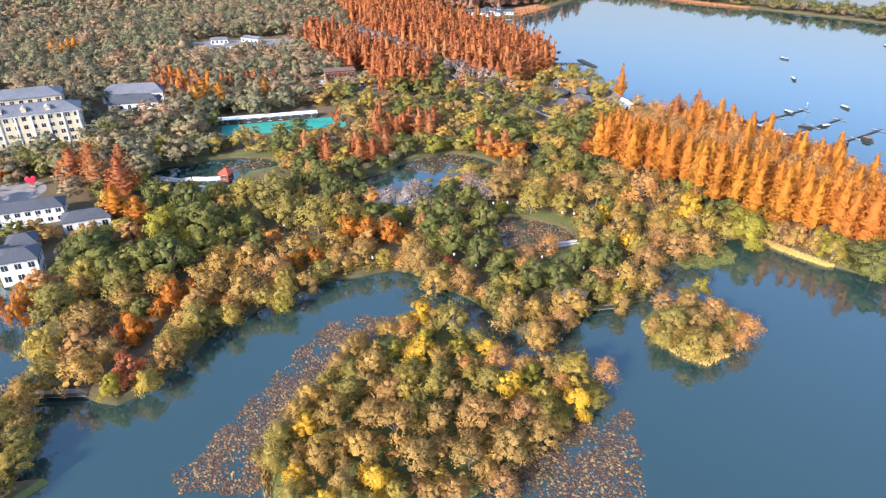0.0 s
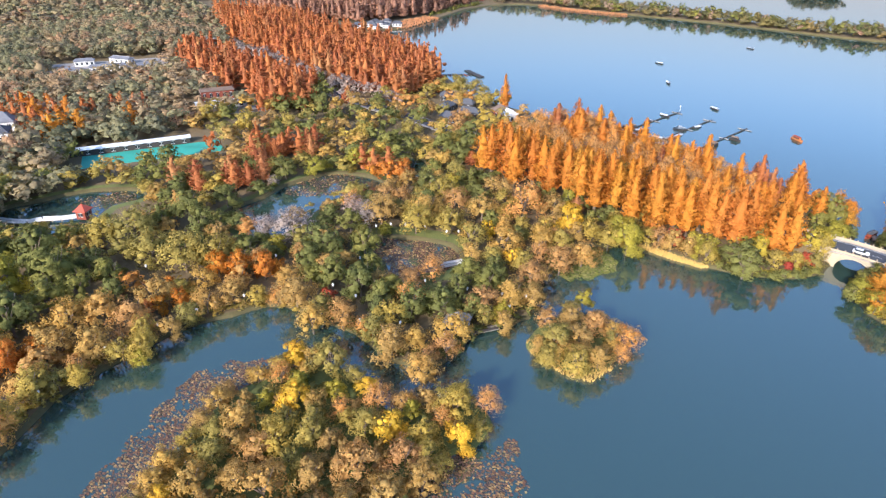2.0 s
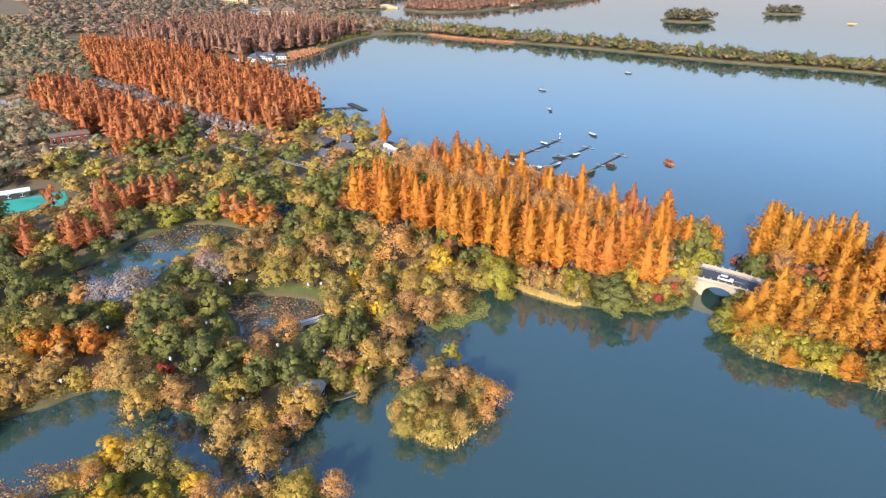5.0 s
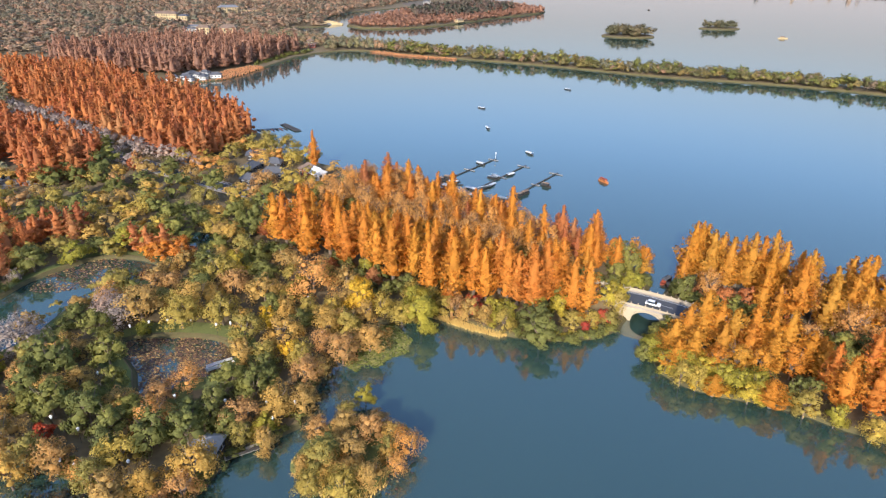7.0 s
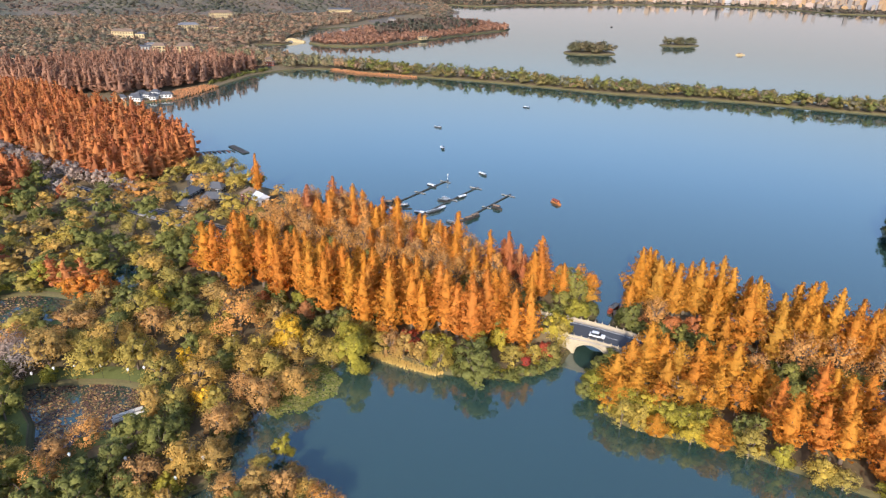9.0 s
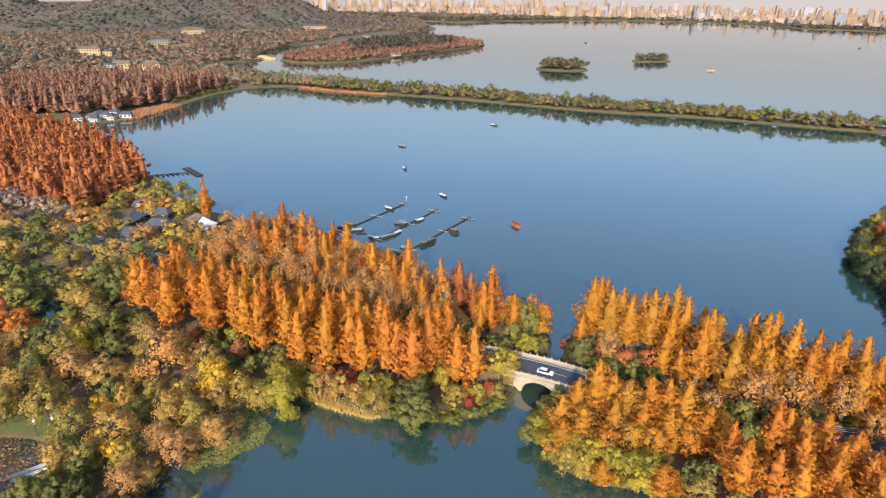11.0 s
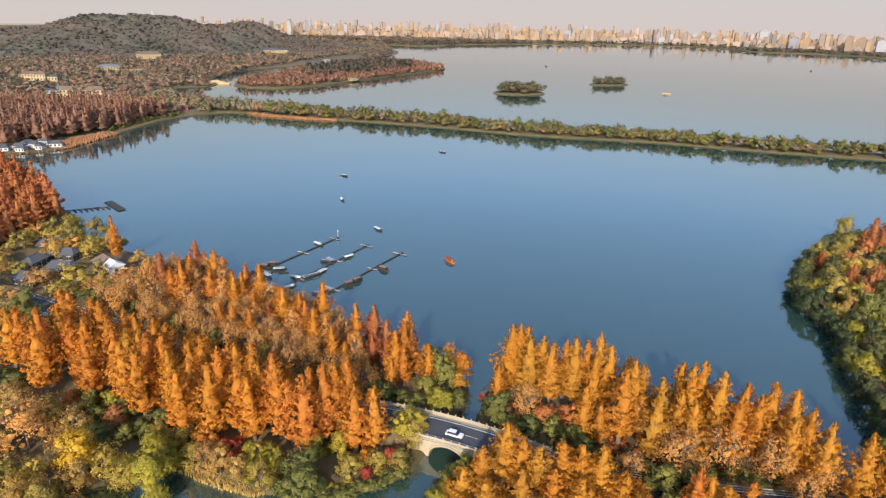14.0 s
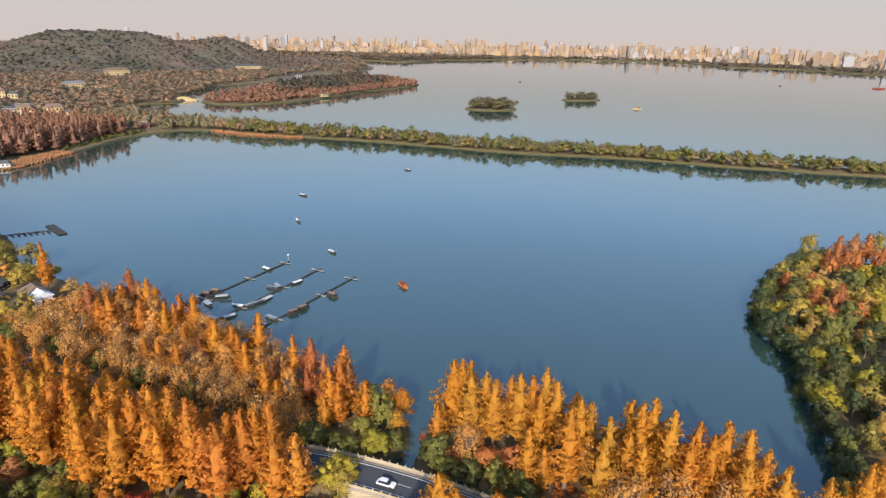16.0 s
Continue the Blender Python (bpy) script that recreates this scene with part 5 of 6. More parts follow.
def rect(x, y, rot, w, d):
    c, s = math.cos(radians(rot)), math.sin(radians(rot))
    return [(x + u * c - v * s, y + u * s + v * c) for u, v in ((-w / 2, -d / 2), (w / 2, -d / 2), (w / 2, d / 2), (-w / 2, d / 2))]


VILLAS = [(-853, 820), (-832, 850), (-612, 558), (-648, 552), (-836, 668), (-808, 674), (-990, 1060), (-894, 1383), (-655, 1205), (-445, 905), (-700, 600), (-690, 570), (-477, 545)]
CLEAR = [ROADBAND] + [rect(x + 18, y - 16, 50, 26, 62) for x, y in VILLAS] + [around(p, 0.2) for p in (POND_A, POND_B, POND_C, POND_D)] + [
    rect(-341, -86, 73, 56, 22), rect(-326, -90, 73, 56, 18), rect(-366, -83, 73, 50, 20), rect(-250, -104, 68, 34, 20), rect(-236, -92, 70, 18, 14), rect(-220, -118, 70, 30, 28), rect(-368, -26, 60, 36, 36), rect(-330, 78, 62, 40, 34),
    rect(-283, 10, 62.5, 62, 30), rect(-276, -104, 0, 30, 26), rect(-97.5, -11, 20, 12, 12), rect(-189, 154, 15, 18, 12), rect(-216, 150, 15, 36, 26), rect(-470, 85, 60, 84, 34), rect(-444, 78, 60, 76, 34), rect(-350, -34, 60, 34, 26), rect(-230, -32, 0, 24, 30), rect(-184, 30, 0, 14, 28), rect(-438, 322, 0, 44, 42),
    rect(-97, -10, 20, 10, 10), rect(-281, -14, 62, 30, 18)]


def free(x, y, r):
    return all((x - a) ** 2 + (y - b) ** 2 > (0.55 * (r + c)) ** 2 for a, b, c in TREES)


JOINED = {}
WEST = WEST_NEAR + WEST_FAR


def fill(poly, gap, mix, seed, low=True, group="woodland trees", within=WEST):
    """Fill a stretch of ground with trees of mixed kinds. mix: rows of hue, share, height, radius. low: joined with their like."""
    rr = random.Random(seed)
    weights = [m[1] for m in mix]
    pts = scatter(poly, gap, seed, keep=CLEAR)
    ok = inside(around(within, -1.0), [p[0] for p in pts], [p[1] for p in pts])
    for (x, y), good in zip(pts, ok):
        patch = noise.noise((x * 0.03, y * 0.03, seed)) * 0.6 + 0.5
        k = rr.choices(range(len(mix)), weights)[0]
        if rr.random() < 0.5:
            k = max(0, min(len(mix) - 1, int(patch * len(mix))))
        hue, _, h, r = mix[k]
        h, r = h * rr.uniform(0.75, 1.2), r and r * rr.uniform(0.85, 1.25)
        if good and free(x, y, r or 0.15 * h):
            if low == "each" and x < 165:
                tree(hue, x, y, h, r, low=True, group=group, shape=None if r is None else "round")
            elif low:
                JOINED.setdefault(hue, []).append((x, y, 0.9, h, r or 0.17 * h, r is None, rr.random()))
                TREES.append((x, y, r or 0.17 * h))
            else:
                tree(hue, x, y, h, r, group=group)


def shore_row(path, gap, mix, seed, inset=1.0, group="shore trees"):
    """Trees that lean over the water along a shore."""
    rr = random.Random(seed)
    for (x0, y0), (x1, y1) in zip(path, path[1:]):
        L = math.hypot(x1 - x0, y1 - y0)
        for i in range(max(1, round(L / gap))):
            u = (i + rr.uniform(0.2, 0.8)) / max(1, round(L / gap))
            hue, _, h, r = rr.choices(mix, [m[1] for m in mix])[0]
            x, y = x0 + (x1 - x0) * u - (y1 - y0) / L * inset, y0 + (y1 - y0) * u + (x1 - x0) / L * inset
            h, r = h * rr.uniform(0.75, 1.15), r * rr.uniform(0.8, 1.2)
            if all((x - a) ** 2 + (y - b) ** 2 > (0.45 * (r + c)) ** 2 for a, b, c in TREES) and not any(bool(inside(q, x, y)) for q in CLEAR):
                tree(hue, x, y, h, r, group=group, z=0.5)


AUTUMN = [("brown", 3, 8, 4.0), ("olive", 3, 8, 4.0), ("lime", 0.6, 7, 3.4), ("bare", 1, 7, 3.6)]
shore_row(WEST_NEAR[2:30], 5.0, AUTUMN, 91)
shore_row(ccw(BIG_ISLAND), 5.0, [("brown", 3, 6, 3.6), ("olive", 3, 6, 3.4), ("yellow", 0.5, 6, 3.0)], 92)
shore_row(ccw(ISLET), 4.5, [("brown", 2, 5, 3.0), ("olive", 2, 5, 3.0)], 93)
shore_row(EAST[27:35], 4.5, [("lime", 1, 6.5, 3.4), ("olive", 2, 7, 3.6), ("yellow", 0.8, 6.5, 3.2), ("amber", 1.5, 8, 3.4)], 94)
shore_row(EAST[10:22][::-1], 6.0, [("deep", 3, 9, 4.6), ("green", 2.0, 9, 4.6)], 95, -1.0)
shore_row(STRIP[:4], 4.5, AUTUMN, 96, -1.0)
for _i, _x in enumerate(range(-166, -44, 5)):  # trees that close over the road
    _y = float(np.interp(_x, ROAD_PTS[:, 0], ROAD_PTS[:, 1]))
    tree("cedar" if _i % 3 else "green", _x + _tr.uniform(-1, 1), _y - 8.5, 16.5 if _i % 3 else 8, 3.8 if _i % 3 else 4.6, group="roadside trees")
    tree("green" if _i % 4 == 0 else "bare", _x + _tr.uniform(-1, 1), _y + 8.8, 7 if _i % 4 == 0 else 12, 4.6, group="roadside trees")
PEN_NORTH = [(-160, 124), (-130, 117), (-80, 110), (-45, 104), (-29, 104), (-26, 112), (-28, 124), (-40, 128.5), (-60, 137), (-84, 144), (-103, 149), (-125, 155), (-150, 162), (-162, 164)]
PEN_EDGE = [(-158, 140), (-120, 134), (-80, 126), (-50, 117), (-27, 113), (-28, 124), (-40, 128.5), (-60, 137), (-84, 144), (-103, 149), (-125, 155), (-150, 162), (-162, 164)]
fill(PEN_EDGE, 5.4, [("cedar", 4, 16.0, None), ("rust", 1, 15, None), ("bare", 3, 13, 4.4), ("cedar", 2, 15, None)], 21, False)
fill(PEN_NORTH, 6.2, [("bare", 4, 12, 4.6), ("cedar", 1, 13.5, None), ("bare", 4, 11, 4.4), ("green", 0.7, 6, 3.6), ("rust", 0.4, 7, 3.4)], 38, False)
fill([(-172, 80), (-120, 72), (-100, 66), (-84, 66), (-60, 69), (-40, 73), (-32, 82), (-40, 92), (-80, 97), (-120, 103), (-170, 110)], 6.5, [("olive", 1.5, 6, 3.6), ("green", 2.5, 5.5, 3.6), ("rust", 0.5, 6, 3.0)], 22, False)
fill([(-14, 68), (4, 67), (26, 68), (60, 64), (90, 62), (90, 98), (50, 90), (20, 86), (-5, 86), (-14, 84)], 6.0, [("amber", 3, 14, 3.2), ("cedar", 2, 15, 3.2), ("green", 1, 7, 3.4), ("bare", 1, 12, 4.2)], 23, False, within=EAST)
fill([(-14, 103), (20, 104), (60, 112), (90, 122), (110, 135), (95, 135), (84, 118), (70, 116), (54, 120), (38, 125), (0, 128), (-14, 122)], 5.5, [("amber", 3, 17, None), ("bare", 2, 12, 4), ("amber", 1, 18, None), ("brown", 1, 10, 4)], 24, False, within=EAST)
fill([(92, 140), (180, 140), (240, 330), (150, 322), (118, 310), (100, 284), (92, 262), (84, 238), (84, 222), (92, 205), (94, 187), (91, 160)], 8.2, [("deep", 1.5, 11, 5.6), ("green", 3, 11, 5.6), ("lime", 1.4, 10, 5.4), ("olive", 2.0, 11, 5.6), ("brown", 1.2, 10, 5.0), ("rust", 0.9, 13, 3.8)], 25, "each", "east bay trees", within=EAST)
fill([(90, 60), (260, 40), (260, 140), (110, 135), (95, 120)], 9, [("amber", 3, 15, 3.4), ("bare", 2, 12, 4.5), ("olive", 1, 9, 4.5)], 26, within=EAST)
fill([(-178, 120), (-135, 112), (-122, 136), (-150, 160), (-172, 160)], 6.8, [("green", 2, 7, 4.4), ("bare", 2, 9, 4.4), ("olive", 1, 7, 4.2), ("cedar", 1, 12, None)], 39, False)
MID = [(-176, -20), (-150, -38), (-138, -27), (-118, -26), (-97, -26), (-95, -12), (-91, 3), (-91, 14), (-96, 28), (-104, 42), (-92, 57), (-104, 66), (-150, 76), (-172, 62), (-174, 30), (-172, 5)]
fill(MID, 6.5, [("brown", 2, 7.5, 4.2), ("olive", 3, 7.5, 4.4), ("green", 3, 7.0, 4.2), ("brown", 2, 7, 4.2), ("bare", 1, 8, 4.2)], 27, False)
fill([(-86, -94), (-106, -94), (-118, -68), (-117, -50), (-90, -48), (-76, -38), (-78, -60), (-76, -80)], 5.5, [("brown", 3, 6, 3.2), ("olive", 3, 6, 3.0), ("lime", 0.6, 5.5, 2.8)], 28, False, "island trees", BIG_ISLAND)
fill([(-86, -100), (-106, -98), (-121, -68), (-119, -46), (-90, -44), (-74, -34), (-74, -60), (-74, -80)], 3.6, [("olive", 3, 3.2, 2.0), ("brown", 2, 3.4, 2.0), ("green", 2, 2.6, 1.9)], 34, True, within=BIG_ISLAND)
BANK = [(-260, -140), (-178, -122), (-150, -117), (-150, -104), (-158, -85), (-159, -57), (-150, -38), (-178, -16), (-176, 5), (-230, -8), (-232, -60), (-258, -70)]
fill(BANK, 7.5, [("olive", 2, 8.5, 5.0), ("green", 3.5, 8, 5.2), ("brown", 2.5, 7.5, 4.8), ("green", 2, 9, 5.2), ("bare", 1.5, 7.5, 4.6)], 29, "each")
INNER = [(-232, -10), (-212, 10), (-212, 50), (-176, 56), (-150, 78), (-172, 112), (-230, 120), (-300, 128), (-318, 90), (-300, 40), (-268, 40), (-258, 5), (-300, -30), (-322, -60), (-300, -120), (-262, -86), (-280, -50), (-262, -10)]
fill(INNER, 8.6, [("green", 3.5, 11, 6.6), ("olive", 3, 10, 6.4), ("brown", 2.2, 9, 6.0), ("green", 2, 12, 6.8), ("olive", 2, 9, 6.0), ("rust", 0.8, 13, 3.6)], 30)
fill([(-172, 124), (-176, 166), (-222, 176), (-248, 190), (-262, 160), (-262, 134)], 9.0, [("green", 2, 9, 5.6), ("olive", 2, 9, 5.6), ("bare", 1.5, 8, 5), ("brown", 1, 8, 5)], 31)
fill([(-140, -144), (-156, -137), (-176, -143), (-225, -164), (-200, -200), (-150, -200)], 7, [("olive", 3, 9, 4.4), ("brown", 2, 8, 4.2)], 32, within=STRIP)

fill([(-300, -72), (-228, -72), (-224, 0), (-262, 8), (-300, -10)], 7.6, [("green", 3, 9, 5.6), ("olive", 3, 8, 5.4), ("brown", 1, 7.5, 5.0)], 35)
fill([(-236, -18), (-165, -24), (-160, 64), (-236, 66)], 7.6, [("green", 2, 8, 5.4), ("olive", 3, 8, 5.4), ("brown", 2, 7.5, 5.0)], 36)
fill([(-200, 58), (-165, 58), (-165, 90), (-200, 90)], 7.6, [("green", 2, 8, 5.4), ("olive", 3, 8, 5.4)], 37)
for _x, _y in ((-374, -14), (-372, -9), (-359, -10), (-351, -8), (-350, -3), (-357, 3), (-389, -1), (-375, 1), (-392, -4), (-351, 8), (-350, 14), (-349, 18), (-346, 27), (-345, 31), (-343, 37), (-339, 40), (-370, 62), (-238, 31), (-229, 30), (-238, 40), (-248, 42), (-233, 42), (-234, 48), (-228, 48), (-228, 53), (-227, 57), (-223, 8), (-220, 10), (-226, 12), (-232, 0), (-238, -5), (-197, 56), (-184, 58), (-191, 57)):
    tree("rust", _x, _y, _tr.uniform(11, 15), _tr.uniform(3.4, 4.4), low=True, group="woodland trees")
WOOD_WORDS = {"green": "dark evergreen woodland trees standing close together", "olive": "olive-green autumn woodland trees", "brown": "brown autumn woodland trees", "bare": "half-bare brown woodland trees",
              "deep": "evergreen trees, their deep green darkened for the shaded shore", "lime": "yellow-green trees behind the bay",
              "rust": "russet dawn redwoods scattered in the woods", "amber": "amber trees behind the bay", "cedar": "orange dawn redwoods in the woods"}
for _hue, _items in JOINED.items():
    woods("woodland_trees", WOOD_WORDS[_hue], WOODS[_hue], _items, "near")

# ---- woods farther off, joined ----
def far_woods(name, label, hue, poly, gap, h, r, spire, seed, near=False, z=None, keep=()):
    rr = random.Random(seed)
    items = []
    for x, y in scatter(poly, gap, seed, keep=list(CLEAR) + list(keep)):
        if math.hypot(x, y + 50) > 950 and math.degrees(math.atan2(x - 10, y + 50)) < -64:
            continue
        zz = z(x, y) if z else 0.9
        items.append((x, y, zz, h * rr.uniform(0.75, 1.2), r * rr.uniform(0.8, 1.2), spire if isinstance(spire, bool) else rr.random() < spire, min(1, max(0, 0.5 + 0.5 * noise.noise((x * 0.02, y * 0.02, seed)) + rr.uniform(-0.35, 0.35)))))
    return woods(name, label, WOODS[hue], items, near if isinstance(near, str) else "near" if near else "far")


far_woods("redwood_grove", "dense grove of russet-orange dawn redwoods by the lake", "rust", [(-250, 140), (-262, 196), (-290, 213), (-316, 231), (-350, 246), (-384, 257), (-420, 266), (-460, 274), (-540, 290), (-600, 262), (-490, 200), (-400, 172), (-314, 148)], 7.2, 17, 4.7, True, 40, "near")
far_woods("redwood_belt", "belt of russet-orange dawn redwoods beside the road", "rust", [(-300, 78), (-278, 98), (-300, 124), (-420, 146), (-470, 150), (-430, 118)], 7.2, 16.5, 4.6, True, 41, "near")
far_woods("roadside_trees", "pale leafless trees lining the road through the redwoods", "pale", [(-246, 118), (-300, 124), (-420, 138), (-470, 150), (-470, 172), (-400, 168), (-320, 150), (-246, 140)], 6.5, 9, 4.8, False, 46, "mid")
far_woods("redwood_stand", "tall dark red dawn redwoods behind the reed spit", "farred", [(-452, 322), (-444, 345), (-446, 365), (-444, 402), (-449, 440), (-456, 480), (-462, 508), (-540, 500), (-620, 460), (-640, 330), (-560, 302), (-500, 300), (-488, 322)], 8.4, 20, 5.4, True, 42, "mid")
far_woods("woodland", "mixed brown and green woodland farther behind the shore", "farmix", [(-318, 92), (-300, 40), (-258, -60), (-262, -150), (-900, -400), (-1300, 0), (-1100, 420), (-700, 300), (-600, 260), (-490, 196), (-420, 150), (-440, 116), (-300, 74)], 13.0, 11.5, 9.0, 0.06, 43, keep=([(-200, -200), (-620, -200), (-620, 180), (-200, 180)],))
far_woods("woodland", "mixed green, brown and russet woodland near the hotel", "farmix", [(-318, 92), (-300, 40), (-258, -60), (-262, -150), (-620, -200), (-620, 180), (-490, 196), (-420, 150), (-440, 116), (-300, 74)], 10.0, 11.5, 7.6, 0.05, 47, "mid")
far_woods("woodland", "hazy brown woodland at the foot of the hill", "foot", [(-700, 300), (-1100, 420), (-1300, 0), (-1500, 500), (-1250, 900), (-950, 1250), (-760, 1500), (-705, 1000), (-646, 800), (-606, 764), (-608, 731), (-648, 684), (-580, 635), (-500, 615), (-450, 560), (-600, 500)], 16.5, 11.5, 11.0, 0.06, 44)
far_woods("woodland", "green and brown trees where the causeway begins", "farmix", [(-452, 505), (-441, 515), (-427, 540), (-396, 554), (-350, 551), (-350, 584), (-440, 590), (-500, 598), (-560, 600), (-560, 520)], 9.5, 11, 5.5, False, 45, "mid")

# ---- far shore, hills and city ----
far_woods("causeway_trees", "green and yellow willows along the causeway", "causeway", around(CAUSEWAY, -1.5), 9.0, 9.5, 6.0, False, 50, "mid")
far_woods("causeway_trees", "dark green camphor trees along the causeway", "green", around(CAUSEWAY, -2.0), 17.0, 12.5, 7.6, False, 57, "mid")
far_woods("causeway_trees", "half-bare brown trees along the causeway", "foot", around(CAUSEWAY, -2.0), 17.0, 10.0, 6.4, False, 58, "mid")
far_woods("island_trees", "dark green wood covering the far island", "isle", around(FISL_A, -5), 9.5, 14, 9.5, False, 51, True)
far_woods("island_trees", "dark green wood covering the low far island", "isle", around(FISL_B, -5), 9.5, 11.5, 8.5, False, 52, True)
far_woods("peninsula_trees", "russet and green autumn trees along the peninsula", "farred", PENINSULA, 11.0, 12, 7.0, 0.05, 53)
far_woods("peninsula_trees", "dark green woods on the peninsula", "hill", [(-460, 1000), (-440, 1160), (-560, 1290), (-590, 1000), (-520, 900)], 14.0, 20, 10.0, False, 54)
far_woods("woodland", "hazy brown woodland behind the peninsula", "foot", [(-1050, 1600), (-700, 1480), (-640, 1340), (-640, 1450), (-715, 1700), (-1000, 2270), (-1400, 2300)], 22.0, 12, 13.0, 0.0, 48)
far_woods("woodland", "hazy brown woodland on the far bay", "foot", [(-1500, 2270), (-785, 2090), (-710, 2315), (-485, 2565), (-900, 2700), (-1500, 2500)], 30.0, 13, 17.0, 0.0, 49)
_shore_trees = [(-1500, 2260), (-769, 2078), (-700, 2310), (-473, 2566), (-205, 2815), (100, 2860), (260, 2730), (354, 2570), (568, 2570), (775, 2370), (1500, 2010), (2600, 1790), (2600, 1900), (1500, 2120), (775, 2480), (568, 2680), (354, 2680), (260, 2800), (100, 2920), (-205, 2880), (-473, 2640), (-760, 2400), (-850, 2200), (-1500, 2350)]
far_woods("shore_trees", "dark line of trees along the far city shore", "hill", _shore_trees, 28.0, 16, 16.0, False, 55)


def hill_height(x, y):
    """A wooded ridge west of the lake, with two rounded tops."""
    z = 0.0
    for cx, cy, sx, sy, h in ((-1335, 1225, 130, 170, 58), (-1215, 1375, 105, 150, 50), (-1260, 1300, 300, 280, 17), (-1080, 1575, 75, 130, 42), (-950, 1660, 150, 160, 20), (-1100, 1480, 110, 150, 22), (-1225, 1060, 80, 130, 22), (-1560, 1030, 130, 180, 62), (-1850, 900, 220, 240, 76), (-560, 1150, 70, 160, 10)):
        z += h * math.exp(-((x - cx) / sx) ** 2 - ((y - cy) / sy) ** 2)
    return z + 5 * noise.noise((x * 0.006, y * 0.006, 2.0))


def slope_material():
    m, nt, b = shader("wooded_slope", 0.95)
    crowns = texture(nt, 0.085, 4.0, local=False)
    stands = texture(nt, 0.009, 4.0, local=False)
    dark = ramp(nt, [(0.055, 0.066, 0.05), (0.08, 0.088, 0.062), (0.11, 0.11, 0.08)], crowns)
    red = ramp(nt, [(0.11, 0.08, 0.065), (0.15, 0.105, 0.08), (0.20, 0.135, 0.10)], crowns)
    nt.links.new(mixed(nt, dark, red, ramp(nt, [(0, 0, 0), (0.15, 0.15, 0.15), (0.9, 0.9, 0.9), (1, 1, 1)], stands)), b.inputs["Base Color"])
    bumped(nt, b, crowns, 0.8, 5.0)
    return m


HILLSIDE = slope_material()


def canopy(x, y):
    """The uneven top of the woods on the slope."""
    z = hill_height(x, y)
    lump = abs(noise.noise((x * 0.05, y * 0.05, 3.0))) + 0.6 * abs(noise.noise((x * 0.12, y * 0.12, 9.0)))
    gully = abs(noise.noise((x * 0.008, y * 0.008, 5.0)))
    return z + (6.0 * lump + 2.5 + 16.0 * gully - 4.0) * min(1.0, max(0.0, z / 12.0)) - 2.0


def hill_mesh():
    xs, ys = np.arange(-2300, -620, 8.0), np.arange(560, 1960, 8.0)
    V = [(float(x) + 3 * math.sin(y * 1.7), float(y) + 3 * math.sin(x * 2.3), canopy(x, y)) for y in ys for x in xs]
    n = len(xs)
    F = [(j * n + i, j * n + i + 1, (j + 1) * n + i + 1, (j + 1) * n + i) for j in range(len(ys) - 1) for i in range(n - 1)]
    ob = link_mesh("hill", V, F, HILLSIDE)
    ob.data.polygons.foreach_set("use_smooth", [True] * len(F))
    return tagged(ob, "long wooded hill with rounded tops beyond the lake", "hill", kind="structure")


hill_mesh()


def hill_woods():
    """Single crowns that stand out of the canopy on the slopes facing the lake."""
    rr = random.Random(12)
    items = []
    for x, y in scatter([(-2000, 620), (-2000, 1700), (-760, 1800), (-700, 900), (-900, 700), (-1300, 560)], 13.5, 12, keep=CLEAR):
        z = hill_height(x, y)
        if z < 8 or math.degrees(math.atan2(x - 10, y + 50)) < -63:
            continue
        stand = 0.5 + 0.75 * noise.noise((x * 0.006, y * 0.006, 4.0)) + rr.uniform(-0.2, 0.2)
        items.append((x, y, canopy(x, y) - 5.0, rr.uniform(9, 12), rr.uniform(9.0, 13.0), False, min(1, max(0, stand))))
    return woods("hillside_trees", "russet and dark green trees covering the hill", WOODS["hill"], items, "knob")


hill_woods()

CITY = [surface("city_cream", (0.33, 0.22, 0.12), (0.42, 0.29, 0.16), 0.03, 0.8, 0.0), surface("city_pale", (0.29, 0.235, 0.18), (0.38, 0.31, 0.245), 0.03, 0.8, 0.0),
        surface("city_grey", (0.27, 0.27, 0.29), (0.34, 0.34, 0.37), 0.03, 0.6, 0.0), surface("city_rose", (0.36, 0.27, 0.22), (0.44, 0.33, 0.27), 0.03, 0.8, 0.0)]
CITY_WORDS = ["cream city block", "pale high-rise block", "grey glass office tower", "rosy brick apartment block"]


def city_block(i, storeys, slim):
    """A far building: body with recessed bands of windows, roof slab and plant room."""
    root = new("city_building")
    w, d, h = (24 if slim else 48), 22, storeys * 3.3
    part("body", boxed(-w / 2, w / 2, -d / 2, d / 2, 0, h), CITY[i], root)
    part("roof", boxed(-w / 2 - 0.6, w / 2 + 0.6, -d / 2 - 0.6, d / 2 + 0.6, h, h + 1.2), CITY[1], root)
    part("plant_room", boxed(-w / 5, w / 5, -d / 4, d / 4, h + 1.2, h + 5.5), CITY[i], root)
    return tagged(root, CITY_WORDS[i] + " in the hazy far skyline", "building", "city skyline")


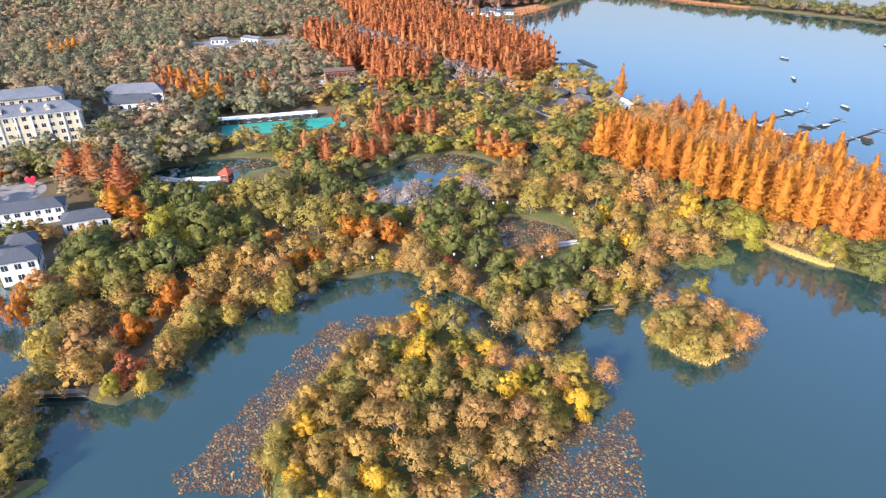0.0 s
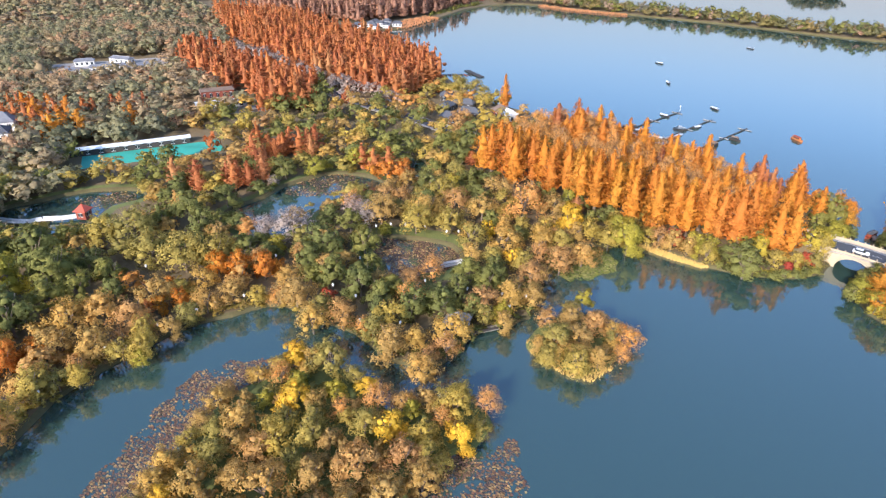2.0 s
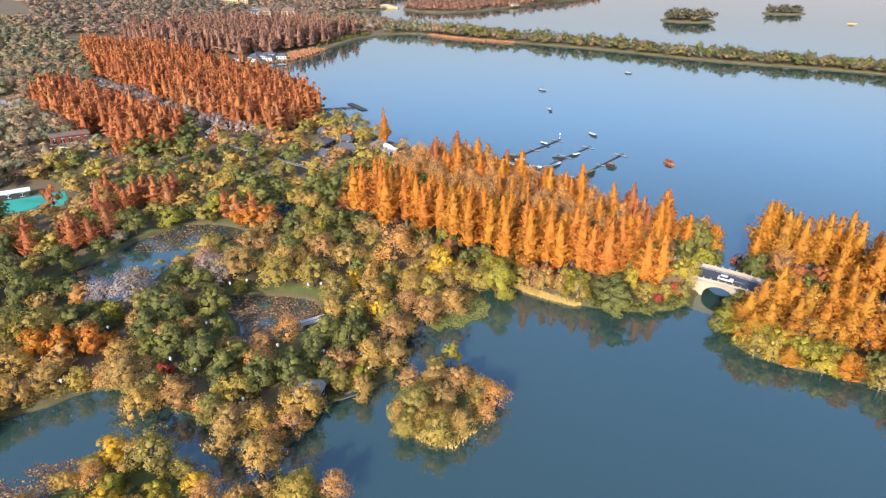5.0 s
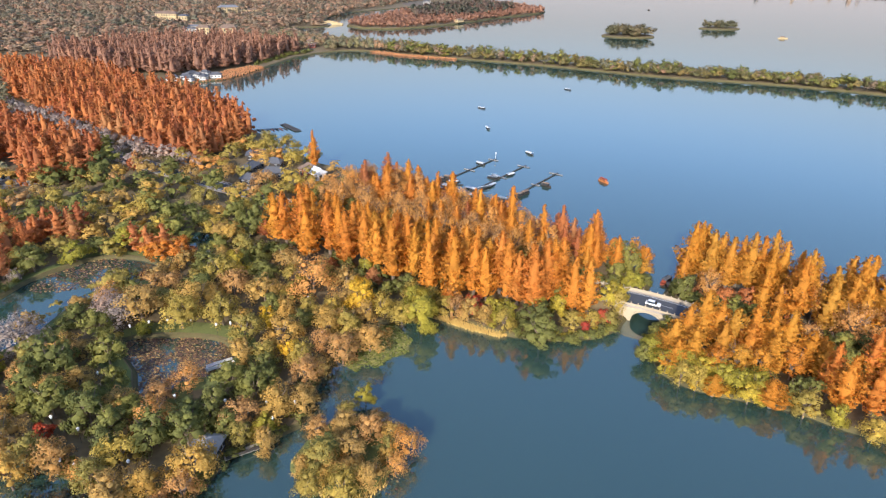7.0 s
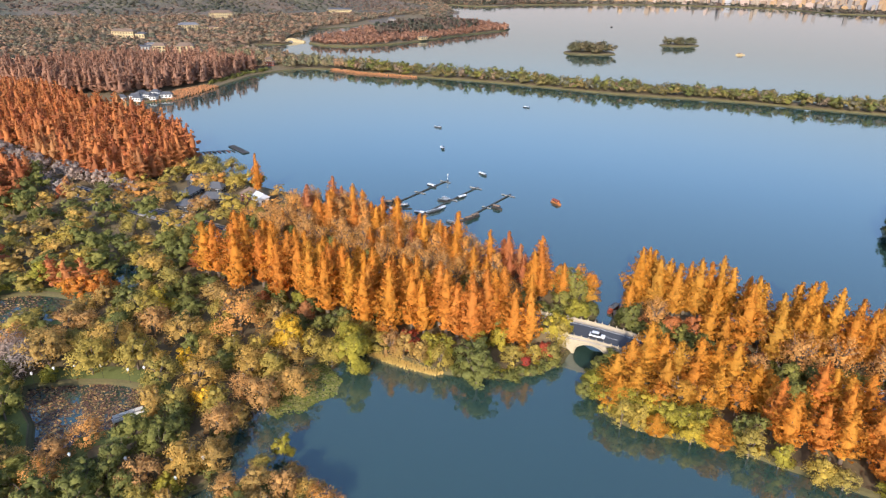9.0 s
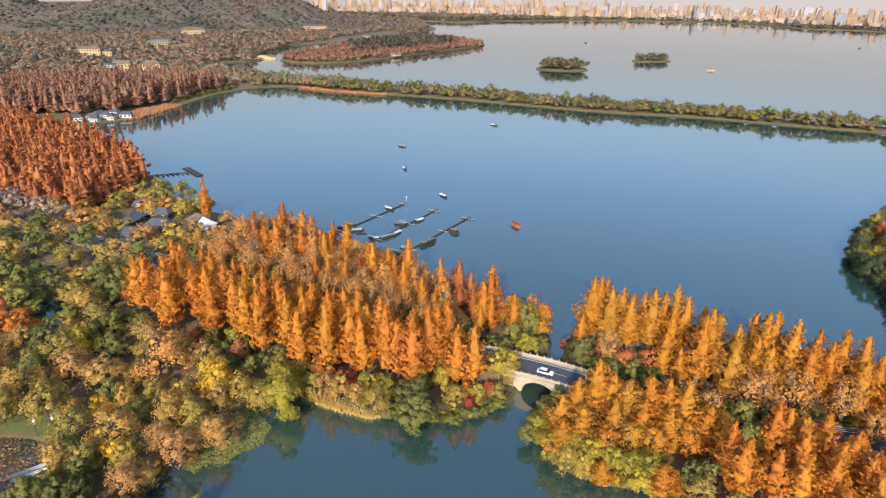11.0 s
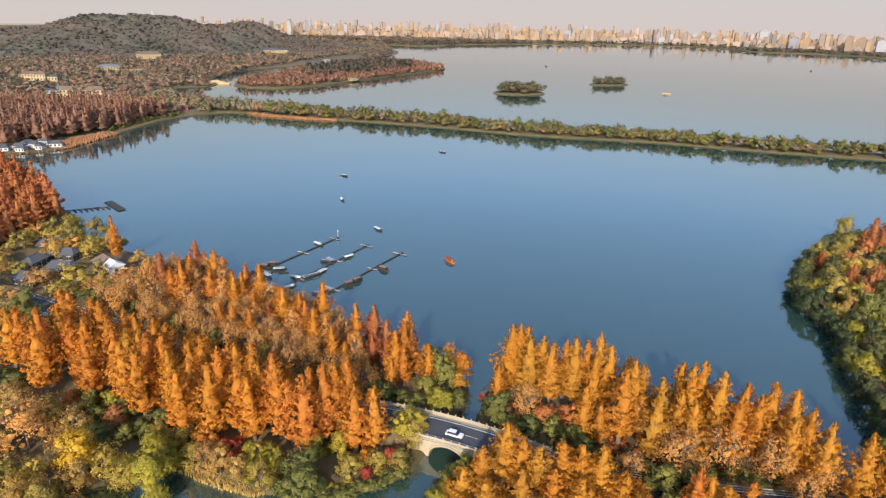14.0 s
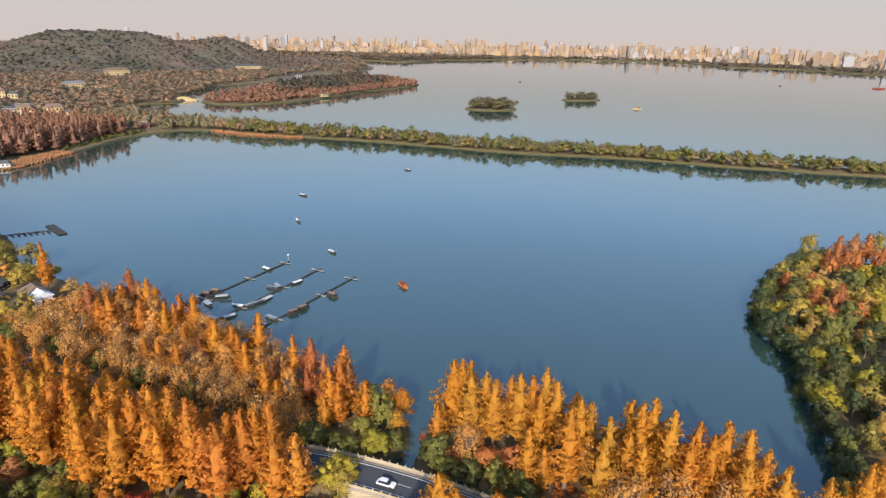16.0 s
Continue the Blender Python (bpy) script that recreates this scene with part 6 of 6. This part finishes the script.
_blocks = [city_block(i, s, sl) for i, s, sl in ((0, 8, False), (1, 14, True), (2, 26, True), (3, 10, False), (0, 18, True), (1, 6, False), (3, 20, True), (2, 16, False))]
_c = random.Random(17)
for i in range(298):
    a = -44 + 72 * i / 298 + _c.uniform(-0.3, 0.3)
    dist = 2950 + _c.uniform(0, 1) ** 1.3 * 1400
    x, y = dist * math.sin(radians(a)) + 20, dist * math.cos(radians(a))
    b = _c.choices(_blocks, (5, 3, 1.2, 4, 2.2, 6, 1.6, 1.2))[0]
    s = _c.uniform(0.4, 0.75) * (1.25 if dist > 3700 else 1.0)
    m = pose(x, y, 2.4, 0, 0, _c.uniform(-25, 25) - a) @ Matrix.Diagonal((s, s, s, 1))
    if i < len(_blocks):
        _blocks[i].matrix_basis = m
    else:
        o = copy_thing(b, m)
        o.matrix_basis = m


def city_roofs():
    """The low quarters between the towers: plain blocks with set-back tops, too many to count."""
    V, F, hues = [], [], []
    rr = random.Random(29)
    for i in range(2800):
        a = radians(rr.uniform(-46, 30))
        dist = 3000 + 1500 * rr.random() ** 1.1
        x, y, rot = dist * math.sin(a) + 20, dist * math.cos(a), rr.uniform(-0.4, 0.4) - a
        w, d, h = rr.uniform(3.5, 11), rr.uniform(4, 9), rr.uniform(7, 24) * (2.5 if rr.random() < 0.13 else 1.0)
        hue = rr.random()
        c, s = math.cos(rot), math.sin(rot)
        for k, z0, z1 in ((1.0, 1.5, h), (0.5, h, h + 2.5)):
            n = len(V)
            for z in (z0, z1):
                V += [(x + (u * c - v * s) * k, y + (u * s + v * c) * k, z) for u, v in ((-w, -d), (w, -d), (w, d), (-w, d))]
            F += [(n, n + 1, n + 5, n + 4), (n + 1, n + 2, n + 6, n + 5), (n + 2, n + 3, n + 7, n + 6), (n + 3, n, n + 4, n + 7), (n + 4, n + 5, n + 6, n + 7)]
            hues += [hue] * 5
    m, nt, b = shader("city_walls", 0.85)
    at = nt.nodes.new("ShaderNodeAttribute")
    at.attribute_name = "hue"
    c = ramp(nt, [(0.42, 0.26, 0.12), (0.28, 0.20, 0.14), (0.36, 0.28, 0.20), (0.20, 0.18, 0.17), (0.44, 0.28, 0.13), (0.26, 0.24, 0.24)], at.outputs["Fac"])
    nt.links.new(mixed(nt, c, ramp(nt, [(0.7, 0.7, 0.72), (1.1, 1.08, 1.05)], texture(nt, 0.09, 2.0, local=False)), 0.8, "MULTIPLY"), b.inputs["Base Color"])
    ob = link_mesh("city_roofs", V, F, m)
    ob.data.attributes.new("hue", "FLOAT", "FACE").data.foreach_set("value", np.array(hues, np.float32))
    tagged(ob, "hazy cream and rosy low city blocks along the far shore", "buildings", kind="stuff")


city_roofs()


def haze_backdrop():
    """A glowing ring painted as the pale winter haze round the far horizon."""
    m = bpy.data.materials.new("distance_haze")
    m.use_nodes = True
    nt = m.node_tree
    nt.nodes.remove(nt.nodes["Principled BSDF"])
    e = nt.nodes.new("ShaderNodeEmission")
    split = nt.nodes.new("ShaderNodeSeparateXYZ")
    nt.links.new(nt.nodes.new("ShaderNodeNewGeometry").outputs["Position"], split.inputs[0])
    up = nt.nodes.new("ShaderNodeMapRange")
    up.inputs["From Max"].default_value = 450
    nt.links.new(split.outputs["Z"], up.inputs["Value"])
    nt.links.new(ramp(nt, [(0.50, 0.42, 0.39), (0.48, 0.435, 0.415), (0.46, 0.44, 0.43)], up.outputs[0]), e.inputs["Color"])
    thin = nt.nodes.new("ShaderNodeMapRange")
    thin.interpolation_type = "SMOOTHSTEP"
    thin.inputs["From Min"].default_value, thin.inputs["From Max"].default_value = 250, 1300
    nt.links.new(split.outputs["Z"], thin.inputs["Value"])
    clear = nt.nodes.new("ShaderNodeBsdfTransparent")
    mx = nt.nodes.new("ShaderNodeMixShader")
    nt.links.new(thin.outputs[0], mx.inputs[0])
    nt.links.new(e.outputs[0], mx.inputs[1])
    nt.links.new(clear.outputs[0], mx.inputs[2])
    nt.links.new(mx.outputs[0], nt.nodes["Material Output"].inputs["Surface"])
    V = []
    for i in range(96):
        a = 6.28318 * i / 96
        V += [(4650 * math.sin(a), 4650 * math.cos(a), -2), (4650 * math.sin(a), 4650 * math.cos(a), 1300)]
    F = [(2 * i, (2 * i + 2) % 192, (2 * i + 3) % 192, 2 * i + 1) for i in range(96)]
    tagged(link_mesh("backdrop", V, F, m), "glowing backdrop painted as pale haze along the far horizon", "backdrop", kind="structure")


haze_backdrop()


# ---- lawns ----
def lawn_ring(name, label, pond, inner, outer):
    """A mown grass rim round a pond, laid just over the soil."""
    a, b = around(pond, inner), around(pond, outer)
    n = len(a)
    V = [(x, y, 1.13) for x, y in a] + [(x, y, 1.12) for x, y in b]
    return tagged(link_mesh(name, V, [(i, (i + 1) % n, n + (i + 1) % n, n + i) for i in range(n)], GRASS), label, "ground", kind="structure")


lawn_ring("lawn_round_pond", "mown green lawn round the lotus pond", POND_C, 1.3, 7.0)
lawn_ring("lawn_large_pond", "green grass rim of the larger pond", POND_A, 1.3, 4.5)
lawn_ring("lawn_zigzag_pond", "green grass rim of the pond with the zigzag bridge", POND_B, 1.3, 4.5)


# ---- water plants, reeds, small things ----
def pads(name, label, mat, poly, gap, size, seed, z=0.03, tilt=0.25, thin=1.0, keep=()):
    """Leaves lying on the water: six-cornered discs, a little tilted and curled."""
    rr = np.random.default_rng(seed)
    V, F, hues = [], [], []
    for x, y in scatter(smooth_loop(ccw(poly), 2.0, 2.6, seed), gap, seed, keep=keep):
        d = noise.noise((x * 0.16, y * 0.16, seed)) * 0.5 + 0.5
        if rr.uniform() > thin * (2.2 * d - 0.25):
            continue
        s, a0, tx, ty = size * rr.uniform(0.6, 1.4), rr.uniform(0, 6.28), rr.normal(0, tilt), rr.normal(0, tilt)
        b = len(V)
        for i in range(6):
            u, v = s * math.cos(a0 + 1.05 * i), s * math.sin(a0 + 1.05 * i) * 0.8
            V.append((x + u, y + v, z + abs(tx * u + ty * v) + (0.06 * s if i % 2 else 0)))
        F.append(tuple(range(b, b + 6)))
        hues.append(float(rr.uniform()))
    ob = link_mesh(name, V, F, mat)
    ob.data.attributes.new("hue", "FLOAT", "FACE").data.foreach_set("value", np.array(hues, np.float32))
    return tagged(ob, label, "water plants", kind="stuff")


pads("lotus_leaves", "withered brown lotus leaves floating beside the island", DEAD_LEAF, [(-114, -116), (-120, -104), (-126, -91), (-131, -80), (-136, -64), (-130, -52), (-122, -46), (-118, -60), (-112, -84), (-100, -102)], 0.52, 0.27, 61, thin=1.1)
pads("lotus_leaves", "withered orange lotus leaves floating by the island", DEAD_LEAF, [(-75, -50), (-69, -43), (-64, -35), (-56, -46), (-51, -54), (-58, -68), (-70, -84), (-74, -70)], 0.52, 0.27, 62, thin=1.1)
pads("lotus_leaves", "few withered lotus leaves beside the islet", DEAD_LEAF, [(-62, -8), (-55, -2), (-52, 8), (-58, 10), (-61, 0)], 1.3, 0.3, 63, thin=0.5)
pads("lotus_leaves", "withered lotus leaves in the round pond", DEAD_LEAF, POND_C, 0.55, 0.3, 64)
pads("lotus_leaves", "withered lotus leaves in the larger pond", DEAD_LEAF, [(-206, 22), (-207, 44), (-192, 50), (-188, 34), (-196, 22)], 1.0, 0.4, 65)
pads("lotus_leaves", "withered lotus leaves in the pond with the zigzag bridge", DEAD_LEAF, [(-262, -26), (-252, -17), (-243, -19), (-246, -32), (-256, -38)], 1.1, 0.4, 66)
LILY = [(-101, 42), (-97, 34), (-91, 31), (-84, 33), (-79, 40), (-78, 50), (-82, 54), (-90, 55), (-95, 50)]
pads("lily_pads", "dense mat of pale green lily pads by the bank", PAD, LILY, 0.5, 0.36, 67, thin=1.8)


def reeds(name, label, mat, poly, gap, h, seed):
    """Dry reed: tufts of leaning blades."""
    rr = np.random.default_rng(seed)
    V, F = [], []
    for x, y in scatter(poly, gap, seed):
        for _ in range(4):
            a, l = rr.uniform(0, 6.28), rr.uniform(0.15, 0.5) * h
            dx, dy, w = l * math.cos(a), l * math.sin(a), 0.12 * h
            b, t = len(V), h * rr.uniform(0.6, 1.1)
            V += [(x - w, y, -0.1), (x + w, y, -0.1), (x + dx + w * 0.6, y + dy, t), (x + dx - w * 0.6, y + dy + 0.1, t)]
            F.append((b, b + 1, b + 2, b + 3))
    return tagged(link_mesh(name, V, F, mat), label, "reeds", kind="stuff")


reeds("reed_bed", "strip of golden dry reed along the bank", REED, [(-79, 64), (-68, 62.6), (-56, 63), (-55, 65.5), (-66, 66), (-77, 67)], 0.55, 1.0, 71)
reeds("reed_bed", "russet reed bed on the spit of land", REED_RED, [(-430, 300), (-424, 311), (-412, 336), (-416, 362), (-424, 400), (-442, 400), (-442, 366), (-436, 350), (-419, 342), (-417, 326), (-428, 308)], 2.0, 2.2, 72)
reeds("reed_bed", "russet reed bed along the causeway", REED_RED, [(-396, 546), (-352, 538), (-290, 546), (-288, 552), (-352, 547), (-394, 556)], 2.0, 2.0, 73)
reeds("reed_bed", "golden reed fringe of the islet", REED, [(-81, -4), (-76, -8), (-66, -10), (-60, -8), (-58, 0), (-62, -2), (-68, -5), (-77, -2)], 0.7, 1.0, 74)
reeds("reed_bed", "golden reed fringe on the island shore", REED, [(-97, -106), (-106, -102), (-113, -93), (-118, -82), (-114, -82), (-109, -93), (-102, -100)], 0.7, 1.2, 75)


def shrubs(name, label, hue, path, width, gap, h, seed):
    """Low bushes along a shore line."""
    rr = random.Random(seed)
    items = []
    for (x0, y0), (x1, y1) in zip(path, path[1:]):
        n = max(1, int(math.hypot(x1 - x0, y1 - y0) / gap))
        for i in range(n):
            u = (i + rr.random()) / n
            items.append((x0 + (x1 - x0) * u + rr.gauss(0, width), y0 + (y1 - y0) * u + rr.gauss(0, width), 0.1, h * rr.uniform(0.5, 1.3), h * rr.uniform(0.5, 1.0), False, rr.random()))
    return woods(name, label, WOODS[hue], items, "mid")


shrubs("shore_bushes", "low green bushes along the wooded shore", "olive", [(-147, -116), (-147, -105), (-153, -95), (-157, -85), (-158, -73), (-158, -57), (-153, -44), (-148, -34), (-138, -29)], 0.9, 1.5, 2.4, 81)
shrubs("shore_bushes", "low green bushes round the middle shore", "green", [(-126, -28), (-107, -28), (-95, -26), (-94, -14), (-91, 0), (-88, 6), (-92, 17), (-96, 28)], 1.0, 1.5, 2.6, 82)
shrubs("shore_bushes", "low yellow-green bushes on the bridge bank", "lime", [(-54, 68), (-42, 71), (-34, 76), (-28, 84)], 0.7, 1.4, 2.0, 83)
shrubs("shore_bushes", "dense dark bushes along the road", "green", [(-44, 105), (-34, 104), (-28, 104)], 0.6, 1.0, 2.4, 84)
shrubs("shore_bushes", "dense dark hedge along the east road", "green", [(-12, 102.5), (0, 102), (14, 102.5), (28, 104), (50, 107), (84, 115)], 1.2, 1.2, 3.0, 85)
shrubs("shore_bushes", "low russet undergrowth under the east trees", "rust", [(0, 110), (24, 112), (50, 114), (80, 116)], 3.5, 1.6, 2.6, 91)
shrubs("shore_bushes", "dark undergrowth beside the road on the bridge bank", "green", [(-110, 104), (-80, 98.5), (-56, 92.5), (-40, 90)], 1.5, 1.3, 2.6, 92)
shrubs("shore_bushes", "yellow and orange bushes on the east shore", "yellow", [(-12, 72), (-8, 66), (4, 65), (16, 67), (26, 66)], 0.8, 1.6, 2.4, 86)

shrubs("shore_bushes", "green and yellow bushes hanging over the bank by the bridge", "green", [(-54, 65.5), (-41, 69), (-33, 74.5), (-27, 83)], 0.8, 1.0, 2.8, 88)
shrubs("shore_bushes", "low green bushes on the banks of the pond with the zigzag bridge", "green", [(-240, -45), (-226, -42), (-221, -32), (-224, -20), (-238, -17)], 3.0, 0.9, 2.0, 89)
shrubs("shore_bushes", "low olive bushes on the banks of the larger pond", "olive", [(-184, 18), (-180, 28), (-184, 42)], 2.5, 0.9, 2.2, 90)
shrubs("shore_bushes", "dark bushes on the far shore below the redwoods", "green", [(-440, 402), (-445, 436), (-452, 470), (-450, 500), (-455, 515)], 2.0, 3.0, 4.5, 87)


# ---- garden details ----
def lantern():
    """A white garden lantern on a thin post."""
    root = new("garden_lantern")
    bm = bmesh.new()
    tube(bm, (0, 0, -0.3), (0, 0, 3.9), 0.05, 0.04, 6)
    part("post", bm, DARK_WOOD, root)
    bm = bmesh.new()
    tube(bm, (0, 0, 3.9), (0, 0, 4.5), 0.22, 0.34, 8)
    tube(bm, (0, 0, 4.5), (0, 0, 4.8), 0.36, 0.08, 8)
    part("shade", bm, PAINT, root, "white frosted lantern shade")
    return tagged(root, "white garden lantern on a slim dark post", "lantern", "garden lanterns")


_l = lantern()
_spots = [(-138, -15), (-134, -21), (-125, -21), (-120, -29), (-143, 21), (-129, 25.5), (-137, 24), (-150, 14), (-107, -23), (-115, -3), (-118, -11), (-94, 5), (-89, 1), (-95, -20), (-139, -5), (-141, -29), (-153, -52), (-152.5, -47), (-149, -40),
          (-139, -29), (-116, -28.5), (-147, 18), (-126, 28), (-92.5, -5), (-93, -14), (-115, 50), (-88, 8), (-103, 1), (-155, -62), (-156, -75), (-152, -92), (-147, -104), (-185, -48), (-190, -58), (-100, 36), (-160, -20)]
_l.matrix_basis = pose(_spots[0][0], _spots[0][1], 1.0)
for _x, _y in _spots[1:]:
    copy_thing(_l, pose(_x, _y, 0.9))


def zigzag_bridge(pts, width, label, deck=PAVING, rail=PAINT):
    root = new("zigzag_bridge")
    tagged(root, label, "bridge")
    for (x0, y0), (x1, y1) in zip(pts, pts[1:]):
        L, a = math.hypot(x1 - x0, y1 - y0), math.degrees(math.atan2(y1 - y0, x1 - x0))
        m = pose(x0, y0, 0, 0, 0, a)
        part("deck", boxed(-0.3, L + 0.3, -width / 2, width / 2, 0.75, 0.95, m), deck, root)
        for v in (-width / 2, width / 2):
            part("railing", boxed(0, L, v - 0.06, v + 0.06, 0.95, 1.75, m), rail, root)
        for u in (0, L / 2):
            bm = bmesh.new()
            tube(bm, m @ Vector((u, 0, -2)), m @ Vector((u, 0, 0.8)), 0.25, 0.25, 6)
            part("pier", bm, STONE, root)
    return root


zigzag_bridge([(-263, -60), (-257, -57), (-252.5, -54), (-251, -50), (-246.5, -45.5), (-243, -40)], 1.8, "white-railed zigzag footbridge over the pond")
zigzag_bridge([(-120.5, 12.5), (-117, 18.5)], 1.8, "short pale footbridge at the lotus pond")
zigzag_bridge([(-93.5, -10), (-89.5, -4)], 2.0, "small timber landing beside the pavilion", PAVING, DARK_WOOD)
zigzag_bridge([(-161, -131), (-151.5, -119.5)], 2.6, "low dark footbridge over the canal mouth", PAVING, DARK_WOOD)
house(-242, -39.5, 30, 3.6, 3.6, 2.6, 2.2, RED_WOOD, surface("red_lacquer", (0.42, 0.06, 0.03), (0.55, 0.10, 0.05), 2.0, 0.6, 0.2), 1, 1, "small red lacquered pavilion at the zigzag bridge", "pavilion", hip=0.48)


def heart_sculpture(x, y):
    """A red heart-shaped sculpture standing on a small plinth."""
    root = new("heart_sculpture")
    tagged(root, "large red heart-shaped sculpture on the round square", "sculpture")
    bm = bmesh.new()
    ring = []
    for k, s in ((-0.5, 0.82), (-0.25, 1.0), (0.25, 1.0), (0.5, 0.82)):
        row = []
        for i in range(28):
            a = 6.2832 * i / 28
            row.append(bm.verts.new((s * 0.13 * 16 * math.sin(a) ** 3, k, 3.0 + s * 0.13 * (13 * math.cos(a) - 5 * math.cos(2 * a) - 2 * math.cos(3 * a) - math.cos(4 * a)))))
        ring.append(row)
    for p, q in zip(ring, ring[1:]):
        for i in range(28):
            bm.faces.new((p[i], p[(i + 1) % 28], q[(i + 1) % 28], q[i]))
    bm.faces.new(ring[0][::-1])
    bm.faces.new(ring[-1])
    part("heart", bm, surface("heart_red", (0.55, 0.02, 0.05), (0.68, 0.05, 0.08), 1.0, 0.4, 0.0), root)
    part("plinth", boxed(-1.2, 1.2, -0.8, 0.8, 0, 0.7, bevel=0.05), STONE, root)
    root.matrix_basis = pose(x, y, 1.1, 0, 0, 62)


heart_sculpture(-284, -97)
